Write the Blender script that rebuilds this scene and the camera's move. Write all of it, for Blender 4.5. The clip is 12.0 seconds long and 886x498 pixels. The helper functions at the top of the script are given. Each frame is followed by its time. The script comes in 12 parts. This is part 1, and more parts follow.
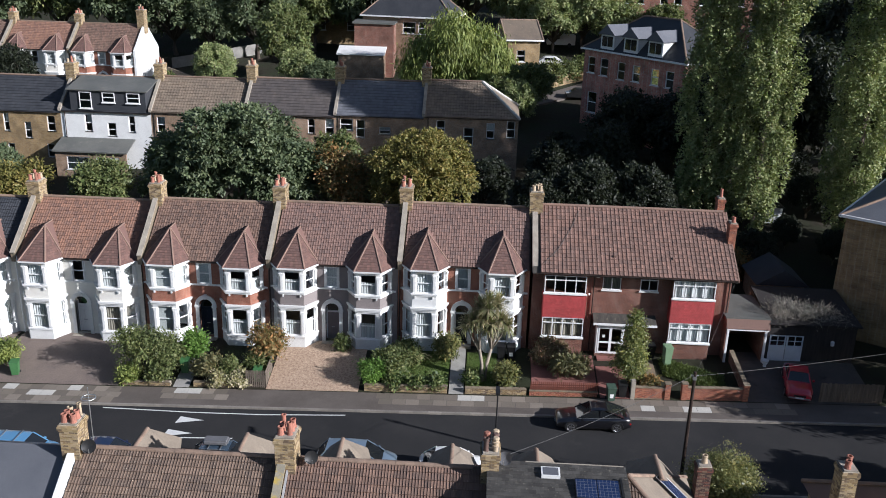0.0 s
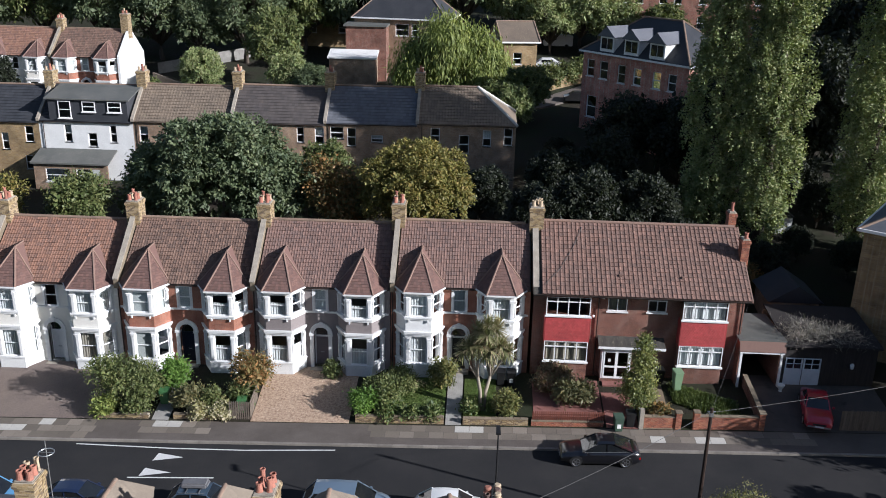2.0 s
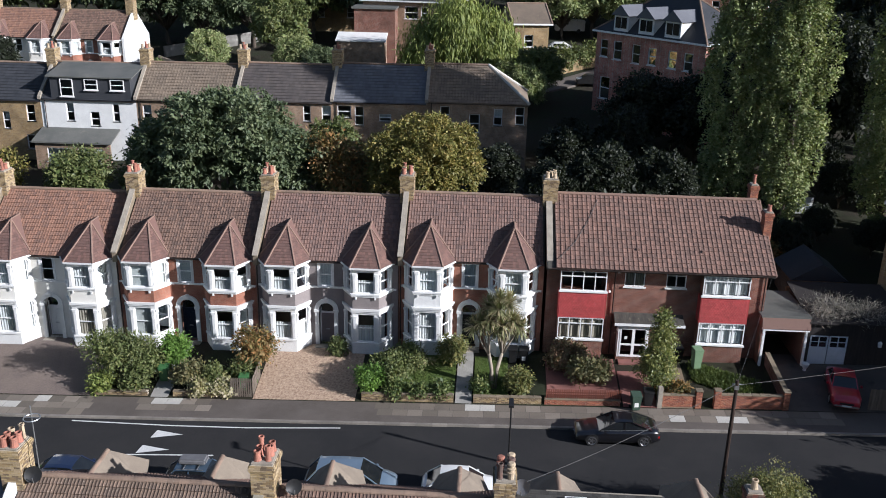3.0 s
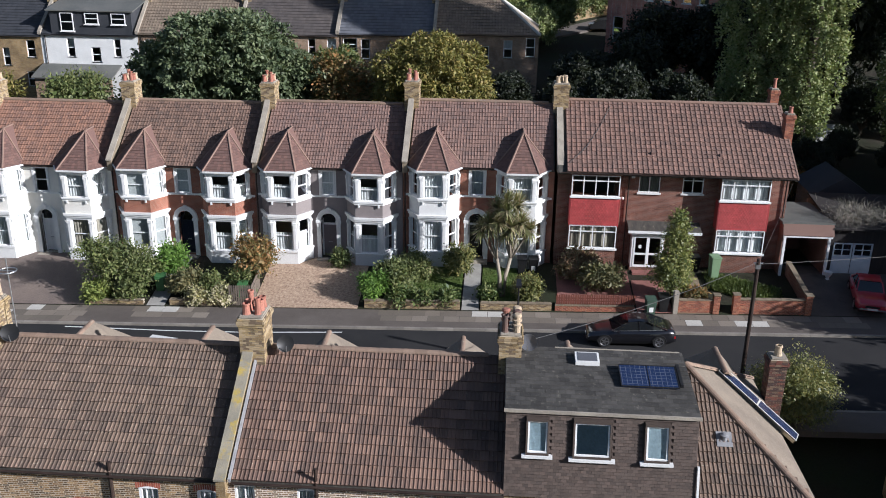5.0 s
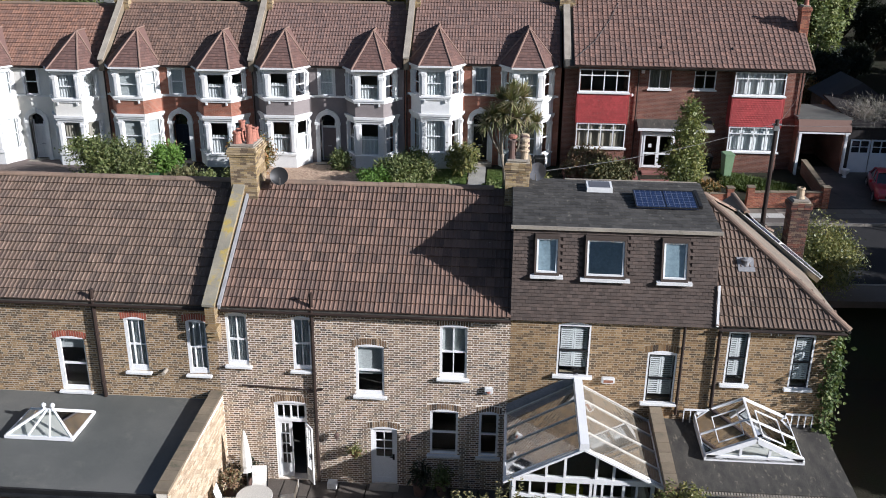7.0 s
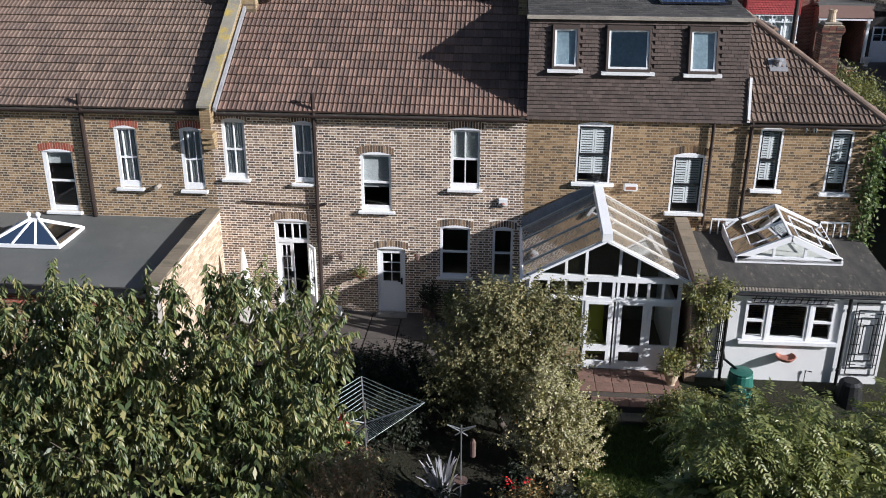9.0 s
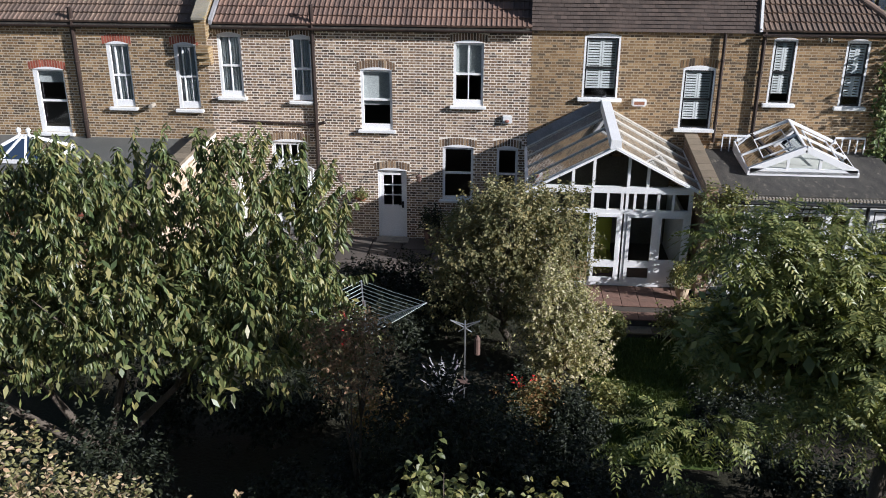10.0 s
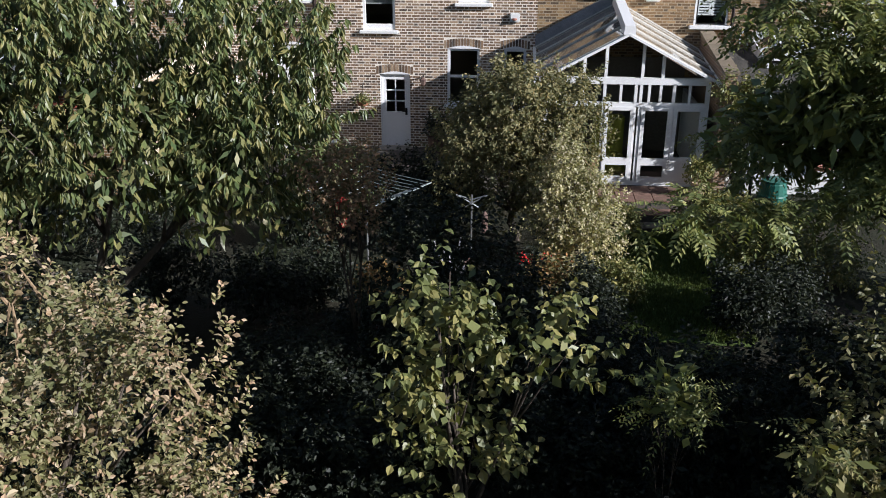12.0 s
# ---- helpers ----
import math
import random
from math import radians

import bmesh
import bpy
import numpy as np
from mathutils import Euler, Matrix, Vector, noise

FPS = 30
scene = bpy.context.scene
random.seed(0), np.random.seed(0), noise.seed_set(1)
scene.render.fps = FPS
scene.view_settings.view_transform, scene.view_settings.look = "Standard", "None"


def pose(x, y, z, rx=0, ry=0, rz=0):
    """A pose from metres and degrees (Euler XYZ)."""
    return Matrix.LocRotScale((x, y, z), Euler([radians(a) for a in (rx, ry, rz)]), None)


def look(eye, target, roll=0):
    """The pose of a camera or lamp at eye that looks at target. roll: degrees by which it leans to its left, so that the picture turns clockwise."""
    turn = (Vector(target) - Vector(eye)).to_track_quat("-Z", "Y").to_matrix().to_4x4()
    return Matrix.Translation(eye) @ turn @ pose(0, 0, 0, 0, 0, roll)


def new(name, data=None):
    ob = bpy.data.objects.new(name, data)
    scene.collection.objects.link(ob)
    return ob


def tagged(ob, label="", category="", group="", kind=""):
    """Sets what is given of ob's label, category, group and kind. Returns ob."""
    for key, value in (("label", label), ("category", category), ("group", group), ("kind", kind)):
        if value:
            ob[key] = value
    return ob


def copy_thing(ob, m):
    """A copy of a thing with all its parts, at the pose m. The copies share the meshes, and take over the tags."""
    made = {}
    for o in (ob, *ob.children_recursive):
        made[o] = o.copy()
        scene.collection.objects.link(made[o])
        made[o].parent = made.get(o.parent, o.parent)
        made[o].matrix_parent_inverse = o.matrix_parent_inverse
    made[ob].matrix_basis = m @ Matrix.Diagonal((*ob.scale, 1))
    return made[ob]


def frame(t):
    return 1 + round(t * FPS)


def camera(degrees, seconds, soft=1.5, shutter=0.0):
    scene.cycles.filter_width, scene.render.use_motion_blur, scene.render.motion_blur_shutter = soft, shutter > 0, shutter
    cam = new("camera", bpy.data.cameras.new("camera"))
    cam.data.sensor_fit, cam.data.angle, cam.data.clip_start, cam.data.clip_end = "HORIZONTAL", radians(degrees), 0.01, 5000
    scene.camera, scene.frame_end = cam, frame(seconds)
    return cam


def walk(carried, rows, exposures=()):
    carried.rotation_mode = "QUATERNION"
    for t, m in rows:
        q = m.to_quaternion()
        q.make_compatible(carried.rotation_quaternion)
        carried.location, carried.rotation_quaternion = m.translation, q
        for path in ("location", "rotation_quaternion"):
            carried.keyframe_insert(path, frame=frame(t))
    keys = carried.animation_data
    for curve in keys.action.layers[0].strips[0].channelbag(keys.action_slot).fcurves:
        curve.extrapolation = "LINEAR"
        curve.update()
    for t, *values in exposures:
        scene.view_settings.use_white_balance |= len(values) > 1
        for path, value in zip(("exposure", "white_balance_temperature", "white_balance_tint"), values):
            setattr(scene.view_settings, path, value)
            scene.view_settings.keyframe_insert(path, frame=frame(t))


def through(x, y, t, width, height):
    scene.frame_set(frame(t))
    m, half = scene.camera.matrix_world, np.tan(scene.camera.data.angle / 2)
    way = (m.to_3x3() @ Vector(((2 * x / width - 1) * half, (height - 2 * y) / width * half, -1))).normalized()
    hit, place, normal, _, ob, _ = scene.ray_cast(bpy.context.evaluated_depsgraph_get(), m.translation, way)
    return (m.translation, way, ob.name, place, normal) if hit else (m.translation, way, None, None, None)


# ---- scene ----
cam = camera(52.6, 12.0, soft=0.95)
PATH = [
    (0, (3.534, -29.848, 30.939), (3.45, -27.963, 30.274), 1.7),
    (0.5, (3.595, -29.417, 30.864), (3.512, -27.533, 30.197), 1.7),
    (1, (3.651, -28.632, 30.967), (3.57, -26.752, 30.291), 1.5),
    (1.5, (3.539, -27.268, 31.131), (3.462, -25.387, 30.453), 1.4),
    (2, (3.419, -25.856, 31.09), (3.343, -23.973, 30.422), 1.3),
    (2.5, (3.277, -24.808, 30.115), (3.193, -22.925, 29.446), 1.3),
    (4.5, (3.759, -23.922, 24.683), (3.636, -22.048, 23.994), 0.8),
    (5, (3.838, -23.957, 23.178), (3.714, -22.086, 22.484), 0.8),
    (5.5, (3.884, -24.007, 21.824), (3.758, -22.137, 21.125), 0.7),
    (6, (3.904, -24.074, 20.374), (3.777, -22.207, 19.668), 0.7),
    (6.5, (3.928, -24.148, 19.015), (3.798, -22.284, 18.303), 0.6),
    (6.7, (3.934, -24.147, 18.433), (3.804, -22.283, 17.719), 0.6),
    (8.3, (3.841, -24.406, 13.955), (3.705, -22.55, 13.222), 0.4),
    (8.5, (3.817, -24.436, 13.396), (3.681, -22.581, 12.66), 0.4),
    (9, (3.765, -24.506, 12.003), (3.629, -22.654, 11.26), 0.3),
    (9.5, (3.764, -24.545, 10.879), (3.625, -22.694, 10.134), 0.3),
    (10, (3.765, -24.611, 9.726), (3.625, -22.763, 8.975), 0.2),
    (10.5, (3.787, -24.758, 8.682), (3.647, -22.913, 7.922), 0.2),
    (11, (3.912, -24.845, 7.649), (3.771, -23.004, 6.881), 0.1),
    (11.5, (3.903, -24.886, 7.394), (3.758, -23.048, 6.62), 0.1),
    (12, (3.75, -24.534, 7.352), (3.601, -22.699, 6.571), -0.0),
]
walk(cam, [(t, look(eye, target, roll)) for t, eye, target, roll in PATH], exposures=((0, 0.6, 5850, 14), (12, 0.6, 5850, 14)))

# ---- world, sun and exposure ----
SUN_WAY = Vector((0.85, -0.335, 0.385)).normalized()
world = bpy.data.worlds.new("sky")
scene.world = world
world.use_nodes = True
_bg = world.node_tree.nodes["Background"]
_sky = world.node_tree.nodes.new("ShaderNodeTexSky")
_sky.sky_type, _sky.sun_disc = "NISHITA", False
_sky.sun_elevation = math.asin(SUN_WAY.z)
_sky.sun_rotation = math.atan2(SUN_WAY.x, SUN_WAY.y)
world.node_tree.links.new(_sky.outputs[0], _bg.inputs[0])
_bg.inputs[1].default_value = 0.06
_sun = new("sun", bpy.data.lights.new("sun", "SUN"))
_sun.data.energy, _sun.data.angle, _sun.data.color = 5.4, radians(0.55), (1.0, 0.96, 0.9)
_sun.matrix_world = look(SUN_WAY * 80, (0, 0, 0))


# ---- materials ----
def base_mat(name, rough=0.85, metal=0.0, spec=0.3):
    m = bpy.data.materials.new(name)
    m.use_nodes = True
    nt = m.node_tree
    b = nt.nodes["Principled BSDF"]
    b.inputs["Roughness"].default_value = rough
    b.inputs["Metallic"].default_value = metal
    b.inputs["Specular IOR Level"].default_value = spec
    return m, nt, b


def add(nt, kind, **sets):
    n = nt.nodes.new("ShaderNode" + kind)
    for k, v in sets.items():
        n.inputs[k.replace("_", " ")].default_value = v
    return n


def mixed(nt, fac, a, b, mode="MIX"):
    n = nt.nodes.new("ShaderNodeMix")
    n.data_type, n.blend_type = "RGBA", mode
    for socket, v in ((n.inputs[0], fac), (n.inputs[6], a), (n.inputs[7], b)):
        if isinstance(v, bpy.types.NodeSocket):
            nt.links.new(v, socket)
        elif isinstance(v, (int, float)):
            socket.default_value = v
        else:
            socket.default_value = (*v, 1) if len(v) == 3 else v
    return n.outputs[2]


def ramp(nt, fac, stops, constant=False):
    n = nt.nodes.new("ShaderNodeValToRGB")
    if constant:
        n.color_ramp.interpolation = "CONSTANT"
    e = n.color_ramp.elements
    while len(e) < len(stops):
        e.new(0.5)
    for el, (p, c) in zip(e, stops):
        el.position = p
        el.color = (*c, 1) if len(c) == 3 else c
    nt.links.new(fac, n.inputs[0])
    return n.outputs[0]


def grey(v):
    return (v, v, v)


def surf(name, c1, c2, scale=0.6, fine=30.0, rough=0.85, bump=0.25, depth=0.01, vary=None, tints=None, stain=None, swing=(0.86, 1.14), spec=0.3, metal=0.0,
         stretch=None, contrast=(0.35, 0.65)):
    """Two colours in large patches, fine grain, a per-piece variation (vary: 'island' or 'object'; tints: colours that it picks from) and stains."""
    m, nt, b = base_mat(name, rough, metal, spec)
    tc = add(nt, "TexCoord")
    src = tc.outputs["Object"] if vary != "object" else add(nt, "NewGeometry").outputs["Position"]
    if stretch:
        mp = nt.nodes.new("ShaderNodeMapping")
        mp.inputs["Scale"].default_value = stretch
        nt.links.new(src, mp.inputs[0])
        src = mp.outputs[0]
    big = add(nt, "TexNoise", Scale=scale, Detail=6.0, Roughness=0.6)
    small = add(nt, "TexNoise", Scale=fine, Detail=4.0, Roughness=0.65)
    for n in (big, small):
        nt.links.new(src, n.inputs["Vector"])
    f = ramp(nt, big.outputs[0], [(contrast[0], grey(0)), (contrast[1], grey(1))])
    col = mixed(nt, f, c1, c2)
    if vary:
        info = add(nt, "NewGeometry").outputs["Random Per Island"] if vary == "island" else add(nt, "ObjectInfo").outputs["Random"]
        if tints:
            step = 1.0 / len(tints)
            picked = ramp(nt, info, [(i * step, c) for i, c in enumerate(tints)], True)
            col = mixed(nt, 0.8, col, picked)
        wn = nt.nodes.new("ShaderNodeTexWhiteNoise")
        wn.noise_dimensions = "1D"
        nt.links.new(info, wn.inputs["W"])
        col = mixed(nt, 1.0, col, ramp(nt, wn.outputs[0], [(0, grey(swing[0])), (1, grey(swing[1]))]), "MULTIPLY")
    if stain:
        s = add(nt, "TexNoise", Scale=stain[1], Detail=8.0, Roughness=0.7)
        nt.links.new(src, s.inputs["Vector"])
        col = mixed(nt, ramp(nt, s.outputs[0], [(stain[2], grey(0)), (min(stain[2] + 0.12, 1), grey(0.85))]), col, stain[0])
    col = mixed(nt, 1.0, col, ramp(nt, small.outputs[0], [(0.25, grey(0.72)), (0.75, grey(1.22))]), "MULTIPLY")
    nt.links.new(col, b.inputs["Base Color"])
    if bump:
        bp = add(nt, "Bump", Strength=bump, Distance=depth)
        nt.links.new(small.outputs[0], bp.inputs["Height"])
        nt.links.new(bp.outputs[0], b.inputs["Normal"])
    return m


def brick_surf(name, bricks, mortar, size=(0.225, 0.075), rough=0.9, axes="xz"):
    """Brickwork that stays too far off for single bricks."""
    m, nt, b = base_mat(name, rough, 0, 0.2)
    tc = add(nt, "TexCoord")
    sep = add(nt, "SeparateXYZ")
    nt.links.new(tc.outputs["Object"], sep.inputs[0])
    com = add(nt, "CombineXYZ")
    both = nt.nodes.new("ShaderNodeMath")
    nt.links.new(sep.outputs[0], both.inputs[0])
    nt.links.new(sep.outputs[1], both.inputs[1])
    nt.links.new(both.outputs[0], com.inputs[0])
    nt.links.new(sep.outputs[2], com.inputs[1])
    t = nt.nodes.new("ShaderNodeTexBrick")
    t.inputs["Scale"].default_value = 1.0
    t.inputs["Brick Width"].default_value, t.inputs["Row Height"].default_value = size
    t.inputs["Mortar Size"].default_value = 0.008
    t.inputs["Color1"].default_value, t.inputs["Color2"].default_value = (*bricks[0], 1), (*bricks[1], 1)
    t.inputs["Mortar"].default_value = (*mortar, 1)
    nt.links.new(com.outputs[0], t.inputs[0])
    n = add(nt, "TexNoise", Scale=0.9, Detail=6.0)
    nt.links.new(tc.outputs["Object"], n.inputs["Vector"])
    col = mixed(nt, 1.0, t.outputs[0], ramp(nt, n.outputs[0], [(0.3, grey(0.65)), (0.7, grey(1.25))]), "MULTIPLY")
    nt.links.new(col, b.inputs["Base Color"])
    bp = add(nt, "Bump", Strength=0.5, Distance=0.006)
    bp.invert = True
    nt.links.new(t.outputs["Fac"], bp.inputs["Height"])
    nt.links.new(bp.outputs[0], b.inputs["Normal"])
    return m


def leaf_mat(name, colours, gloss=0.55, through=0.2, dry=None):
    """Leaves that each take one of the colours; light shows through them."""
    m, nt, b = base_mat(name, gloss, 0, 0.32)
    colours = [(r * 1.2, g * 0.95, b * 1.28) for r, g, b in colours]
    info = add(nt, "NewGeometry").outputs["Random Per Island"]
    step = 1.0 / len(colours)
    col = ramp(nt, info, [(i * step, c) for i, c in enumerate(colours)])
    tc = add(nt, "TexCoord")
    n = add(nt, "TexNoise", Scale=0.7, Detail=3.0)
    nt.links.new(tc.outputs["Object"], n.inputs["Vector"])
    col = mixed(nt, 1.0, col, ramp(nt, n.outputs[0], [(0.3, (0.7, 0.75, 0.7)), (0.7, (1.25, 1.2, 1.1))]), "MULTIPLY")
    nt.links.new(col, b.inputs["Base Color"])
    tr = nt.nodes.new("ShaderNodeBsdfTranslucent")
    nt.links.new(mixed(nt, 1.0, col, (1.15, 1.2, 0.6), "MULTIPLY"), tr.inputs[0])
    mx = nt.nodes.new("ShaderNodeMixShader")
    mx.inputs[0].default_value = through
    nt.links.new(b.outputs[0], mx.inputs[1])
    nt.links.new(tr.outputs[0], mx.inputs[2])
    nt.links.new(mx.outputs[0], nt.nodes["Material Output"].inputs[0])
    return m


def glass_mat(name, tint=(0.75, 0.8, 0.8), rough=0.02, grime=None, share=0.0):
    """Clear pane: it lets light straight through and mirrors the sky at its Fresnel share."""
    m = bpy.data.materials.new(name)
    m.use_nodes = True
    nt = m.node_tree
    nt.nodes.remove(nt.nodes["Principled BSDF"])
    fr = add(nt, "Fresnel", IOR=1.55)
    t = nt.nodes.new("ShaderNodeBsdfTransparent")
    t.inputs[0].default_value = (*tint, 1)
    g = nt.nodes.new("ShaderNodeBsdfGlossy")
    g.inputs["Roughness"].default_value = rough
    mx = nt.nodes.new("ShaderNodeMixShader")
    nt.links.new(fr.outputs[0], mx.inputs[0])
    nt.links.new(t.outputs[0], mx.inputs[1])
    nt.links.new(g.outputs[0], mx.inputs[2])
    last = mx
    if grime:
        n = add(nt, "TexNoise", Scale=2.5, Detail=7.0, Roughness=0.7)
        df = nt.nodes.new("ShaderNodeBsdfDiffuse")
        df.inputs[0].default_value = (*grime, 1)
        last = nt.nodes.new("ShaderNodeMixShader")
        nt.links.new(ramp(nt, n.outputs[0], [(0.3, grey(share * 0.5)), (0.7, grey(share * 1.6))]), last.inputs[0])
        nt.links.new(mx.outputs[0], last.inputs[1])
        nt.links.new(df.outputs[0], last.inputs[2])
    nt.links.new(last.outputs[0], nt.nodes["Material Output"].inputs[0])
    return m


M = {}
M["glass"] = glass_mat("window_glass")
M["roof_glass"] = glass_mat("conservatory_glass", (0.5, 0.48, 0.42), 0.06, (0.3, 0.26, 0.2), 0.35)
M["white"] = surf("white_paint", (0.74, 0.74, 0.72), (0.66, 0.66, 0.64), 0.8, 60, 0.55, 0.08, stain=((0.45, 0.43, 0.38), 1.6, 0.68))
M["white_frame"] = surf("white_frame", (0.8, 0.8, 0.79), (0.74, 0.74, 0.73), 1.2, 80, 0.4, 0.0)
M["cream"] = surf("cream_render", (0.66, 0.63, 0.56), (0.74, 0.72, 0.66), 0.5, 50, 0.75, 0.15, stain=((0.42, 0.4, 0.35), 1.1, 0.68))
M["render_grey"] = surf("grey_render", (0.19, 0.165, 0.16), (0.24, 0.21, 0.2), 0.6, 40, 0.85, 0.2)
M["black"] = surf("black_plastic", (0.012, 0.012, 0.013), (0.02, 0.02, 0.02), 2, 80, 0.45, 0.05)
M["pipe"] = surf("pipe_paint", (0.025, 0.017, 0.014), (0.045, 0.03, 0.024), 2, 60, 0.5, 0.1)
M["mortar_pale"] = surf("pale_mortar", (0.77, 0.7, 0.59), (0.83, 0.76, 0.66), 0.8, 60, 0.95, 0.3)
M["mortar_brown"] = surf("brown_mortar", (0.44, 0.38, 0.29), (0.52, 0.46, 0.36), 0.8, 60, 0.95, 0.3)
M["mortar_tan"] = surf("tan_mortar", (0.34, 0.27, 0.18), (0.4, 0.325, 0.225), 0.8, 60, 0.95, 0.3)
M["brick_pale"] = surf("stock_brick_repointed", (0.3, 0.2, 0.13), (0.2, 0.13, 0.09), 1.2, 70, 0.9, 0.35, 0.004, "island",
                       [(0.24, 0.16, 0.096), (0.14, 0.094, 0.06), (0.2, 0.132, 0.08), (0.06, 0.048, 0.038), (0.38, 0.28, 0.18), (0.165, 0.108, 0.068)], ((0.1, 0.085, 0.07), 0.55, 0.66))
M["brick_yellow"] = surf("yellow_stock_brick", (0.36, 0.25, 0.12), (0.25, 0.16, 0.08), 1.2, 70, 0.9, 0.35, 0.004, "island",
                         [(0.235, 0.145, 0.068), (0.16, 0.096, 0.047), (0.09, 0.057, 0.034), (0.34, 0.225, 0.115), (0.055, 0.042, 0.032), (0.2, 0.12, 0.058)], ((0.1, 0.08, 0.06), 0.5, 0.66))
M["brick_red"] = surf("red_rubber_brick", (0.36, 0.11, 0.07), (0.28, 0.08, 0.05), 1.5, 60, 0.9, 0.3, 0.004, "island")
M["brick_dark"] = surf("sooty_red_brick", (0.13, 0.06, 0.045), (0.08, 0.045, 0.036), 1.2, 60, 0.92, 0.3, 0.004, "island", [(0.15, 0.06, 0.042), (0.09, 0.048, 0.038), (0.17, 0.12, 0.08), (0.06, 0.04, 0.034)])
M["brick_garden"] = surf("garden_wall_brick", (0.32, 0.12, 0.075), (0.22, 0.09, 0.06), 1.2, 60, 0.92, 0.3, 0.004, "island",
                         [(0.34, 0.12, 0.07), (0.25, 0.1, 0.065), (0.38, 0.17, 0.1), (0.2, 0.085, 0.06)])
M["brick_chim"] = surf("sooty_chimney_brick", (0.27, 0.2, 0.11), (0.15, 0.11, 0.065), 1.6, 50, 0.93, 0.35, 0.004, "island",
                       [(0.36, 0.27, 0.14), (0.24, 0.17, 0.09), (0.15, 0.11, 0.075), (0.4, 0.31, 0.19)], ((0.06, 0.05, 0.04), 1.2, 0.6))
M["far_brick_red"] = brick_surf("dark_red_brickwork", ((0.205, 0.088, 0.06), (0.125, 0.055, 0.042)), (0.27, 0.21, 0.17))
M["far_brick_block"] = brick_surf("block_brickwork", ((0.45, 0.2, 0.15), (0.37, 0.15, 0.115)), (0.45, 0.38, 0.32))
M["far_brick_orange"] = brick_surf("orange_red_brickwork", ((0.31, 0.125, 0.08), (0.25, 0.098, 0.065)), (0.3, 0.2, 0.15))
M["far_brick_yellow"] = brick_surf("far_stock_brickwork", ((0.3, 0.21, 0.1), (0.2, 0.13, 0.07)), (0.34, 0.29, 0.2))
M["far_brick_brown"] = brick_surf("far_brown_brickwork", ((0.3, 0.2, 0.13), (0.22, 0.15, 0.1)), (0.36, 0.31, 0.25))
M["tile_brown"] = surf("weathered_concrete_tile", (0.19, 0.124, 0.092), (0.135, 0.092, 0.072), 0.5, 45, 0.92, 0.5, 0.006, "object",
                       [(0.168, 0.106, 0.08), (0.138, 0.089, 0.07), (0.115, 0.078, 0.063), (0.185, 0.117, 0.088)], ((0.5, 0.43, 0.33), 15.0, 0.61))
M["tile_brown_far"] = surf("weathered_tile", (0.19, 0.124, 0.092), (0.135, 0.092, 0.072), 0.5, 45, 0.92, 0.5, 0.006, "island",
                           [(0.168, 0.106, 0.08), (0.138, 0.089, 0.07), (0.115, 0.078, 0.063), (0.185, 0.117, 0.088)], ((0.5, 0.43, 0.33), 15.0, 0.61))
M["tile_olive"] = surf("mossy_concrete_tile", (0.165, 0.116, 0.086), (0.118, 0.086, 0.067), 0.5, 45, 0.92, 0.5, 0.006, "object",
                       [(0.155, 0.109, 0.081), (0.132, 0.094, 0.072), (0.112, 0.082, 0.065), (0.17, 0.119, 0.089)], ((0.5, 0.43, 0.33), 13.0, 0.585))
M["tile_olive_far"] = surf("mossy_tile", (0.165, 0.116, 0.086), (0.118, 0.086, 0.067), 0.5, 45, 0.92, 0.5, 0.006, "island",
                           [(0.155, 0.109, 0.081), (0.132, 0.094, 0.072), (0.112, 0.082, 0.065), (0.17, 0.119, 0.089)], ((0.5, 0.43, 0.33), 13.0, 0.585))
M["tile_lichen"] = surf("lichen_grey_tile", (0.23, 0.19, 0.145), (0.17, 0.14, 0.11), 0.8, 30, 0.95, 0.6, 0.01, None, None, ((0.32, 0.28, 0.21), 5.0, 0.6))
M["tile_hill"] = surf("hillside_tile", (0.2, 0.155, 0.115), (0.15, 0.12, 0.092), 0.5, 20, 0.92, 0.4, 0.004, "island", None, ((0.3, 0.27, 0.18), 3.0, 0.6))
M["tile_orange"] = surf("orange_clay_tile", (0.27, 0.14, 0.092), (0.19, 0.108, 0.08), 0.4, 40, 0.9, 0.3, 0.004, "island",
                        [(0.25, 0.138, 0.096), (0.2, 0.118, 0.087), (0.17, 0.105, 0.082), (0.23, 0.13, 0.092)])
M["tile_red"] = surf("brown_clay_tile", (0.19, 0.12, 0.098), (0.16, 0.105, 0.09), 0.5, 40, 0.9, 0.3, 0.004, "island",
                     [(0.2, 0.125, 0.102), (0.175, 0.114, 0.095), (0.15, 0.102, 0.088), (0.19, 0.12, 0.098)], ((0.13, 0.11, 0.08), 2.0, 0.66))
M["tile_1930"] = surf("red_brown_pantile", (0.185, 0.112, 0.088), (0.155, 0.098, 0.08), 0.5, 40, 0.88, 0.3, 0.004, "island",
                      [(0.195, 0.116, 0.091), (0.17, 0.105, 0.084), (0.148, 0.095, 0.078)])
M["bay_tile"] = surf("bay_roof_tile", (0.16, 0.094, 0.077), (0.13, 0.082, 0.07), 0.7, 50, 0.85, 0.3, 0.004, "island",
                     [(0.17, 0.098, 0.08), (0.14, 0.085, 0.072), (0.155, 0.091, 0.076)])
M["hung_red"] = surf("red_hung_tile", (0.4, 0.058, 0.056), (0.32, 0.05, 0.048), 0.8, 50, 0.7, 0.2, 0.004, "island")
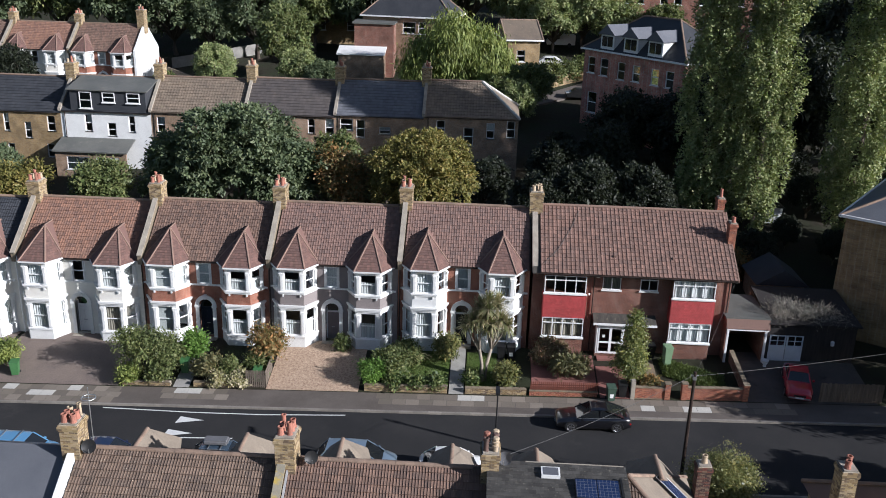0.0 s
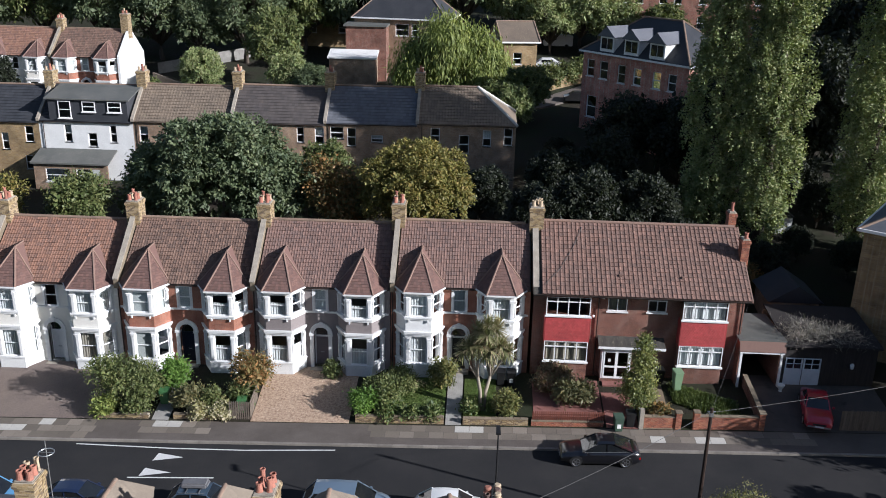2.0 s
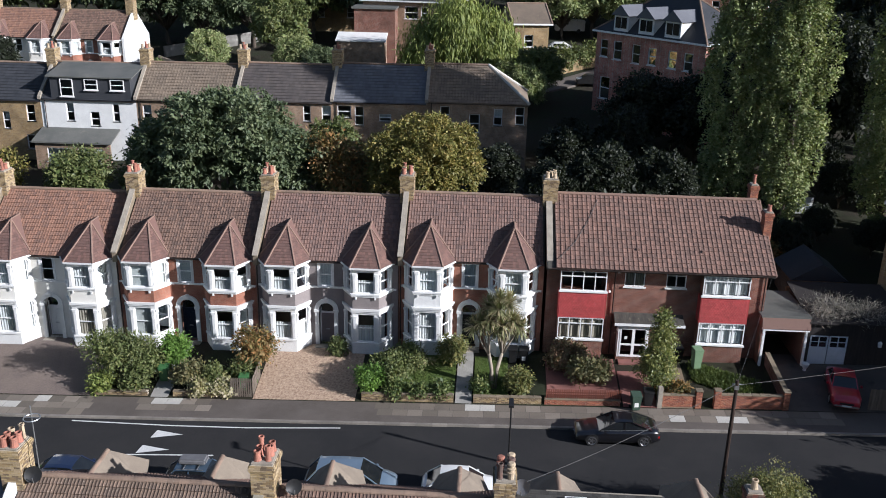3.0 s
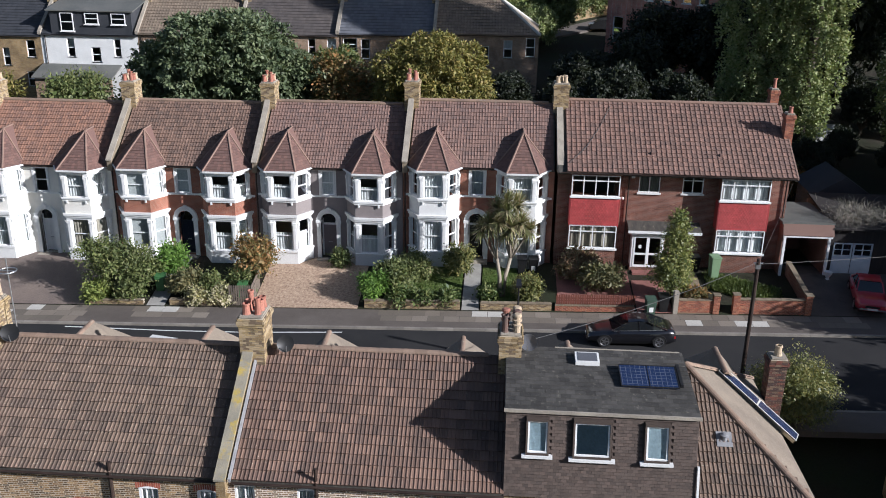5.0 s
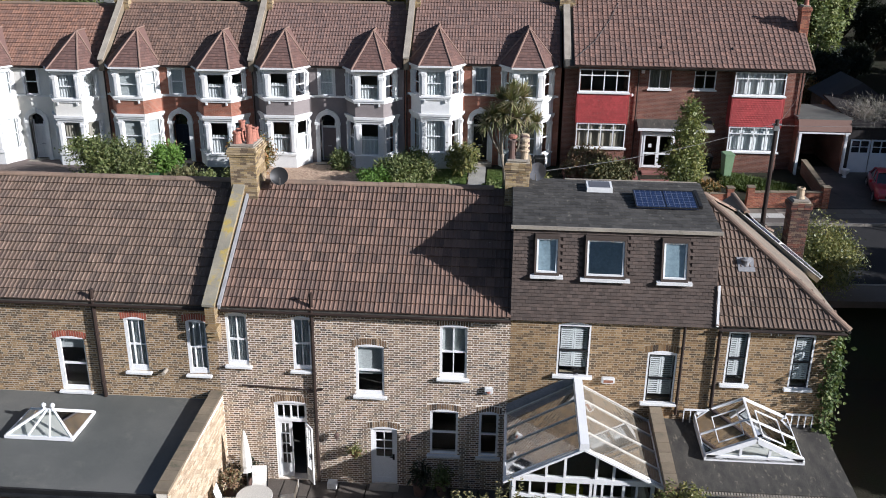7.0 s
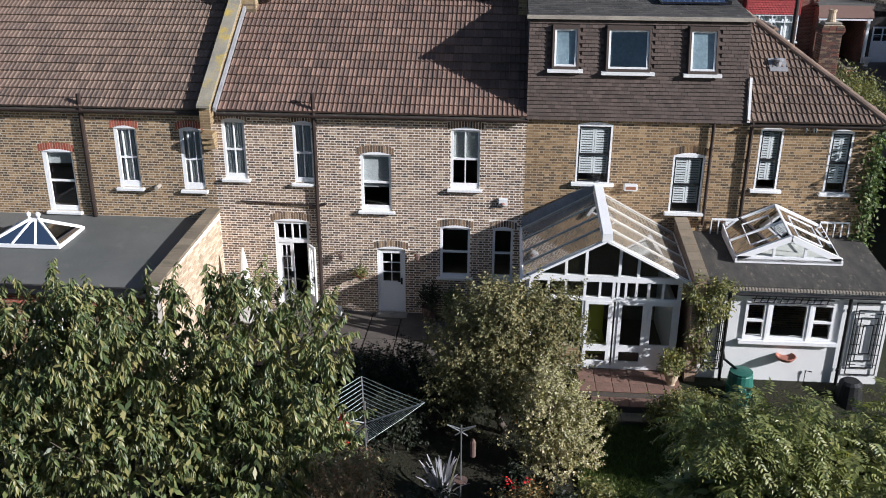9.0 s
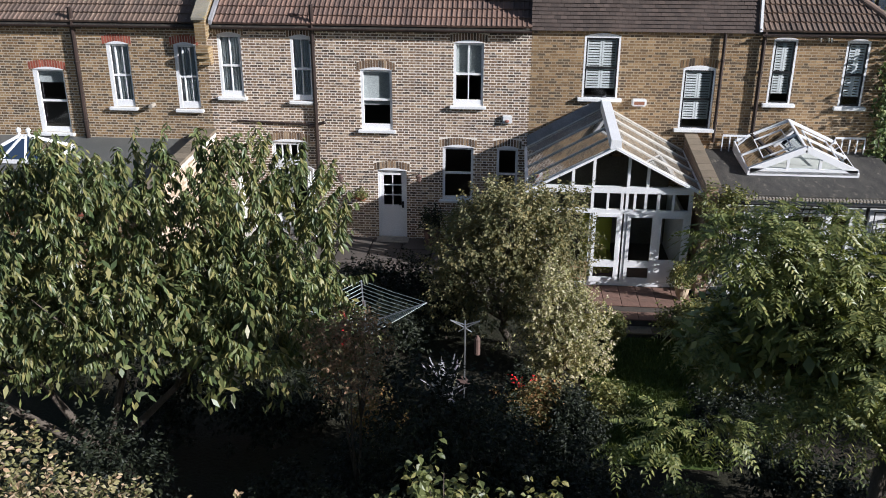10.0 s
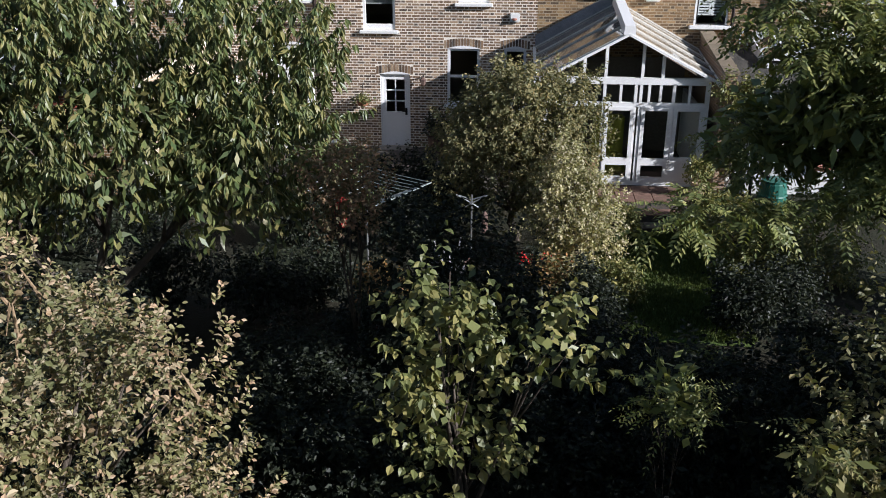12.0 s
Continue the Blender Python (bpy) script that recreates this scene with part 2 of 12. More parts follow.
M["plain_tile"] = surf("dark_plain_tile", (0.104, 0.073, 0.058), (0.078, 0.058, 0.048), 0.6, 50, 0.85, 0.3, 0.004, "island",
                       [(0.088, 0.066, 0.055), (0.078, 0.06, 0.05), (0.07, 0.055, 0.047)], ((0.14, 0.115, 0.095), 1.1, 0.62), (0.8, 1.2))
M["slate"] = surf("dark_slate", (0.035, 0.038, 0.044), (0.05, 0.052, 0.058), 0.5, 40, 0.65, 0.2, 0.004, "island")
M["slate_brown"] = surf("brown_grey_slate", (0.07, 0.062, 0.06), (0.095, 0.082, 0.075), 0.5, 40, 0.7, 0.2, 0.004, "island", None, ((0.14, 0.11, 0.09), 0.5, 0.6))
M["slate_grey"] = surf("grey_slate", (0.105, 0.11, 0.125), (0.13, 0.135, 0.15), 0.5, 40, 0.6, 0.2, 0.004, "island")
M["ridge"] = surf("ridge_tile", (0.26, 0.18, 0.13), (0.18, 0.13, 0.1), 1.0, 40, 0.9, 0.3, 0.004, "object", None, ((0.36, 0.33, 0.26), 4, 0.6))
M["ridge_orange"] = surf("orange_hip_tile", (0.25, 0.16, 0.122), (0.2, 0.135, 0.108), 1.0, 40, 0.9, 0.3, 0.004)
M["lead"] = surf("lead_flashing", (0.2, 0.2, 0.21), (0.3, 0.3, 0.3), 2, 40, 0.6, 0.15)
M["coping"] = surf("lichen_coping", (0.3, 0.27, 0.2), (0.2, 0.185, 0.15), 1.2, 35, 0.95, 0.5, 0.01, stain=((0.42, 0.3, 0.05), 1.7, 0.52))
M["stone"] = surf("old_stone", (0.36, 0.32, 0.26), (0.26, 0.23, 0.19), 1.4, 35, 0.95, 0.5, 0.01, stain=((0.16, 0.15, 0.11), 3, 0.6))
M["felt"] = surf("dark_roof_felt", (0.045, 0.042, 0.038), (0.08, 0.074, 0.062), 2.2, 50, 0.92, 0.7, 0.012, stain=((0.2, 0.18, 0.135), 5.0, 0.575), stretch=(1.6, 0.6, 1))
M["shingle"] = surf("mossy_felt_shingle", (0.07, 0.066, 0.06), (0.045, 0.043, 0.04), 1.2, 40, 0.95, 0.5, 0.01, "island", None, ((0.2, 0.185, 0.15), 7.0, 0.585), (0.7, 1.3))
M["felt_smooth"] = surf("smooth_grey_membrane", (0.1, 0.104, 0.096), (0.135, 0.135, 0.123), 0.5, 40, 0.65, 0.2, stain=((0.17, 0.165, 0.145), 0.9, 0.56))
M["terracotta"] = surf("terracotta", (0.36, 0.15, 0.105), (0.28, 0.125, 0.09), 3, 40, 0.85, 0.2, vary="object", stain=((0.12, 0.08, 0.06), 3, 0.6))
M["pot_buff"] = surf("buff_pot", (0.46, 0.36, 0.24), (0.38, 0.3, 0.21), 3, 40, 0.85, 0.2, stain=((0.1, 0.08, 0.06), 3, 0.6))
M["pot_dark"] = surf("sooty_pot", (0.1, 0.07, 0.06), (0.15, 0.09, 0.07), 3, 40, 0.8, 0.2)
M["curtain"] = surf("net_curtain", (0.78, 0.78, 0.77), (0.6, 0.6, 0.6), 3, 9, 0.95, 0.0, stretch=(4, 4, 0.1))
M["drape"] = surf("beige_curtain", (0.42, 0.37, 0.3), (0.3, 0.27, 0.22), 3, 9, 0.95, 0.0, stretch=(4, 4, 0.1))
M["blind"] = surf("roller_blind", (0.55, 0.56, 0.55), (0.5, 0.51, 0.5), 1, 30, 0.9, 0.0)
# dormer blinds with the sky's reflection put into their colour
M["dormer_sky_blind"] = surf("sky_reflection_blind", (0.36, 0.43, 0.48), (0.27, 0.33, 0.37), 1.5, 12, 0.9, 0.0)
# the rooms' dimness is put into this dark plaster colour
M["inside"] = surf("room_shade_plaster", (0.2, 0.18, 0.16), (0.16, 0.15, 0.13), 1, 20, 0.95, 0.0)
M["blue_door"] = surf("dark_blue_paint", (0.012, 0.018, 0.032), (0.016, 0.022, 0.04), 2, 60, 0.4, 0.0)
M["asphalt"] = surf("asphalt", (0.028, 0.028, 0.029), (0.038, 0.037, 0.037), 0.25, 55, 0.95, 0.5, 0.006, stain=((0.058, 0.056, 0.053), 0.16, 0.62), spec=0.1)
M["tarmac_pave"] = surf("footway_tarmac", (0.1, 0.085, 0.073), (0.135, 0.115, 0.1), 0.5, 40, 0.9, 0.4, 0.006)
M["slab"] = surf("paving_slab", (0.18, 0.152, 0.122), (0.225, 0.192, 0.156), 0.8, 40, 0.9, 0.3, 0.004, "object", [(0.18, 0.152, 0.122), (0.22, 0.188, 0.153), (0.145, 0.124, 0.1)])
M["slab_new"] = surf("new_pale_slab", (0.52, 0.5, 0.45), (0.46, 0.44, 0.4), 0.8, 40, 0.9, 0.2)
M["kerb"] = surf("granite_kerb", (0.27, 0.245, 0.21), (0.2, 0.18, 0.155), 1, 40, 0.85, 0.3, 0.004, "object")
M["line"] = surf("road_paint", (0.7, 0.7, 0.68), (0.6, 0.6, 0.58), 1, 30, 0.6, 0.1)
# soil colour lowered to near-black to deepen the garden's shade
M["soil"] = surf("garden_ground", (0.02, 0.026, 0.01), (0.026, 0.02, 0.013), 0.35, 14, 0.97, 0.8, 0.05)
M["lawn"] = surf("lawn", (0.07, 0.12, 0.022), (0.085, 0.115, 0.028), 0.9, 40, 0.95, 0.8, 0.03)
M["drive"] = surf("block_drive", (0.19, 0.15, 0.125), (0.15, 0.12, 0.105), 0.5, 12, 0.92, 0.5, 0.01)
M["gravel"] = surf("tan_gravel", (0.5, 0.37, 0.26), (0.27, 0.18, 0.125), 7.0, 16, 0.95, 1.0, 0.03, stain=((0.6, 0.5, 0.4), 11.0, 0.57))
M["red_paving"] = surf("red_paving", (0.26, 0.115, 0.095), (0.2, 0.09, 0.075), 1, 20, 0.9, 0.3)
M["patio"] = surf("patio_stone", (0.12, 0.1, 0.085), (0.085, 0.075, 0.062), 1, 25, 0.92, 0.3, 0.004, "object")
M["concrete"] = surf("concrete", (0.33, 0.32, 0.29), (0.25, 0.24, 0.22), 1, 30, 0.9, 0.3, stain=((0.12, 0.12, 0.1), 1.3, 0.62))
M["wood_dark"] = surf("weathered_fence_wood", (0.11, 0.09, 0.07), (0.17, 0.14, 0.11), 2, 40, 0.9, 0.3, stretch=(6, 6, 0.4), vary="object")
M["wood_red"] = surf("red_stained_wood", (0.17, 0.055, 0.035), (0.13, 0.045, 0.03), 2, 40, 0.75, 0.2, vary="object")
M["bark"] = surf("bark", (0.07, 0.055, 0.042), (0.11, 0.09, 0.07), 2, 22, 0.95, 0.8, 0.02, stretch=(3, 3, 0.7))
M["bark_pale"] = surf("pale_bark", (0.3, 0.26, 0.2), (0.2, 0.17, 0.13), 2, 22, 0.95, 0.6, 0.02, stretch=(3, 3, 0.7))
M["steel"] = surf("galvanised_steel", (0.45, 0.46, 0.46), (0.36, 0.37, 0.37), 3, 60, 0.4, 0.1, metal=0.8)
M["tyre"] = surf("tyre_rubber", (0.015, 0.015, 0.015), (0.022, 0.022, 0.022), 5, 60, 0.8, 0.1)
M["alloy"] = surf("alloy_rim", (0.35, 0.35, 0.36), (0.28, 0.28, 0.29), 5, 60, 0.35, 0.0, metal=0.9)
M["car_glass"] = surf("tinted_car_glass", (0.01, 0.012, 0.014), (0.014, 0.016, 0.018), 2, 60, 0.04, 0.0, spec=0.8)
M["solar"] = None
M["dull_bin"] = surf("dull_green_plastic", (0.045, 0.075, 0.055), (0.055, 0.09, 0.065), 2, 60, 0.5, 0.05)
M["green_bin"] = surf("green_bin_plastic", (0.05, 0.14, 0.05), (0.06, 0.16, 0.06), 2, 60, 0.5, 0.05)
M["sage_bin"] = surf("sage_bin_plastic", (0.17, 0.26, 0.15), (0.15, 0.23, 0.13), 2, 60, 0.5, 0.05)
M["butt_green"] = surf("green_barrel_plastic", (0.02, 0.1, 0.075), (0.025, 0.12, 0.09), 2, 60, 0.4, 0.05)
M["red_plastic"] = surf("red_fabric", (0.5, 0.02, 0.02), (0.4, 0.015, 0.015), 3, 60, 0.7, 0.1)
M["cloth"] = surf("white_canvas", (0.72, 0.7, 0.64), (0.6, 0.58, 0.53), 3, 40, 0.9, 0.2)

M["brick_flank"] = surf("pale_weathered_brick", (0.5, 0.4, 0.28), (0.4, 0.31, 0.21), 1.2, 60, 0.92, 0.35, 0.004, "island", [(0.52, 0.42, 0.3), (0.44, 0.34, 0.23), (0.36, 0.27, 0.18), (0.56, 0.46, 0.34)])
M["coping_plain"] = surf("worn_brick_coping", (0.24, 0.19, 0.13), (0.17, 0.14, 0.1), 1.5, 40, 0.95, 0.4, 0.006, "object", None, ((0.1, 0.1, 0.06), 3, 0.58))
M["bar_pale"] = surf("pale_glazing_bar", (0.6, 0.58, 0.52), (0.5, 0.48, 0.43), 2, 40, 0.6, 0.1)
M["reed"] = surf("pleated_blind", (0.15, 0.118, 0.088), (0.11, 0.09, 0.07), 2, 18, 0.95, 0.2, stretch=(1, 6, 1))
M["lime"] = surf("lime_fabric", (0.4, 0.42, 0.06), (0.34, 0.36, 0.05), 2, 40, 0.9, 0.1)
M["copperish"] = surf("dull_copper", (0.3, 0.13, 0.07), (0.22, 0.1, 0.06), 3, 40, 0.6, 0.1)
M["step_brick"] = surf("step_brick", (0.2, 0.115, 0.085), (0.12, 0.08, 0.06), 1.5, 22, 0.95, 0.4)
M["line_pale"] = surf("plastic_line", (0.4, 0.46, 0.42), (0.35, 0.4, 0.37), 3, 40, 0.5, 0.0)
M["spike"] = surf("dry_flower_spike", (0.2, 0.14, 0.08), (0.28, 0.2, 0.12), 4, 40, 0.95, 0.2)

# near-black: the deep shade on a garage is put into its colour
M["garage_shade"] = surf("garage_shade_boarding", (0.022, 0.02, 0.02), (0.035, 0.03, 0.028), 1.5, 30, 0.9, 0.4, stretch=(6, 6, 0.5))
# shade over the drive is put into this colour and its dark patches
M["drive_dark"] = surf("shade_darkened_concrete", (0.07, 0.062, 0.055), (0.1, 0.086, 0.075), 0.6, 25, 0.9, 0.4, stain=((0.03, 0.028, 0.027), 0.7, 0.55))
M["gravel_dull"] = surf("trodden_earth", (0.2, 0.15, 0.1), (0.15, 0.12, 0.08), 1.5, 14, 0.95, 0.7, 0.02)
M["door_blue"] = surf("faded_white_paint", (0.5, 0.54, 0.6), (0.44, 0.48, 0.54), 1.5, 40, 0.6, 0.1)
M["line_cable"] = surf("grey_cable", (0.1, 0.097, 0.095), (0.08, 0.08, 0.078), 3, 40, 0.6, 0.0)
M["lamp_glass"] = surf("headlamp_glass", (0.5, 0.5, 0.5), (0.42, 0.42, 0.43), 5, 40, 0.1, 0.0, spec=0.8)
M["lamp_red"] = surf("tail_lamp_glass", (0.4, 0.012, 0.01), (0.34, 0.01, 0.01), 5, 40, 0.15, 0.0, spec=0.6)
M["box_grey"] = surf("grey_roof_box", (0.13, 0.13, 0.135), (0.16, 0.16, 0.165), 2, 40, 0.4, 0.05)


def car_paint(name, c, metal=0.0):
    m, nt, b = base_mat(name, 0.28, metal, 0.5)
    b.inputs["Base Color"].default_value = (*c, 1)
    b.inputs["Coat Weight"].default_value = 1.0
    b.inputs["Coat Roughness"].default_value = 0.05
    return m


def solar_mat():
    m, nt, b = base_mat("solar_cells", 0.12, 0.0, 0.6)
    tc = add(nt, "TexCoord")
    t = nt.nodes.new("ShaderNodeTexBrick")
    t.offset = 0.0
    t.inputs["Scale"].default_value = 1.0
    t.inputs["Brick Width"].default_value, t.inputs["Row Height"].default_value = 0.16, 0.16
    t.inputs["Mortar Size"].default_value = 0.006
    t.inputs["Color1"].default_value, t.inputs["Color2"].default_value = (0.012, 0.022, 0.06, 1), (0.016, 0.028, 0.075, 1)
    t.inputs["Mortar"].default_value = (0.12, 0.13, 0.16, 1)
    nt.links.new(tc.outputs["Object"], t.inputs[0])
    nt.links.new(t.outputs[0], b.inputs["Base Color"])
    return m


M["solar"] = solar_mat()


# ---- building helpers ----
class Build:
    """A bmesh with shapes added one by one."""

    def __init__(self):
        self.bm = bmesh.new()

    def box(self, x0, x1, y0, y1, z0, z1):
        v = [self.bm.verts.new(p) for p in ((x0, y0, z0), (x1, y0, z0), (x1, y1, z0), (x0, y1, z0), (x0, y0, z1), (x1, y0, z1), (x1, y1, z1), (x0, y1, z1))]
        for f in ((3, 2, 1, 0), (4, 5, 6, 7), (0, 1, 5, 4), (1, 2, 6, 5), (2, 3, 7, 6), (3, 0, 4, 7)):
            self.bm.faces.new([v[i] for i in f])
        return self

    def face(self, *pts):
        self.bm.faces.new([self.bm.verts.new(p) for p in pts])
        return self

    def solid(self, pts, way):
        """A polygon pushed along a way into a closed body."""
        a = [self.bm.verts.new(p) for p in pts]
        b = [self.bm.verts.new(Vector(p) + Vector(way)) for p in pts]
        self.bm.faces.new(a[::-1])
        self.bm.faces.new(b)
        for i in range(len(a)):
            j = (i + 1) % len(a)
            self.bm.faces.new((a[i], a[j], b[j], b[i]))
        return self

    def bar(self, p, q, w, h=None, up=(0, 0, 1)):
        """A straight square bar from p to q."""
        p, q = Vector(p), Vector(q)
        d = (q - p).normalized()
        s = d.cross(Vector(up))
        s = s.normalized() if s.length > 1e-4 else Vector((1, 0, 0))
        u = s.cross(d).normalized()
        h = h or w
        self.solid([p + s * w / 2 + u * h / 2, p - s * w / 2 + u * h / 2, p - s * w / 2 - u * h / 2, p + s * w / 2 - u * h / 2], q - p)
        return self

    def tube(self, pts, radii, seg=8, caps=True):
        pts = [Vector(p) for p in pts]
        if isinstance(radii, (int, float)):
            radii = [radii] * len(pts)
        rings = []
        for i, p in enumerate(pts):
            d = (pts[min(i + 1, len(pts) - 1)] - pts[max(i - 1, 0)]).normalized()
            s = d.cross(Vector((0.02, 0.01, 1)))
            s = s.normalized() if s.length > 0.05 else Vector((1, 0, 0))
            u = d.cross(s)
            rings.append([self.bm.verts.new(p + radii[i] * (math.cos(a) * s + math.sin(a) * u)) for a in (2 * math.pi * k / seg for k in range(seg))])
        for a, b in zip(rings, rings[1:]):
            for k in range(seg):
                self.bm.faces.new((a[k], a[(k + 1) % seg], b[(k + 1) % seg], b[k]))
        if caps:
            self.bm.faces.new(rings[0][::-1])
            self.bm.faces.new(rings[-1])
        return self

    def turned(self, centre, profile, seg=14):
        """A body turned about an upright axis: profile of (radius, height)."""
        c = Vector(centre)
        rings = [[self.bm.verts.new(c + Vector((r * math.cos(2 * math.pi * k / seg), r * math.sin(2 * math.pi * k / seg), h))) for k in range(seg)] for r, h in profile]
        for a, b in zip(rings, rings[1:]):
            for k in range(seg):
                self.bm.faces.new((a[k], a[(k + 1) % seg], b[(k + 1) % seg], b[k]))
        self.bm.faces.new(rings[0][::-1])
        self.bm.faces.new(rings[-1])
        return self

    def bevel(self, width=0.02, seg=2):
        bmesh.ops.bevel(self.bm, geom=self.bm.edges[:], offset=width, segments=seg, affect="EDGES", clamp_overlap=True)
        return self

    def data(self, name, material, smooth=False):
        bmesh.ops.recalc_face_normals(self.bm, faces=self.bm.faces[:])
        me = bpy.data.meshes.new(name)
        self.bm.to_mesh(me)
        self.bm.free()
        if material:
            me.materials.append(material)
        if smooth:
            for p in me.polygons:
                p.use_smooth = True
        return me


def thing(name, at=(0, 0, 0), label="", category="", group="", kind=""):
    ob = new(name)
    ob.location = at
    ob.empty_display_size = 0.2
    return tagged(ob, label, category, group, kind)


def part(name, b, material, parent=None, label="", smooth=False, origin=None):
    """One mesh object, its shape given in world metres, under a thing or a part."""
    me = b.data(name, material, smooth) if isinstance(b, Build) else b
    ob = new(name, me)
    if parent:
        ob.parent = parent
        ob.matrix_parent_inverse = Matrix.Translation(-parent.location) if parent.type == "EMPTY" else Matrix()
    if label:
        ob["label"] = label
    return ob


def structure(name, b, material, label="", category="", smooth=False):
    return tagged(part(name, b, material, None, "", smooth), label, category, "", "structure")


def quick_mesh(name, verts, faces, material, smooth=False):
    """A mesh straight from arrays of corners and of faces with four corners each."""
    me = bpy.data.meshes.new(name)
    verts, faces = np.asarray(verts, np.float32), np.asarray(faces, np.int32)
    k = faces.shape[1]
    me.vertices.add(len(verts))
    me.vertices.foreach_set("co", verts.ravel())
    me.loops.add(faces.size)
    me.loops.foreach_set("vertex_index", faces.ravel())
    me.polygons.add(len(faces))
    me.polygons.foreach_set("loop_start", np.arange(0, faces.size, k, dtype=np.int32))
    me.polygons.foreach_set("loop_total", np.full(len(faces), k, np.int32))
    me.polygons.foreach_set("use_smooth", np.full(len(faces), bool(smooth)))
    me.update(calc_edges=True)
    me.validate()
    if material:
        me.materials.append(material)
    return me


def wall_panel(b, x0, x1, z0, z1, y0, y1, holes):
    """A wall from x0 to x1 between the planes y0 (outside) and y1, with openings (xa, xb, za, zb) that go through it."""
    xs = sorted({x0, x1, *[min(max(v, x0), x1) for h in holes for v in h[:2]]})
    zs = sorted({z0, z1, *[min(max(v, z0), z1) for h in holes for v in h[2:]]})

    def filled(i, j):
        if not (0 <= i < len(xs) - 1 and 0 <= j < len(zs) - 1):
            return False
        cx, cz = (xs[i] + xs[i + 1]) / 2, (zs[j] + zs[j + 1]) / 2
        return not any(h[0] < cx < h[1] and h[2] < cz < h[3] for h in holes)

    for i in range(len(xs) - 1):
        for j in range(len(zs) - 1):
            if not filled(i, j):
                continue
            a, c, d, e = xs[i], xs[i + 1], zs[j], zs[j + 1]
            b.face((a, y0, d), (c, y0, d), (c, y0, e), (a, y0, e))
            b.face((a, y1, d), (a, y1, e), (c, y1, e), (c, y1, d))
            if not filled(i - 1, j):
                b.face((a, y0, d), (a, y0, e), (a, y1, e), (a, y1, d))
            if not filled(i + 1, j):
                b.face((c, y0, d), (c, y1, d), (c, y1, e), (c, y0, e))
            if not filled(i, j - 1):
                b.face((a, y0, d), (a, y1, d), (c, y1, d), (c, y0, d))
            if not filled(i, j + 1):
                b.face((a, y0, e), (c, y0, e), (c, y1, e), (a, y1, e))
    return b


BOX_FACES = ((4, 5, 6, 7), (0, 1, 5, 4), (1, 2, 6, 5), (2, 3, 7, 6), (3, 0, 4, 7), (3, 2, 1, 0))


def boxes_mesh(name, rows, material):
    """Many small boxes (x0, x1, y0, y1, z0, z1) in one mesh."""
    r = np.asarray(rows, np.float32)
    pick = np.array([(0, 2, 4), (1, 2, 4), (1, 3, 4), (0, 3, 4), (0, 2, 5), (1, 2, 5), (1, 3, 5), (0, 3, 5)])
    v = r[:, pick].reshape(-1, 3)
    f = (np.arange(len(r))[:, None, None] * 8 + np.array(BOX_FACES)[None]).reshape(-1, 4)
    return quick_mesh(name, v, f, material)


def brick_rows(x0, x1, z0, z1, holes, shift=0.0, joint=0.022):
    """Flemish bond, stretcher and header in turn: (xa, xb, za, zb) of each brick, cut at the openings."""
    out, z, row = [], z0, 0
    while z < z1 - 0.02:
        zt = min(z + 0.053, z1)
        x = x0 - (0.171 if row % 2 else 0.0) - shift
        k = 0
        while x < x1:
            k += 1
            w = 0.206 if k % 2 else 0.092
            a, c = max(x, x0), min(x + w, x1)
            x += w + joint
            if c - a < 0.03:
                continue
            spans = [(a, c)]
            for h in holes:
                if h[2] < (z + zt) / 2 < h[3]:
                    cut = []
                    for p, q in spans:
                        if h[1] <= p or h[0] >= q:
                            cut.append((p, q))
                        else:
                            if h[0] - p > 0.03:
                                cut.append((p, h[0]))
                            if q - h[1] > 0.03:
                                cut.append((h[1], q))
                    spans = cut
            out += [(p, q, z, zt) for p, q in spans]
        z += 0.075
        row += 1
    return out


# ---- ground, road and pavement ----
def road_z(x):
    return 1.57 + 0.028 * max(-60, min(60, x))


def house_z(x):
    return 2.55 + 0.018 * max(-60, min(60, x))


def land(x, y):
    """The height of the land: a lower garden, the terrace's level, the street, and a slope that climbs behind."""
    if y < -4.2:
        return -0.42
    if y < -3.6:
        return -0.42 + (y + 4.2) / 0.6 * 0.42
    if y < 8.5:
        return 0.0
    if y < 13.0:
        return (road_z(x) - 0.2) * (y - 8.5) / 4.5
    if y < 23.5:
        return road_z(x) - 0.25
    if y < 28.5:
        return road_z(x) + 0.1 + (house_z(x) - road_z(x) - 0.1) * (y - 23.5) / 5.0
    if y < 34:
        return house_z(x) - 0.05
    fade = max(0.0, 1 - (y - 34) / 80)
    return 2.5 + 0.018 * x * fade + (min(y, 280) - 34) * 0.115


xs = [-900, -500, -300, -200, -150, *range(-120, 121, 4), 150, 200, 300, 500, 900]
ys = [-600, -300, -150, -100, -60, -40, *range(-32, -4, 4), -4.2, -3.6, -2, 0, 4, 8.5, 10.5, 12.9, 13.1, 15, 18, 21, 23.4, 23.6, 25, 27, 28.5, 31, 34,
      *range(38, 130, 5), 150, 190, 230, 280, 400, 700, 1400]
gv = [(x, y, land(x, y) + (0.35 * noise.noise((x * 0.13, y * 0.13, 0)) if 36 < y < 900 else 0)) for y in ys for x in xs]
gf = [(j * len(xs) + i, j * len(xs) + i + 1, (j + 1) * len(xs) + i + 1, (j + 1) * len(xs) + i) for j in range(len(ys) - 1) for i in range(len(xs) - 1)]
structure("ground", quick_mesh("ground", gv, gf, M["soil"]), None, "garden soil and rough grass climbing a hillside, darkened for shade", "ground")


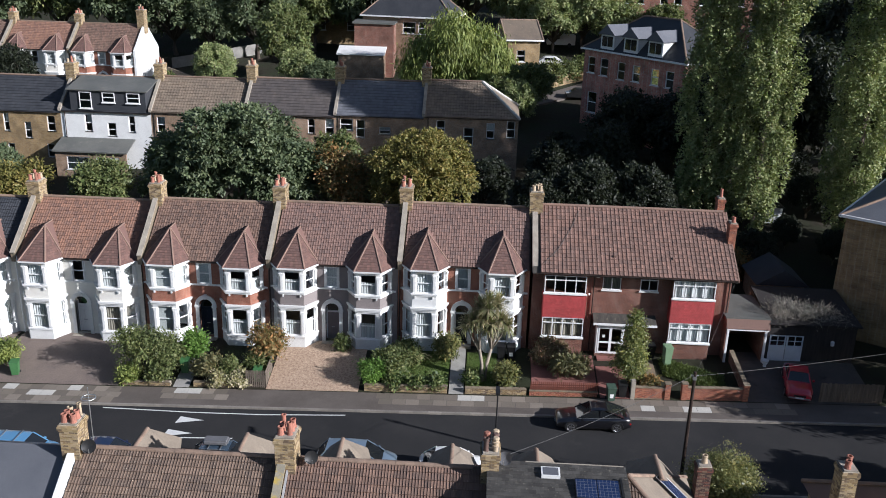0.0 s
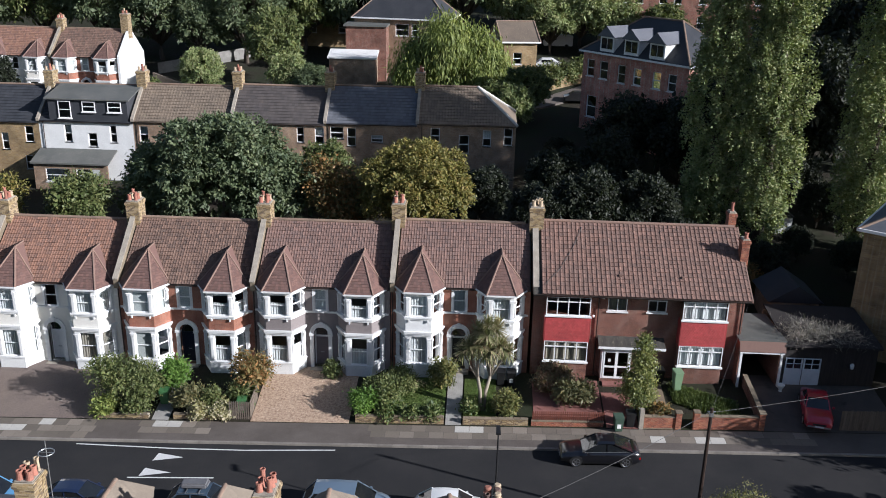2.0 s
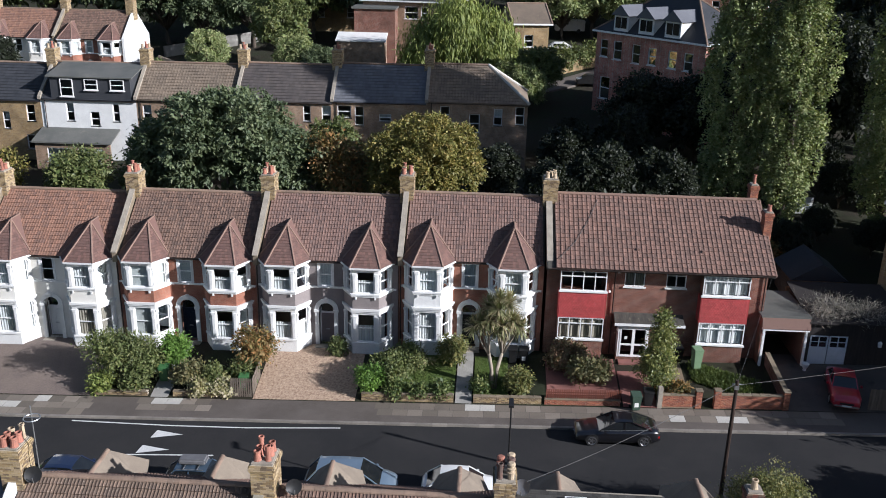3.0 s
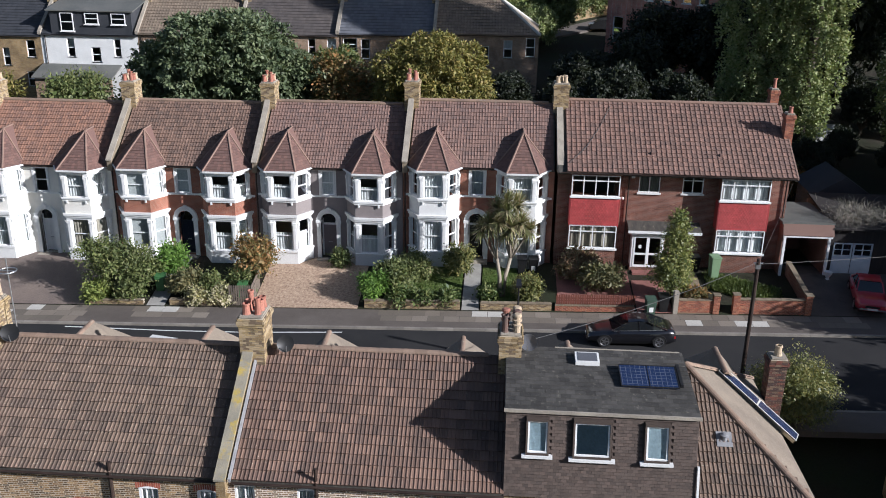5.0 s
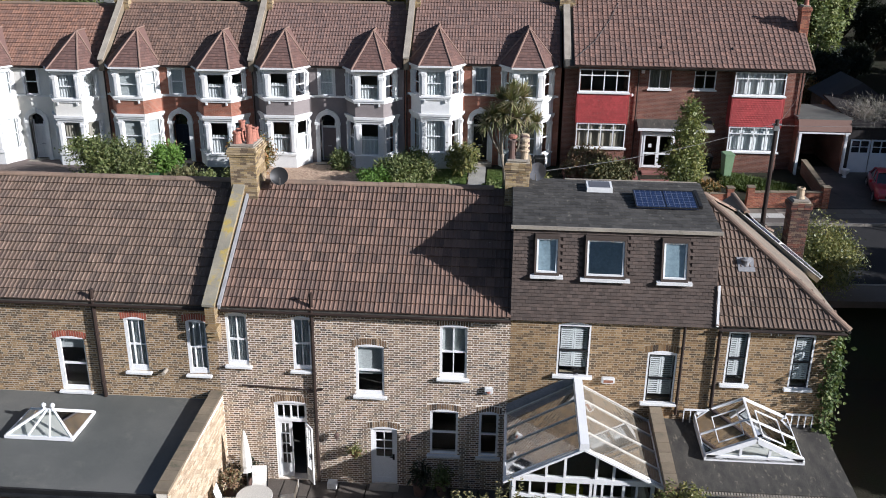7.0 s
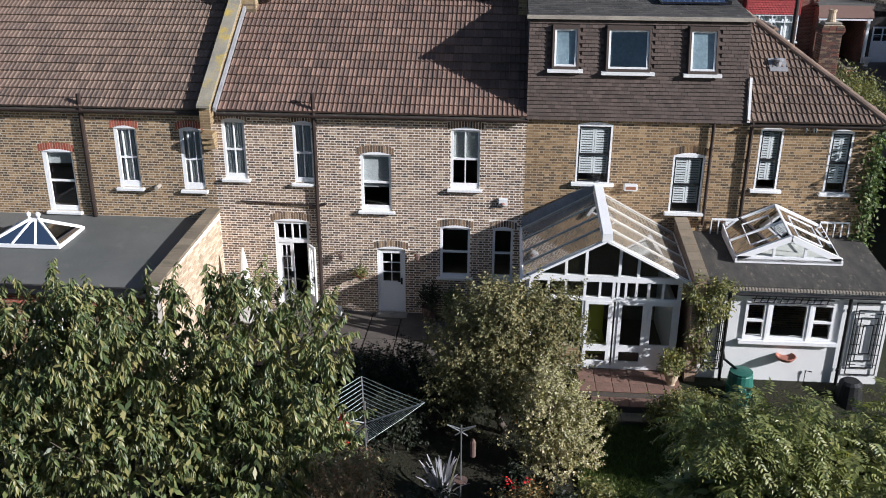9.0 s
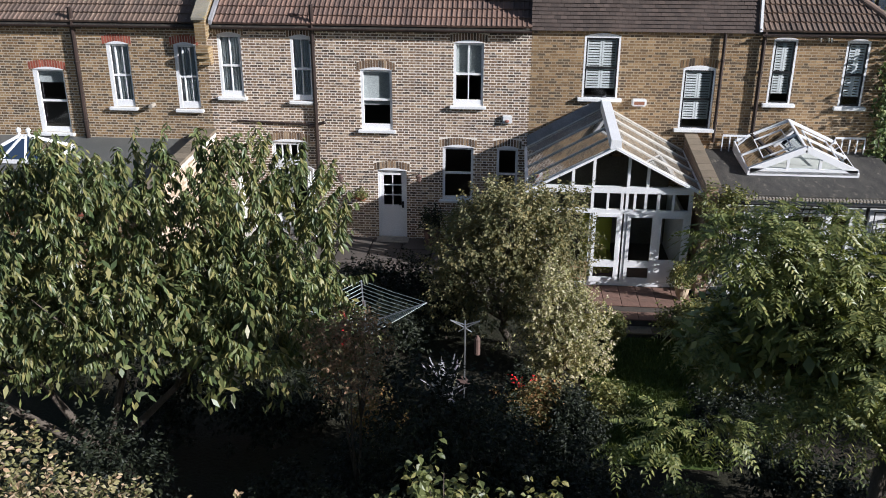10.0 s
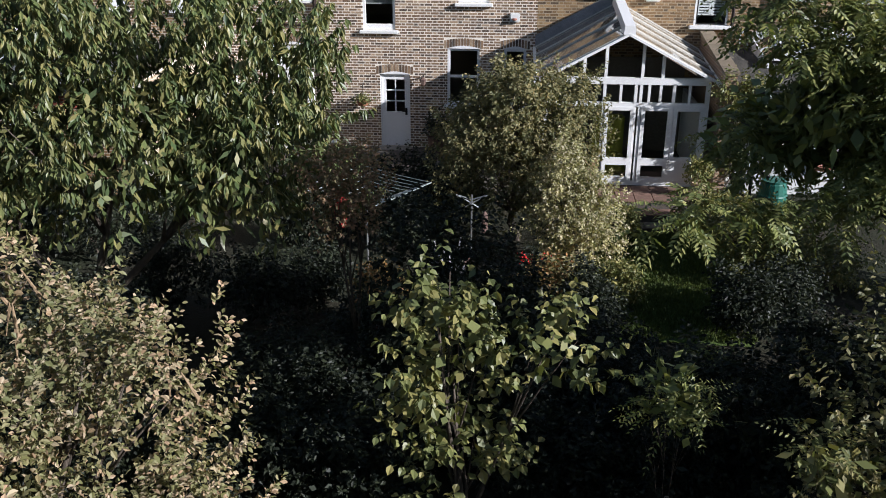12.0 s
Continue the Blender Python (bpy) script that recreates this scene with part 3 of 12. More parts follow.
def strip(b, x0, x1, y0, y1, dz, step=4.0, z=road_z, dip=0.3):
    """A slab that follows the street's slope."""
    n = max(1, round((x1 - x0) / step))
    for i in range(n):
        a, c = x0 + (x1 - x0) * i / n, x0 + (x1 - x0) * (i + 1) / n
        za, zc = z(a) + dz, z(c) + dz
        b.face((a, y0, za), (c, y0, zc), (c, y1, zc), (a, y1, za))
        b.face((a, y0, za - dip), (a, y0, za), (a, y1, za), (a, y1, za - dip)) if i == 0 else None
        b.face((a, y0, za - dip), (c, y0, zc - dip), (c, y0, zc), (a, y0, za))
    return b


structure("road", strip(Build(), -70, 70, 13.2, 21.15, 0.0), M["asphalt"], "dark smooth asphalt street with patches", "road")
structure("road_patch", strip(Build(), -14.9, -8.9, 16.2, 21.05, 0.006, dip=0.004), M["asphalt"], "fresh dark asphalt on a flat-topped speed hump", "road")
structure("pavement", strip(Build(), -70, 70, 21.32, 23.62, 0.12), M["tarmac_pave"], "brown tarmac footway with flagged stretches", "pavement")
structure("pavement_near", strip(Build(), -70, 70, 11.3, 13.05, 0.12), M["tarmac_pave"], "brown tarmac footway beside the parked cars", "pavement")


def kerbs(y0, y1, x0, x1, name):
    k = structure(name, strip(Build(), x0, x1, y0 + 0.02, y1 - 0.02, 0.1), M["kerb"], "pale granite kerb along the street", "kerb")
    me = Build().box(-0.45, 0.45, y0, y1, -0.1, 0.125).data("kerb_stone", M["kerb"])
    n = int((x1 - x0) / 0.92)
    for i in range(n):
        x = x0 + 0.46 + i * 0.92
        if abs(x) > 44:
            continue
        o = part("kerb_stone", me, None, k)
        o.location = (x, 0.008 * math.sin(i * 7.1), road_z(x))
        o.rotation_euler = (0, -math.atan(0.028), 0)


kerbs(21.15, 21.33, -62, 62, "kerb")
kerbs(13.04, 13.2, -62, 62, "kerb_near")


def flags(x0, x1, rows, new_ones):
    """Flagged footway: slabs of about 0.9 by 0.7 m in rows."""
    me = Build().box(-0.44, 0.44, -0.36, 0.36, -0.04, 0.012).data("slab", M["slab"])
    mn = Build().box(-0.44, 0.44, -0.36, 0.36, -0.04, 0.016).data("slab", M["slab_new"])
    pav = scene.objects["pavement"]
    k = 0
    x = x0 + 0.45
    while x < x1:
        for r in rows:
            k += 1
            o = part("slab", mn if any(a < x < c and r in rr for a, c, rr in new_ones) else me, None, pav)
            o.location = (x + (0.22 if r % 2 else 0), 21.72 + 0.745 * r, road_z(x) + 0.115)
            o.rotation_euler = (0, -math.atan(0.028), 0)
        x += 0.905


NEW_SLABS = [(-30.5, -29.6, (1,)), (-28.3, -27.4, (2,)), (-26.6, -24.9, (1,)), (-24.2, -23.4, (2,)), (-16.6, -14.9, (2,)), (2.0, 3.8, (2,)), (14.3, 15.2, (1,)), (16.6, 18.4, (1,))]
flags(-34.0, -20.0, (0, 1, 2), NEW_SLABS)
flags(-17.6, -13.2, (1, 2), NEW_SLABS)
flags(-3.0, 24.0, (1, 2), NEW_SLABS)

for pts in (((-20.7, 20.86), (-14.6, 20.55), (-10.2, 20.5), (-4.7, 20.72)), ((-16.2, 17.42), (-11.2, 17.55))):
    b = Build()
    for (xa, ya), (xc, yc) in zip(pts, pts[1:]):
        b.face((xa, ya - 0.055, road_z(xa) + 0.012), (xc, yc - 0.055, road_z(xc) + 0.012), (xc, yc + 0.055, road_z(xc) + 0.012), (xa, ya + 0.055, road_z(xa) + 0.012))
    structure("road_marking", b, M["line"], "thin white painted line along the street", "road marking")
for x, y in ((-15.35, 19.6), (-15.6, 18.0)):
    b = Build().face((x, y - 0.42, road_z(x) + 0.014), (x + 1.75, y, road_z(x + 1.75) + 0.014), (x + 0.1, y + 0.42, road_z(x) + 0.014))
    structure("road_marking", b, M["line"], "white painted triangle on a speed hump", "road marking")


# ---- windows and doors ----
def sash_window(parent, x0, x1, z0, z1, y, mat=None, bars=(1, 1), cover=None, cover_drop=1.0, sill=True, arch=0.0, frame=0.07, side=0.0, depth=0.1, sill_out=0.12,
                sill_drop=0.09, label="", jamb=0.0, foot=0.0, thick=0.06):
    """A sash window in an opening whose outside face is at y: frame, meeting rail, bars, panes, sill and what hangs behind."""
    mat = mat or M["white_frame"]
    yf, yb = y + depth, y + depth + thick
    zm = z0 + (z1 - z0) * 0.5
    holes = []
    for half, (za, zb) in enumerate(((z0 + frame, zm - 0.025), (zm + 0.03, z1 - frame * (1 + arch)))):
        n = bars[half] + 1
        for k in range(n):
            holes.append((x0 + frame if k == 0 else x0 + (x1 - x0) * k / n + 0.014, x1 - frame if k == n - 1 else x0 + (x1 - x0) * (k + 1) / n - 0.014, za, zb))
    b = wall_panel(Build(), x0, x1, z0, z1, yf - 0.02, yb, holes)
    w = part("window", b, mat, parent, label)
    p = part("pane", Build().face((x0 + frame, yf + 0.025, z0 + frame), (x1 - frame, yf + 0.025, z0 + frame), (x1 - frame, yf + 0.025, z1 - frame), (x0 + frame, yf + 0.025, z1 - frame)), M["glass"], w)
    p.visible_shadow = False
    if jamb:
        part("jamb", Build().box(x0 + 0.001, x0 + jamb, y + 0.015, yf - 0.021, z0, z1 - 0.004), mat, w)
    if foot:
        part("bottom_rail", Build().box(x0 + max(jamb, 0.001), x1 - 0.001, y + 0.03, yf - 0.021, z0, z0 + foot).bevel(0.01, 1), mat, w)
    if sill:
        part("sill", Build().box(x0 - 0.09, x1 + 0.09, y - sill_out, y + depth, z0 - sill_drop, z0 - 0.002).bevel(0.012, 1), M["white"], w)
    if cover:
        folds = 18
        c = Build()
        zt, zb = z1 - frame, z1 - (z1 - z0) * cover_drop
        wav = 0.03 if cover != "blind" else 0.0
        for i in range(folds):
            a, d = x0 + frame * 0.5 + (x1 - x0 - frame) * i / folds, x0 + frame * 0.5 + (x1 - x0 - frame) * (i + 1) / folds
            ya, yd = yb + 0.02 + (wav if i % 2 else 0), yb + 0.02 + (0 if i % 2 else wav)
            c.face((a, ya, zb), (d, yd, zb), (d, yd, zt), (a, ya, zt))
        part("blind" if cover == "blind" else "curtain", c, M[cover], w)
    return w


def louvre_window(parent, x0, x1, z0, z1, y, drop=0.85, head=False):
    """A sash window with white louvred shutters inside."""
    w = sash_window(parent, x0 + 0.05, x1 - 0.05, z0 + 0.01, z1 - 0.05, y, M["black"], bars=(0, 0), sill=False, depth=0.015, thick=0.03, label="black sash window with white louvred shutters", frame=0.035)
    part("frame", wall_panel(Build(), x0, x1, z0, z1, y - 0.006, y + 0.1, [(x0 + 0.05, x1 - 0.05, z0 + 0.01, z1 - 0.05)]), M["white_frame"], w, "thin white outer frame")
    part("sill", Build().box(x0 - 0.12, x1 + 0.12, y - 0.13, y + 0.1, z0 - 0.1, z0 - 0.002).bevel(0.012, 1), M["white"], w)
    if head:
        part("arched_head", Build().solid([(x0 + (x1 - x0) * i / 8, y - 0.012, z1 + 0.07 * (1 - (i / 4 - 1) ** 2)) for i in range(9)], (0, 0.05, 0)), M["white_frame"], w, "curved white window head")
    rows = []
    xm = (x0 + x1) / 2
    zb = z1 - (z1 - z0) * drop
    for a, c in ((x0 + 0.09, xm - 0.025), (xm + 0.025, x1 - 0.09)):
        z = zb
        while z < z1 - 0.09:
            rows.append((a, c, y + 0.05, y + 0.07, z, z + 0.042))
            z += 0.07
        rows += [(a - 0.02, a + 0.03, y + 0.048, y + 0.075, zb, z1 - 0.06), (c - 0.03, c + 0.02, y + 0.048, y + 0.075, zb, z1 - 0.06)]
    part("shutter", boxes_mesh("shutter", rows, M["white_frame"]), None, w, "white louvred shutter")
    return w


# ---- tiled roofs ----
def tile_data(name, material, w=0.3, length=0.375, roll=0.028):
    """One interlocking double-roll tile, eaves end at y = 0."""
    prof = [(0.0, 0.004), (0.012, roll), (0.036, roll), (0.056, 0.006), (0.15, 0.002), (0.162, roll), (0.186, roll), (0.206, 0.006), (0.298, 0.002)]
    prof = [(x * w / 0.3, z) for x, z in prof]
    v = [(x, 0, z + 0.05) for x, z in prof] + [(x, length, z + 0.0) for x, z in prof] + [(x, 0, -0.006) for x, z in prof]
    n = len(prof)
    f = [(i, i + 1, n + i + 1, n + i) for i in range(n - 1)] + [(2 * n + i, 2 * n + i + 1, i + 1, i) for i in range(n - 1)]
    return quick_mesh(name, v, f, material)


def tiled_slope(parent, x0, x1, eave, ridge, mat_piece, mat_rest, single=None, w=0.272, gauge=0.345, keep=None, roll=0.027, seed=1):
    """Tiles course by course from eave (y, z) to ridge (y, z). single: x from, x to, share of the slope from, to, in which each tile is a piece of its own."""
    rnd = random.Random(seed)
    (ye, ze), (yr, zr) = eave, ridge
    run = math.hypot(yr - ye, zr - ze)
    up = Vector((0, (yr - ye) / run, (zr - ze) / run))
    out = Vector((0, -up.z, up.y))
    if up.y < 0:
        out = -out
    side = up.cross(out)
    one = tile_data("tile", mat_piece, w, gauge + 0.03, roll)
    vs = np.array([v.co for v in one.vertices])
    fs = np.array([p.vertices[:] for p in one.polygons])
    rest_v, rest_f, count = [], [], 0
    n = int(run / gauge)
    g = run / n
    for j in range(n):
        x = x0
        while x < x1 - 0.02:
            s = (x1 - x) / w if x + w > x1 else 1.0
            mid = x + w * s / 2
            t = (j + 0.5) / n
            if keep is None or keep(mid, t):
                o = Vector((x if side.x > 0 else x + w * s, ye, ze)) + up * (j * g) + out * (0.012 + rnd.uniform(0, 0.006))
                m = Matrix((side * s, up, out)).transposed()
                yaw = rnd.uniform(-0.008, 0.008)
                if single and single[0] < mid < single[1] and single[2] <= t <= single[3] and count < 300:
                    ob = part("tile", one, None, parent)
                    m4 = m.to_4x4() @ Matrix.Rotation(yaw, 4, "Z")
                    m4.translation = o
                    ob.matrix_basis = m4
                    count += 1
                else:
                    r = np.array(m @ Matrix.Rotation(yaw, 3, "Z"))
                    rest_f.append(fs + len(rest_v) * len(vs))
                    rest_v.append(vs @ r.T + np.array(o))
            x += w
    if rest_v:
        tagged(part("roof_tiles", quick_mesh("roof_tiles", np.concatenate(rest_v), np.concatenate(rest_f), mat_rest), None, parent), kind="stuff")


def ridge_tiles(parent, p, q, material, r=0.13, step=0.42, name="ridge_tile", lift=0.02):
    """Half-round tiles in a line."""
    p, q = Vector(p), Vector(q)
    d = q - p
    n = max(1, round(d.length / step))
    d /= n
    ax = d.normalized()
    s = ax.cross(Vector((0, 0, 1))).normalized()
    u = s.cross(ax)
    b = Build()
    k = 7
    rings = []
    L = d.length
    for e, rr in ((0.0, r * 1.06), (L + 0.02, r)):
        rings.append([b.bm.verts.new((e, rr * math.cos(math.pi * i / (k - 1)), rr * 0.85 * math.sin(math.pi * i / (k - 1)))) for i in range(k)])
    for i in range(k - 1):
        b.bm.faces.new((rings[0][i], rings[0][i + 1], rings[1][i + 1], rings[1][i]))
    b.bm.faces.new(rings[0])
    b.bm.faces.new(rings[1][::-1])
    me = b.data(name, material)
    m = Matrix((ax, s, u)).transposed().to_4x4()
    for i in range(n):
        ob = part(name, me, None, parent)
        m4 = m.copy()
        m4.translation = p + d * i + u * (lift - 0.05 + 0.004 * math.sin(i * 5.3))
        ob.matrix_basis = m4


def brick_body(b_rows, x0, x1, y0, y1, z0, z1, seed=0):
    """Bricks on the four faces of a stack, as boxes."""
    out, j, z = [], 0, z0
    while z < z1 - 0.03:
        zt = z + 0.064
        off = 0.11 if j % 2 else 0.0
        for face in range(4):
            a, c = (x0, x1) if face % 2 == 0 else (y0, y1)
            p = a - off
            while p < c:
                lo, hi = max(p, a), min(p + 0.214, c)
                if hi - lo > 0.03:
                    out.append([(lo, hi, y0 - 0.012, y0 + 0.04, z, zt), (x1 - 0.04, x1 + 0.012, lo, hi, z, zt), (lo, hi, y1 - 0.04, y1 + 0.012, z, zt), (x0 - 0.012, x0 + 0.04, lo, hi, z, zt)][face])
                p += 0.225
        z += 0.075
        j += 1
    b_rows += out
    return b_rows


def pot_mesh(kind):
    if kind == "tall":
        prof = [(0.12, 0), (0.13, 0.04), (0.11, 0.08), (0.095, 0.55), (0.12, 0.57), (0.12, 0.63), (0.1, 0.64), (0.085, 0.64), (0.085, 0.3)]
    elif kind == "cowl":
        prof = [(0.12, 0), (0.12, 0.25), (0.16, 0.27), (0.16, 0.32), (0.1, 0.34), (0.1, 0.42), (0.16, 0.44), (0.16, 0.49), (0.1, 0.51), (0.1, 0.58), (0.15, 0.6), (0.15, 0.66), (0.1, 0.7)]
    else:
        prof = [(0.15, 0), (0.16, 0.05), (0.14, 0.1), (0.115, 0.34), (0.14, 0.36), (0.14, 0.42), (0.11, 0.43), (0.1, 0.43), (0.1, 0.2)]
    return prof


def chimney(parent, x, y, w, d, z0, z1, pots, mat="brick_chim", mortar="mortar_brown", label="", cap="stone"):
    """A brick stack with oversailing courses, flaunching and pots: (dx, dy, kind, material)."""
    core = part("chimney", Build().box(x - w / 2, x + w / 2, y - d / 2, y + d / 2, z0, z1), M[mortar], parent, label or "sooty stock-brick chimney stack")
    rows = []
    brick_body(rows, x - w / 2, x + w / 2, y - d / 2, y + d / 2, z0 + 0.01, z1 - 0.3)
    for k, grow in ((0.3, 0.03), (0.225, 0.06), (0.15, 0.06), (0.075, 0.03)):
        brick_body(rows, x - w / 2 - grow, x + w / 2 + grow, y - d / 2 - grow, y + d / 2 + grow, z1 - k, z1 - k + 0.07)
    tagged(part("chimney_bricks", boxes_mesh("chimney_bricks", rows, M[mat]), None, core), kind="stuff")
    part("flaunching", Build().solid([(x - w / 2, y - d / 2, z1), (x + w / 2, y - d / 2, z1), (x + w / 2, y + d / 2, z1), (x - w / 2, y + d / 2, z1)], (0, 0, 0.08)).bevel(0.04, 2), M[cap], core)
    for dx, dy, kind, pm in pots:
        part("chimney_pot", Build().turned((x + dx, y + dy, z1 + 0.05), pot_mesh(kind), 12), M[pm], core, smooth=False)
    return core


def downpipe(parent, x, y, z0, z1, mat="pipe", r=0.045, name="downpipe"):
    b = Build().tube([(x, y, z0), (x, y, z1 - 0.3), (x, y, z1)], r, 8)
    z = z0 + 0.5
    while z < z1:
        b.tube([(x, y, z), (x, y, z + 0.07)], r * 1.35, 8)
        z += 1.7
    return part(name, b, M[mat], parent, smooth=False)


def gutter(parent, x0, x1, y, z, mat="pipe"):
    arc = [math.pi + math.pi * i / 6 for i in range(7)]
    ring = [(x0, y + 0.06 * math.cos(a), z + 0.06 * math.sin(a)) for a in arc] + [(x0, y + 0.052 * math.cos(a), z + 0.052 * math.sin(a)) for a in arc[::-1]]
    b = Build().solid(ring, (x1 - x0, 0, 0))
    return part("gutter", b, M[mat], parent)


# ---- the near terrace, seen from its gardens ----
EAVE, RIDGE, FRONT = (-0.14, 6.2), (4.1, 8.86), (8.34, 6.2)


def lintel(rows_out, x0, x1, z, rise=0.07, tall=0.205):
    n = max(3, round((x1 - x0) / 0.078))
    for i in range(n):
        a = x0 + (x1 - x0) * i / n
        c = x0 + (x1 - x0) * (i + 1) / n
        u = 2 * (i + 0.5) / n - 1
        rows_out.append((a + 0.01, c - 0.01, -0.007, 0.05, z + rise * (1 - u * u) - 0.01, z + tall + rise * (1 - u * u)))


def rear_wall(house, x0, x1, z1, holes, arches, mortar, bricks, arch_mat, stretch=None, z0=-0.45):
    """Rear wall of stock brick. holes: openings; stretch: x from, x to, z from, z to, in which each brick is a piece of its own."""
    w = part("rear_wall", wall_panel(Build(), x0, x1, z0, z1, 0.0, 0.3, holes), M[mortar], house)
    arch_rows, cut = [], list(holes)
    for a, c, z in arches:
        lintel(arch_rows, a - 0.1, c + 0.1, z)
        cut.append((a - 0.1, c + 0.1, z - 0.01, z + 0.26))
        curve = [(a + (c - a) * i / 8, z + 0.078 * (1 - (i / 4 - 1) ** 2)) for i in range(9)]
        part("arched_head", Build().solid([(x, -0.012, h) for x, h in curve], (0, 0.05, 0)), M["white_frame"], w, "curved white window head")
    rest, singles = [], []
    for p, q, za, zb in brick_rows(x0, x1, z0, z1, cut):
        if stretch and stretch[0] < p and q < stretch[1] and stretch[2] < za and zb < stretch[3] and len(singles) < 300:
            singles.append((p, q, za, zb))
        else:
            rest.append((p, q, -0.004 + 0.002 * math.sin(p * 37 + za * 91), 0.03, za, zb))
    tagged(part("brickwork", boxes_mesh("brickwork", rest, M[bricks]), None, w), kind="stuff")
    if arch_rows:
        shapes = {}
        for a, c, ya, yb, za, zb in arch_rows:
            key = (round(c - a, 3), round(zb - za, 3))
            if key not in shapes:
                shapes[key] = boxes_mesh("lintel_brick", [(0, c - a, ya, yb, 0, zb - za)], M[arch_mat + "_piece"])
            part("lintel_brick", shapes[key], None, w).location = (a, 0, za)
    shapes = {}
    for p, q, za, zb in singles:
        key = round(q - p, 3)
        if key not in shapes:
            shapes[key] = boxes_mesh("brick", [(0, q - p, -0.004, 0.03, 0, zb - za)], M[bricks + "_piece"])
        o = part("brick", shapes[key], None, w)
        o.location = (p, 0.002 * math.sin(p * 37 + za * 91), za)
    return w


for key in ("brick_pale", "brick_yellow", "brick_red"):
    src = {"brick_pale": [(0.24, 0.16, 0.096), (0.14, 0.094, 0.06), (0.2, 0.132, 0.08), (0.06, 0.048, 0.038), (0.38, 0.28, 0.18), (0.165, 0.108, 0.068)],
           "brick_red": [(0.36, 0.11, 0.07), (0.28, 0.08, 0.05), (0.33, 0.1, 0.062), (0.24, 0.075, 0.05), (0.38, 0.13, 0.085), (0.3, 0.09, 0.06)],
           "brick_yellow": [(0.235, 0.145, 0.068), (0.16, 0.096, 0.047), (0.09, 0.057, 0.034), (0.34, 0.225, 0.115), (0.055, 0.042, 0.032), (0.2, 0.12, 0.058)]}[key]
    M[key + "_piece"] = surf(key + "_piece", src[2], src[5], 1.2, 70, 0.9, 0.35, 0.004, "object", src)


def shell(house, x0, x1, wall_mat, gable=()):
    """Front wall, flank walls and floors that close a house of the near terrace."""
    part("front_wall", wall_panel(Build(), x0, x1, 0, 6.2, 8.0, 8.28, []), M[wall_mat], house)
    for x in (x0, x1 - 0.25):
        top = [(x, 4.1, 8.7)] if x not in gable else []
        part("flank_wall", Build().solid([(x, 0.3, -0.4), (x, 8.0, -0.4), (x, 8.0, 6.12), *top, (x, 0.3, 6.12)], (0.25, 0, 0)), M[wall_mat], house)
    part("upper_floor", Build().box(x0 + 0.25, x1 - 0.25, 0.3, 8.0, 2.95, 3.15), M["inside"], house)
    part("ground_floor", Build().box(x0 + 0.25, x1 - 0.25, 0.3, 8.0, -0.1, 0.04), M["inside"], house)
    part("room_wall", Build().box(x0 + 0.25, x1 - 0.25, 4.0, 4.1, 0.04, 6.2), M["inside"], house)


def roof_deck(house, x0, x1, front=True):
    part("roof_deck", Build().solid([(x0, EAVE[0] + 0.03, EAVE[1] - 0.03), (x0, RIDGE[0], RIDGE[1] - 0.03), (x0, FRONT[0], FRONT[1] - 0.03), (x0, FRONT[0], FRONT[1] - 0.1), (x0, RIDGE[0], RIDGE[1] - 0.15), (x0, EAVE[0] + 0.03, EAVE[1] - 0.1)], (x1 - x0, 0, 0)), M["felt"], house)


def front_bay_roof(house, x, w=1.9):
    """The little hipped roof over a front bay, of which the top shows over the ridge."""
    z, y = 6.3, 9.3
    a, d, apex, back = (x - w / 2, y, z), (x + w / 2, y, z), (x, 7.45, z + 1.62), (x, 5.4, z + 1.62)
    wl, wr = (x - w / 2 - 0.5, 7.6, z), (x + w / 2 + 0.5, 7.6, z)
    b = Build().face(a, apex, d).face(a, wl, apex).face(d, apex, wr).face(wl, back, apex).face(wr, apex, back).face(a, d, wr, back, wl)
    part("bay_roof", b, M["tile_lichen"], house)
    ridge_tiles(house, apex, back, M["ridge"], 0.1, 0.4, lift=0.03)


def window_holes(spec):
    return [(s[0], s[1], s[2], s[3]) for s in spec]


# left house
hL = thing("terraced_house", (-9.2, 4, 0), "Victorian terraced house of brown stock brick with concrete-tiled roof", "house", "near terrace")
specL = [(-13.2, -12.35, 3.7, 5.5), (-9.86, -8.95, 3.02, 4.85), (-7.6, -6.95, 3.82, 5.6), (-5.66, -5.03, 3.8, 5.6)]
rear_wall(hL, -13.9, -4.72, 6.2, window_holes(specL), [(s[0], s[1], s[3]) for s in specL], "mortar_brown", "brick_yellow", "brick_red")
for i, s in enumerate(specL):
    sash_window(hL, *s, 0.0, bars=((1, 1), (0, 0), (2, 2), (2, 2))[i], cover=("curtain", "blind", "curtain", "curtain")[i], cover_drop=(1.0, 0.22, 1.0, 1.0)[i], jamb=(0.08, 0.13, 0.1, 0.1)[i], foot=(0.1, 0.16, 0.2, 0.2)[i], label="white sash window under a red brick arch")
shell(hL, -13.9, -4.72, "far_brick_brown")
roof_deck(hL, -13.9, -4.75)
tiled_slope(hL, -13.9, -4.85, EAVE, RIDGE, M["tile_olive"], M["tile_olive_far"], (-11.0, -4.8, 0, 1), seed=3)
tiled_slope(hL, -13.9, -4.85, FRONT, RIDGE, M["tile_brown_far"], M["tile_brown_far"], None, seed=4)
ridge_tiles(hL, (-13.9, 4.1, 8.9), (-4.9, 4.1, 8.9), M["ridge"])
gutter(hL, -13.9, -4.9, -0.2, 6.13)
downpipe(hL, -8.45, -0.09, 2.85, 6.6, r=0.07, name="soil_pipe")
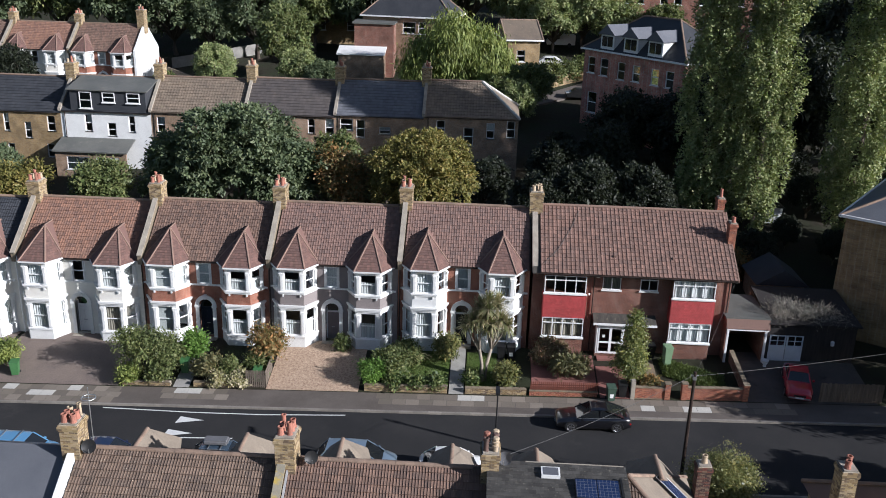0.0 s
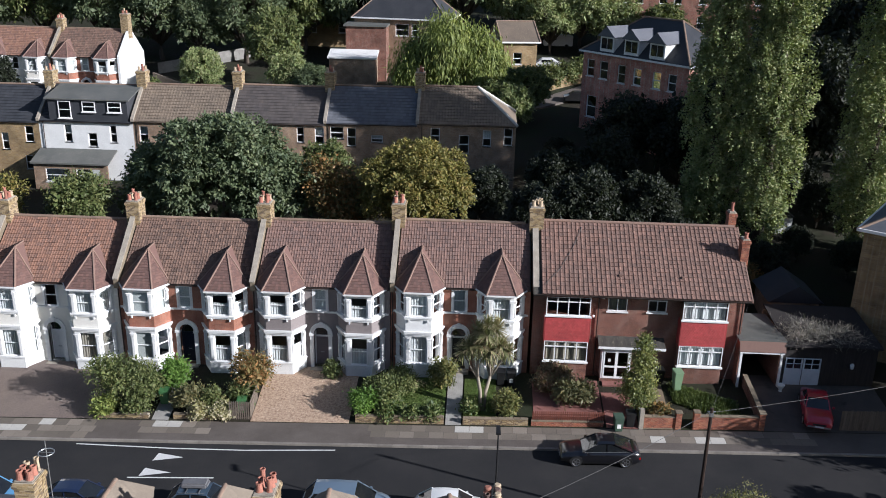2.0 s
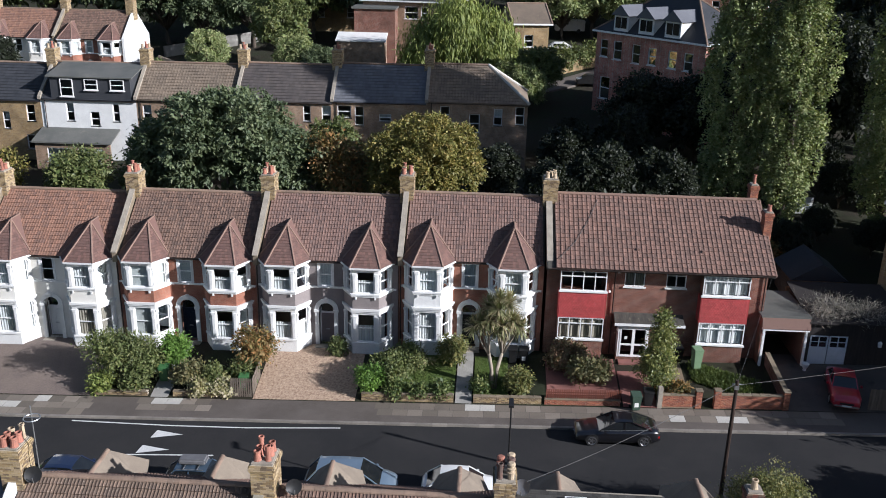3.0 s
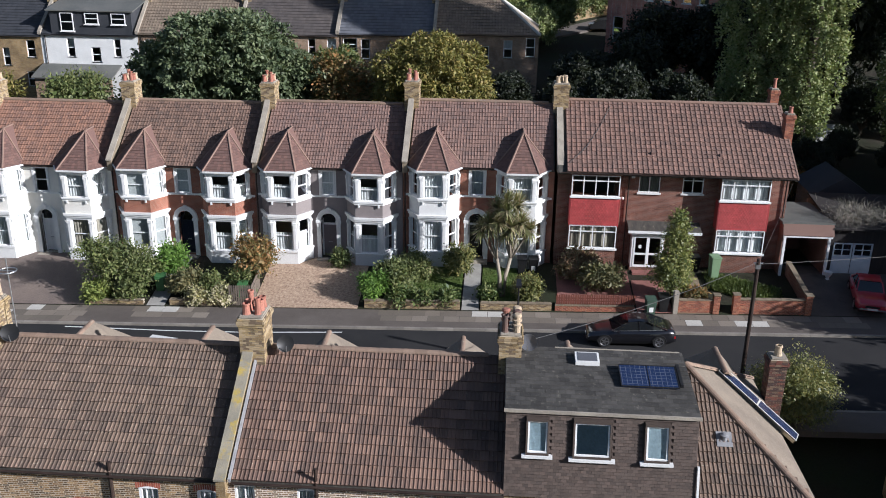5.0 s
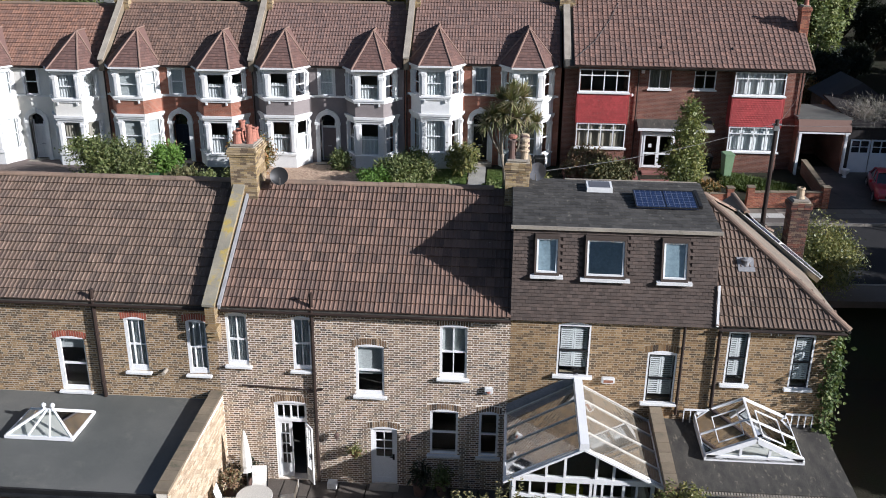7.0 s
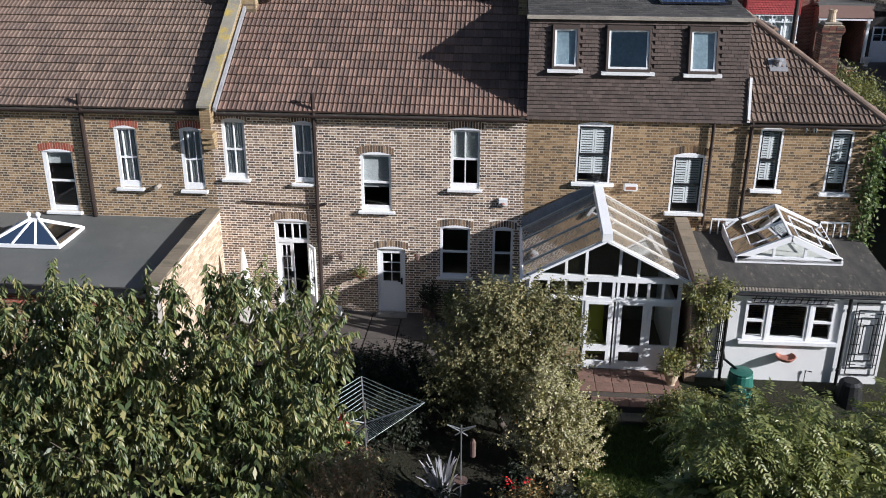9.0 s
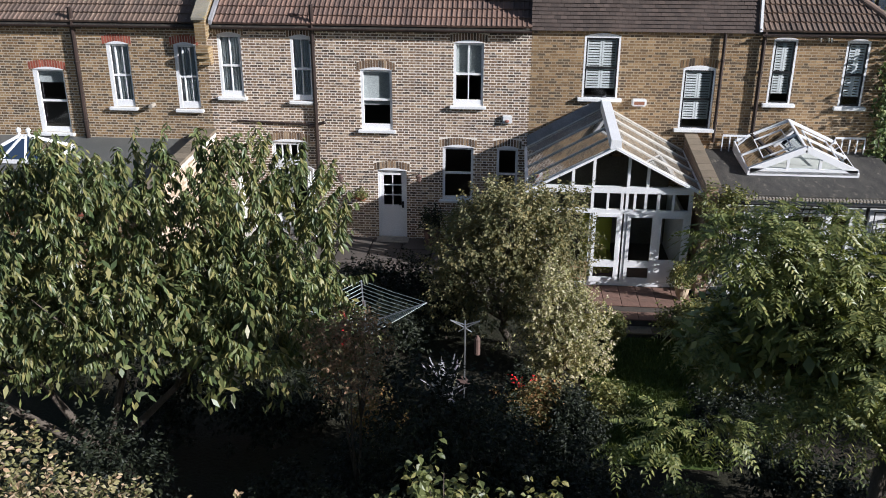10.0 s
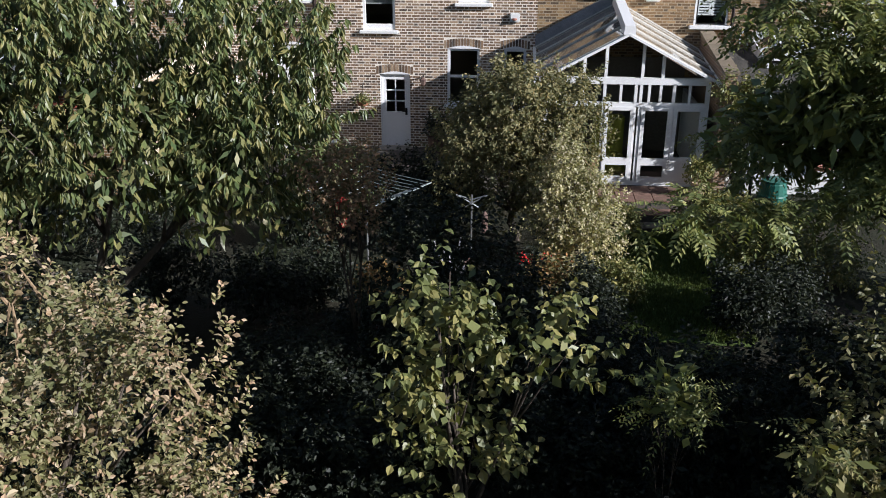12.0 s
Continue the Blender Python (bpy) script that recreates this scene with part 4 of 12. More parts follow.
front_bay_roof(hL, -12.2)
front_bay_roof(hL, -7.3)
chimney(hL, -14.1, 4.0, 0.8, 1.0, 7.6, 10.25, [(-0.2, -0.3, "short", "terracotta"), (0.2, -0.3, "short", "terracotta"), (-0.2, 0, "short", "terracotta"), (0.2, 0.05, "short", "terracotta"), (-0.2, 0.32, "short", "pot_buff"), (0.2, 0.33, "tall", "pot_buff")])

# middle house
hM = thing("terraced_house", (-0.2, 4, 0), "Victorian terraced house of repointed stock brick with concrete-tiled roof", "house", "near terrace")
specM = [(-4.4, -3.74, 4.18, 5.9, (1, 1), "curtain", 1.0), (-2.35, -1.76, 4.1, 5.86, (1, 1), "curtain", 1.0), (-0.42, 0.46, 3.32, 5.0, (0, 0), "blind", 0.6), (2.17, 3.0, 4.06, 5.78, (1, 1), "blind", 0.5),
         (1.88, 2.76, 1.3, 2.85, (0, 0), None, 0), (3.42, 4.02, 1.3, 2.85, (0, 0), None, 0)]
doorsM = [(-3.06, -2.02, 0.1, 2.9), (0.0, 0.84, 0.05, 2.12)]
rear_wall(hM, -4.72, 4.28, 6.2, window_holes(specM) + doorsM, [(s[0], s[1], s[3]) for s in specM] + [(d[0], d[1], d[3]) for d in doorsM], "mortar_pale", "brick_pale", "brick_pale", (-1.6, 1.9, 0.6, 3.3))
for s in specM:
    sash_window(hM, s[0], s[1], s[2], s[3], 0.0, bars=s[4], cover=s[5], cover_drop=s[6], jamb=0.07, foot=0.16 if s[2] > 3 else 0.0, depth=0.07, label="white sash window under a brick arch")
shell(hM, -4.72, 4.28, "far_brick_brown")
roof_deck(hM, -4.5, 4.28)
tiled_slope(hM, -4.42, 4.28, EAVE, RIDGE, M["tile_brown"], M["tile_brown_far"], (-4.4, 2.0, 0, 1), seed=5)
tiled_slope(hM, -4.42, 4.28, FRONT, RIDGE, M["tile_brown_far"], M["tile_brown_far"], None, seed=6)
ridge_tiles(hM, (-4.0, 4.1, 8.9), (3.6, 4.1, 8.9), M["ridge"])
gutter(hM, -4.45, 4.28, -0.2, 6.13)
downpipe(hM, -1.7, -0.09, 0.1, 6.75, r=0.06, name="soil_pipe")
part("waste_pipe", Build().tube([(-4.0, -0.05, 3.5), (-1.7, -0.05, 3.42)], 0.03, 8).tube([(-1.95, -0.05, 3.35), (-1.45, -0.12, 3.52)], 0.045, 8), M["pipe"], hM)
front_bay_roof(hM, -2.66)
front_bay_roof(hM, 2.6)
chimney(hM, -4.55, 4.0, 0.85, 1.15, 7.6, 10.2, [(-0.2, -0.3, "short", "terracotta"), (0.2, -0.28, "tall", "terracotta"), (-0.2, 0.02, "short", "terracotta"), (0.2, 0.05, "short", "terracotta"), (-0.2, 0.34, "tall", "terracotta"), (0.2, 0.36, "short", "terracotta")])
# parapet on the party wall, its coping yellow with lichen
par = part("party_parapet", Build().solid([(-4.86, -0.42, 5.75), (-4.86, -0.42, 6.4), (-4.86, 3.5, 8.95), (-4.86, 3.5, 8.2), (-4.86, 0.0, 5.95)], (0.3, 0, 0)), M["far_brick_yellow"], hM, "brick parapet on the party wall")
n = 7
for i in range(n):
    ya, yb = -0.5 + 4.0 * i / n, -0.5 + 4.0 * (i + 1) / n
    za, zb = 6.4 + (ya + 0.42) * 0.65, 6.4 + (yb + 0.42) * 0.65
    part("coping_stone", Build().solid([(-4.9, ya, za), (-4.9, yb - 0.012, zb), (-4.9, yb - 0.012, zb + 0.07), (-4.9, ya, za + 0.07)], (0.38, 0, 0)), M["coping"], par)
part("flashing", Build().solid([(-4.5, -0.3, 6.22), (-4.5, 3.7, 8.73), (-4.42, 3.7, 8.71), (-4.42, -0.3, 6.2)], (0, 0, 0.12)), M["lead"], par)
part("corbel", Build().box(-4.88, -4.54, -0.42, 0.0, 5.45, 5.6).box(-4.88, -4.54, -0.34, 0.0, 5.28, 5.45).box(-4.88, -4.54, -0.26, 0.0, 5.1, 5.28), M["far_brick_yellow"], par)

# right-hand house with the loft dormer and the hipped end
hR = thing("end_terrace_house", (9.0, 4, 0), "yellow stock-brick end-terrace house with a tiled loft dormer", "house", "near terrace")
specR = [(5.7, 6.66, 4.36, 6.02), (8.38, 9.24, 3.56, 5.2), (10.66, 11.28, 4.3, 6.0), (12.55, 13.15, 4.25, 5.97)]
rear_wall(hR, 4.28, 13.75, 6.2, window_holes(specR), [(8.38, 9.24, 5.2)], "mortar_tan", "brick_yellow", "brick_yellow")
for s in specR:
    louvre_window(hR, *s, 0.0, head=s[3] > 5.5)
shell(hR, 4.28, 13.75, "far_brick_yellow", (13.5,))
gutter(hR, 10.3, 13.95, -0.2, 6.15)
downpipe(hR, 9.36, -0.09, 3.2, 6.15)
downpipe(hR, 10.38, -0.09, 2.9, 6.3, r=0.055)
HIPX, HIPR = 13.95, 10.4


def hip_keep(x, t):
    return x < HIPX - (HIPX - HIPR) * t + 0.1


tiled_slope(hR, 10.22, HIPX, EAVE, RIDGE, M["tile_olive"], M["tile_olive_far"], (10.2, 14, 0, 1), keep=hip_keep, seed=8)
tiled_slope(hR, 4.28, HIPX, FRONT, RIDGE, M["tile_brown_far"], M["tile_brown_far"], None, keep=hip_keep, seed=9)
part("hip_slope", Build().solid([(HIPX + 0.1, EAVE[0], EAVE[1]), (HIPR, RIDGE[0], RIDGE[1]), (HIPX + 0.1, FRONT[0], FRONT[1])], (-0.03, 0, -0.08)), M["tile_lichen"], hR, "lichen-grey tiled hip slope")
part("roof_deck", Build().solid([(HIPX - 0.05, EAVE[0] + 0.05, EAVE[1] - 0.04), (HIPR, RIDGE[0], RIDGE[1] - 0.04), (10.2, RIDGE[0], RIDGE[1] - 0.04), (10.2, EAVE[0] + 0.05, EAVE[1] - 0.04)], (0, 0.02, -0.06)), M["felt"], hR)
part("roof_deck", Build().solid([(HIPX - 0.05, FRONT[0] - 0.05, FRONT[1] - 0.04), (HIPR, RIDGE[0], RIDGE[1] - 0.04), (4.28, RIDGE[0], RIDGE[1] - 0.04), (4.28, FRONT[0] - 0.05, FRONT[1] - 0.04)], (0, 0.02, -0.06)), M["felt"], hR)
ridge_tiles(hR, (HIPX + 0.05, EAVE[0], EAVE[1] + 0.06), (HIPR, RIDGE[0], RIDGE[1] + 0.06), M["ridge"], 0.12, 0.36, "hip_tile")
ridge_tiles(hR, (HIPX + 0.05, FRONT[0], FRONT[1] + 0.06), (HIPR, RIDGE[0], RIDGE[1] + 0.06), M["ridge"], 0.12, 0.36, "hip_tile")
# loft dormer
DX0, DX1 = 4.26, 10.2
dorm = part("dormer", Build().solid([(DX0, -0.08, 6.2), (DX0, 0.66, 8.82), (DX0, 4.15, 9.18), (DX0, 4.15, 8.5), (DX0, 3.4, 8.2), (DX0, 0.3, 6.25)], (DX1 - DX0, 0, 0)), M["plain_tile"], hR, "loft dormer clad in dark plain tiles")
DW = [(4.9, 5.62, 7.5, 8.6), (6.36, 7.55, 7.46, 8.6), (8.56, 9.34, 7.44, 8.6)]
tiles_v, tiles_f = [], []
slope = (0.66 + 0.08) / 2.62
j, z = 0, 6.16
while z < 8.72:
    x = DX0 - (0.085 if j % 2 else 0)
    while x < DX1:
        a, c = max(x, DX0) + 0.003, min(x + 0.17, DX1) - 0.003
        x += 0.17
        if c - a < 0.04 or any(w[0] - 0.08 < (a + c) / 2 < w[1] + 0.08 and w[2] - 0.1 < z + 0.06 < w[3] + 0.08 for w in DW):
            continue
        y = -0.08 + (z - 6.2) * slope
        k = len(tiles_v)
        tiles_v += [(a, y - 0.05, z), (c, y - 0.05, z), (c, y + 0.022, z + 0.118), (a, y + 0.022, z + 0.118), (a, y, z - 0.004), (c, y, z - 0.004)]
        tiles_f += [(k, k + 1, k + 2, k + 3), (k + 4, k + 5, k + 1, k)]
    z += 0.1
    j += 1
tagged(part("hung_tiles", quick_mesh("hung_tiles", tiles_v, tiles_f, M["plain_tile"]), None, dorm), kind="stuff")
part("flat_roof", Build().solid([(DX0 - 0.05, 0.56, 8.86), (DX0 - 0.05, 4.2, 9.24), (DX0 - 0.05, 4.2, 9.16), (DX0 - 0.05, 0.56, 8.78)], (DX1 - DX0 + 0.1, 0, 0)), M["felt"], dorm, "weathered dark felt roof")
rows_v, rows_f = [], []
for j in range(16):
    ya, yb = 0.57 + 0.227 * j, 0.57 + 0.227 * (j + 1) + 0.02
    x = DX0 - 0.04 - (0.16 if j % 2 else 0.0)
    while x < DX1 + 0.04:
        a, c = max(x, DX0 - 0.04) + 0.004, min(x + 0.32, DX1 + 0.04) - 0.004
        x += 0.32
        if c - a < 0.05:
            continue
        za, zb, k = 8.86 + (ya - 0.56) * 0.1044, 8.86 + (yb - 0.56) * 0.1044, len(rows_v)
        rows_v += [(a, ya, za + 0.024), (c, ya, za + 0.024), (c, yb, zb + 0.006), (a, yb, zb + 0.006), (a, ya, za), (c, ya, za)]
        rows_f += [(k, k + 1, k + 2, k + 3), (k + 4, k + 5, k + 1, k)]
tagged(part("felt_shingles", quick_mesh("felt_shingles", rows_v, rows_f, M["shingle"]), None, dorm, "mossy grey felt shingles"), kind="stuff")
part("eaves_trim", Build().box(DX0 - 0.07, DX1 + 0.07, 0.5, 0.58, 8.78, 8.88), M["stone"], dorm, "pale streaked eaves trim")
part("bargeboard", Build().bar((DX1 + 0.05, -0.13, 6.2), (DX1 + 0.05, 0.2, 7.35), 0.07, 0.1), M["white"], dorm)
for w in DW:
    y0 = -0.08 + (w[2] - 6.2) * slope
    y1 = -0.08 + (w[3] - 6.2) * slope
    f = Build()
    t = 0.055
    f.bar((w[0] + t / 2, y0 - 0.07, w[2]), (w[0] + t / 2, y1 - 0.07, w[3]), t, 0.14, (0, 1, 0)).bar((w[1] - t / 2, y0 - 0.07, w[2]), (w[1] - t / 2, y1 - 0.07, w[3]), t, 0.14, (0, 1, 0))
    f.box(w[0], w[1], y0 - 0.13, y0 + 0.05, w[2] - 0.02, w[2] + 0.07).box(w[0], w[1], y1 - 0.16, y1 + 0.05, w[3] - 0.07, w[3] + 0.03)
    rw = part("roof_window", f, M["plain_tile"], dorm, "dormer window in a dark frame")
    a, c, iy0, iy1 = w[0] + t, w[1] - t, y0 - 0.075, y1 - 0.085
    part("frame", Build().bar((a + 0.03, iy0, w[2] + 0.07), (a + 0.03, iy1, w[3] - 0.07), 0.05, 0.06, (0, 1, 0)).bar((c - 0.03, iy0, w[2] + 0.07), (c - 0.03, iy1, w[3] - 0.07), 0.05, 0.06, (0, 1, 0)).bar((a, iy0, w[2] + 0.09), (c, iy0, w[2] + 0.09), 0.06, 0.05).bar((a, iy1, w[3] - 0.1), (c, iy1, w[3] - 0.1), 0.06, 0.05), M["white_frame"], rw, "white inner frame")
    pn = part("pane", Build().face((w[0] + t, y0 - 0.06, w[2] + 0.07), (w[1] - t, y0 - 0.06, w[2] + 0.07), (w[1] - t, y1 - 0.07, w[3] - 0.07), (w[0] + t, y1 - 0.07, w[3] - 0.07)), M["glass"], rw)
    # a blind close behind the pane, coloured like the sky mirrored there
    part("blind", Build().face((w[0] + t, y0 - 0.028, w[2] + 0.07), (w[1] - t, y0 - 0.028, w[2] + 0.07), (w[1] - t, y1 - 0.04, w[3] - 0.07), (w[0] + t, y1 - 0.04, w[3] - 0.07)), M["dormer_sky_blind"], rw)
    part("sill", Build().box(w[0] - 0.12, w[1] + 0.12, y0 - 0.2, y0 + 0.03, w[2] - 0.09, w[2] - 0.01), M["white"], rw)


def on_deck(x, y, up=0.0):
    return (x, y, 8.86 + (y - 0.56) * 0.38 / 3.64 + up)


sk = part("skylight", Build().solid([on_deck(6.55, 3.15), on_deck(7.35, 3.15), on_deck(7.35, 3.75), on_deck(6.55, 3.75)], (0, 0, 0.16)), M["white"], hR, "white-framed flat-roof skylight")
part("pane", Build().face(on_deck(6.62, 3.2, 0.17), on_deck(7.28, 3.2, 0.17), on_deck(7.28, 3.7, 0.17), on_deck(6.62, 3.7, 0.17)), M["slate_grey"], sk)
sp = part("solar_panel", Build().solid([on_deck(7.95, 1.95, 0.06), on_deck(9.8, 1.95, 0.06), on_deck(9.8, 3.05, 0.14), on_deck(7.95, 3.05, 0.14)], (0, 0, 0.04)), M["solar"], hR, "dark blue solar panel on the dormer roof")
part("frame", Build().bar(on_deck(7.95, 1.95, 0.1), on_deck(9.8, 1.95, 0.1), 0.03).bar(on_deck(7.95, 3.05, 0.18), on_deck(9.8, 3.05, 0.18), 0.03).bar(on_deck(7.95, 1.95, 0.1), on_deck(7.95, 3.05, 0.18), 0.03).bar(on_deck(9.8, 1.95, 0.1), on_deck(9.8, 3.05, 0.18), 0.03)
     .bar(on_deck(8.87, 1.95, 0.105), on_deck(8.87, 3.05, 0.185), 0.015).bar(on_deck(9.9, 2.1, 0.06), on_deck(9.9, 3.25, 0.1), 0.1, 0.12), M["black"], sp)
part("ridge_rail", Build().bar((5.9, 4.2, 9.25), (10.15, 4.2, 9.25), 0.05, 0.04), M["stone"], dorm, "thin white capping along the dormer ridge")




def on_hip(x, y, up=0.2):
    return Vector((x, y, EAVE[1] + up + (HIPX + 0.1 - x) * 0.7))


# two panels in line down the slope
_a, _b = on_hip(11.94, 5.6), on_hip(14.45, 3.98)
_n = Vector((0.7, 0, 1)).normalized()
_u = (_b - _a).normalized()
_w = _n.cross(_u) * 0.95
for k in range(2):
    p, q = _a.lerp(_b, 0.505 * k), _a.lerp(_b, 0.495 + 0.505 * k)
    q = [p, q, q + _w, p + _w]
    sp = part("solar_panel", Build().solid(q, _n * 0.035), M["solar"], hR, "solar panel with pale frame on the hip slope")
    f = Build()
    for i in range(4):
        f.bar(q[i] + _n * 0.035, q[(i + 1) % 4] + _n * 0.035, 0.03)
    part("frame", f, M["bar_pale"], sp)
    part("rail", Build().bar(q[0] + _w * 0.2 - _n * 0.08, q[1] + _w * 0.2 - _n * 0.08, 0.05, 0.16).bar(q[0] + _w * 0.8 - _n * 0.08, q[1] + _w * 0.8 - _n * 0.08, 0.05, 0.16), M["steel"], sp)
vent = part("roof_vent", Build().turned((11.35, 1.75, 7.42), [(0.11, 0), (0.1, 0.12), (0.15, 0.14), (0.15, 0.18), (0.05, 0.22)], 12), M["lead"], hR, "small grey roof vent")
part("flashing", Build().solid([(11.1, 1.5, 7.3), (11.6, 1.5, 7.3), (11.6, 1.95, 7.58), (11.1, 1.95, 7.58)], (0, 0, 0.02)), M["lead"], vent)
front_bay_roof(hR, 6.6)
front_bay_roof(hR, 12.2)
chimney(hR, 4.35, 4.0, 0.75, 1.1, 7.7, 9.95, [(-0.2, -0.3, "tall", "pot_dark"), (0.2, -0.3, "cowl", "pot_buff"), (0.2, 0.0, "cowl", "pot_dark"), (0.2, 0.3, "cowl", "pot_buff"), (-0.18, 0.1, "cowl", "terracotta")])
chimney(hR, 14.38, 6.9, 0.62, 0.62, 5.2, 7.93, [(0, 0, "short", "pot_buff")], "brick_dark", "mortar_brown", label="weathered brick chimney on the hipped end")


# ---- the far terrace: double-fronted bay houses ----
def wave_slope(parent, x0, x1, eave, ridge, material, pitch=0.18, gauge=0.32, amp=0.02, seg=6, keep=None):
    """Courses of rolled tiles too far off to pick apart: one wavy strip a course, each lapping over the one below."""
    (ye, ze), (yr, zr) = eave, ridge
    run = math.hypot(yr - ye, zr - ze)
    up = np.array((0, (yr - ye) / run, (zr - ze) / run))
    out = np.array((0, -up[2], up[1])) if up[1] > 0 else np.array((0, up[2], -up[1]))
    n = round(run / gauge)
    vs, fs = [], []
    tiles = int((x1 - x0) / pitch)
    w = (x1 - x0) / tiles
    prof = [(0.0, 0.0), (0.12, 1.0), (0.3, 1.0), (0.45, 0.1), (0.75, 0.0), (1.0, 0.0)]
    rnd = random.Random(int(x0 * 10) + 7)
    for j in range(n):
        lo, hi = run * j / n, run * (j + 1) / n + 0.02
        for i in range(tiles):
            if keep and not keep(x0 + (i + 0.5) * w, (j + 0.5) / n):
                continue
            k = len(vs)
            jig = rnd.uniform(0, 0.006)
            for px, ph in prof:
                x = x0 + (i + px) * w
                for s, lift in ((lo, 0.055), (hi, 0.012), (lo, 0.0)):
                    p = np.array((x, ye, ze)) + up * s + out * (lift + jig + (ph * amp if lift else 0))
                    vs.append(p)
            for q in range(len(prof) - 1):
                a = k + 3 * q
                fs += [(a, a + 3, a + 4, a + 1), (a + 2, a + 5, a + 3, a)]
    tagged(part("roof_tiles", quick_mesh("roof_tiles", np.array(vs), fs, material), None, parent), kind="stuff")


def canted_bay(house, cx, zb, colours, cover, bay_tile):
    """A two-storey canted bay with three sashes on each floor, moulded piers, a cornice and its own hipped roof."""
    yw, yf, hw, sp = 29.6, 28.48, 0.86, 0.72
    corner = [(cx - hw - sp, yw), (cx - hw, yf), (cx + hw, yf), (cx + hw + sp, yw)]
    trim, band = M[colours["trim"]], M[colours["band"]]

    def ring(b, z0, z1, grow):
        pts = []
        for (x, y), (ox, oy) in zip(corner, ((-grow, 0), (-grow * 0.6, -grow), (grow * 0.6, -grow), (grow, 0))):
            pts.append((x + ox, y + oy, z0))
        b.solid(pts, (0, 0, z1 - z0))

    bay = Build()
    ring(bay, zb - 0.3, zb + 0.78, 0.04)
    bay_ob = part("bay", bay, trim, house, "two-storey canted bay with moulded piers")
    b = Build()
    ring(b, zb + 3.22, zb + 4.1, -0.01)
    part("bay_band", b, band, bay_ob)
    for za, zc, grow in ((0.76, 0.88, 0.1), (2.98, 3.1, 0.08), (3.1, 3.24, 0.14), (4.08, 4.2, 0.07), (4.2, 4.3, 0.13), (5.92, 6.08, 0.06)):
        b = Build()
        ring(b, zb + za, zb + zc, grow)
        part("cornice", b, trim, bay_ob)
    for dx in (-0.62, 0.62):
        part("bracket", Build().box(cx + dx - 0.05, cx + dx + 0.05, yf - 0.1, yf, zb + 3.92, zb + 4.1), trim, bay_ob)
    for floor, (z0, z1) in enumerate(((zb + 0.88, zb + 2.98), (zb + 4.3, zb + 5.92))):
        for s in range(3):
            (xa, ya), (xc, yc) = corner[s], corner[s + 1]
            p, q = Vector((xa, ya, 0)), Vector((xc, yc, 0))
            d = (q - p)
            L = d.length
            d /= L
            nrm = Vector((d.y, -d.x, 0))
            m = Matrix((d, -nrm, Vector((0, 0, 1)))).transposed().to_4x4()
            m.translation = p
            pier = 0.3 if s == 1 else 0.22
            fr = Build()
            # piers with small capitals
            for a, c in ((0, pier), (L - pier, L)):
                fr.box(a, c, 0.0, 0.16, z0, z1)
                fr.box(a + pier * 0.2, c - pier * 0.2, -0.05, 0.0, z0 + 0.1, z1 - 0.35)
                fr.box(a + 0.02, c - 0.02, -0.08, 0.0, z1 - 0.42, z1 - 0.26)
            fr.box(pier, L - pier, 0.0, 0.16, z1 - 0.14, z1)
            for v in fr.bm.verts:
                v.co = m @ v.co
            part("pier", fr, trim, bay_ob)
            a, c, zt = pier, L - pier, z1 - 0.14
            w = Build()
            t = 0.06
            zm = (z0 + zt) / 2
            w.box(a, a + t, 0.08, 0.13, z0, zt).box(c - t, c, 0.08, 0.13, z0, zt).box(a + t, c - t, 0.08, 0.13, z0, z0 + t).box(a + t, c - t, 0.08, 0.13, zt - t, zt).box(a + t, c - t, 0.08, 0.13, zm - 0.03, zm + 0.03)
            for v in w.bm.verts:
                v.co = m @ v.co
            win = part("window", w, M["white_frame"], bay_ob)
            g = Build().face((a, 0.11, z0), (c, 0.11, z0), (c, 0.11, zt), (a, 0.11, zt))
            for v in g.bm.verts:
                v.co = m @ v.co
            part("pane", g, M["glass"], win).visible_shadow = False
            kind = cover[floor] if s != 1 or len(cover) < 3 else cover[2 if floor == 0 else -1]
            if kind:
                mat_name, drop = kind
                g = Build()
                nf = 12
                zlo, zhi = (z0, z0 + (zt - z0) * drop) if drop < 0.9 else (z0, zt)
                for i in range(nf):
                    xa2, xc2 = a + (c - a) * i / nf, a + (c - a) * (i + 1) / nf
                    ya2, yc2 = (0.2, 0.235) if i % 2 else (0.235, 0.2)
                    if mat_name == "blind":
                        ya2 = yc2 = 0.2
                    g.face((xa2, ya2, zlo), (xc2, yc2, zlo), (xc2, yc2, zhi), (xa2, ya2, zhi))
                for v in g.bm.verts:
                    v.co = m @ v.co
                part("curtain", g, M[mat_name], win)
    # hipped bay roof
    zr = zb + 6.06
    e = [(cx - hw - sp - 0.2, yw - 0.02, zr), (cx - hw - 0.13, yf - 0.22, zr), (cx + hw + 0.13, yf - 0.22, zr), (cx + hw + sp + 0.2, yw - 0.02, zr)]
    apex, back = (cx, 30.8, zr + 1.98), (cx, 32.0, zr + 1.98)
    rf = part("bay_roof", Build().face(e[0], e[1], apex).face(e[1], e[2], apex).face(e[2], e[3], apex).face(e[0], apex, back).face(e[3], back, apex).face(*e), M[bay_tile], house, "small hipped bay roof of red clay tiles")
    courses_v, courses_f = [], []
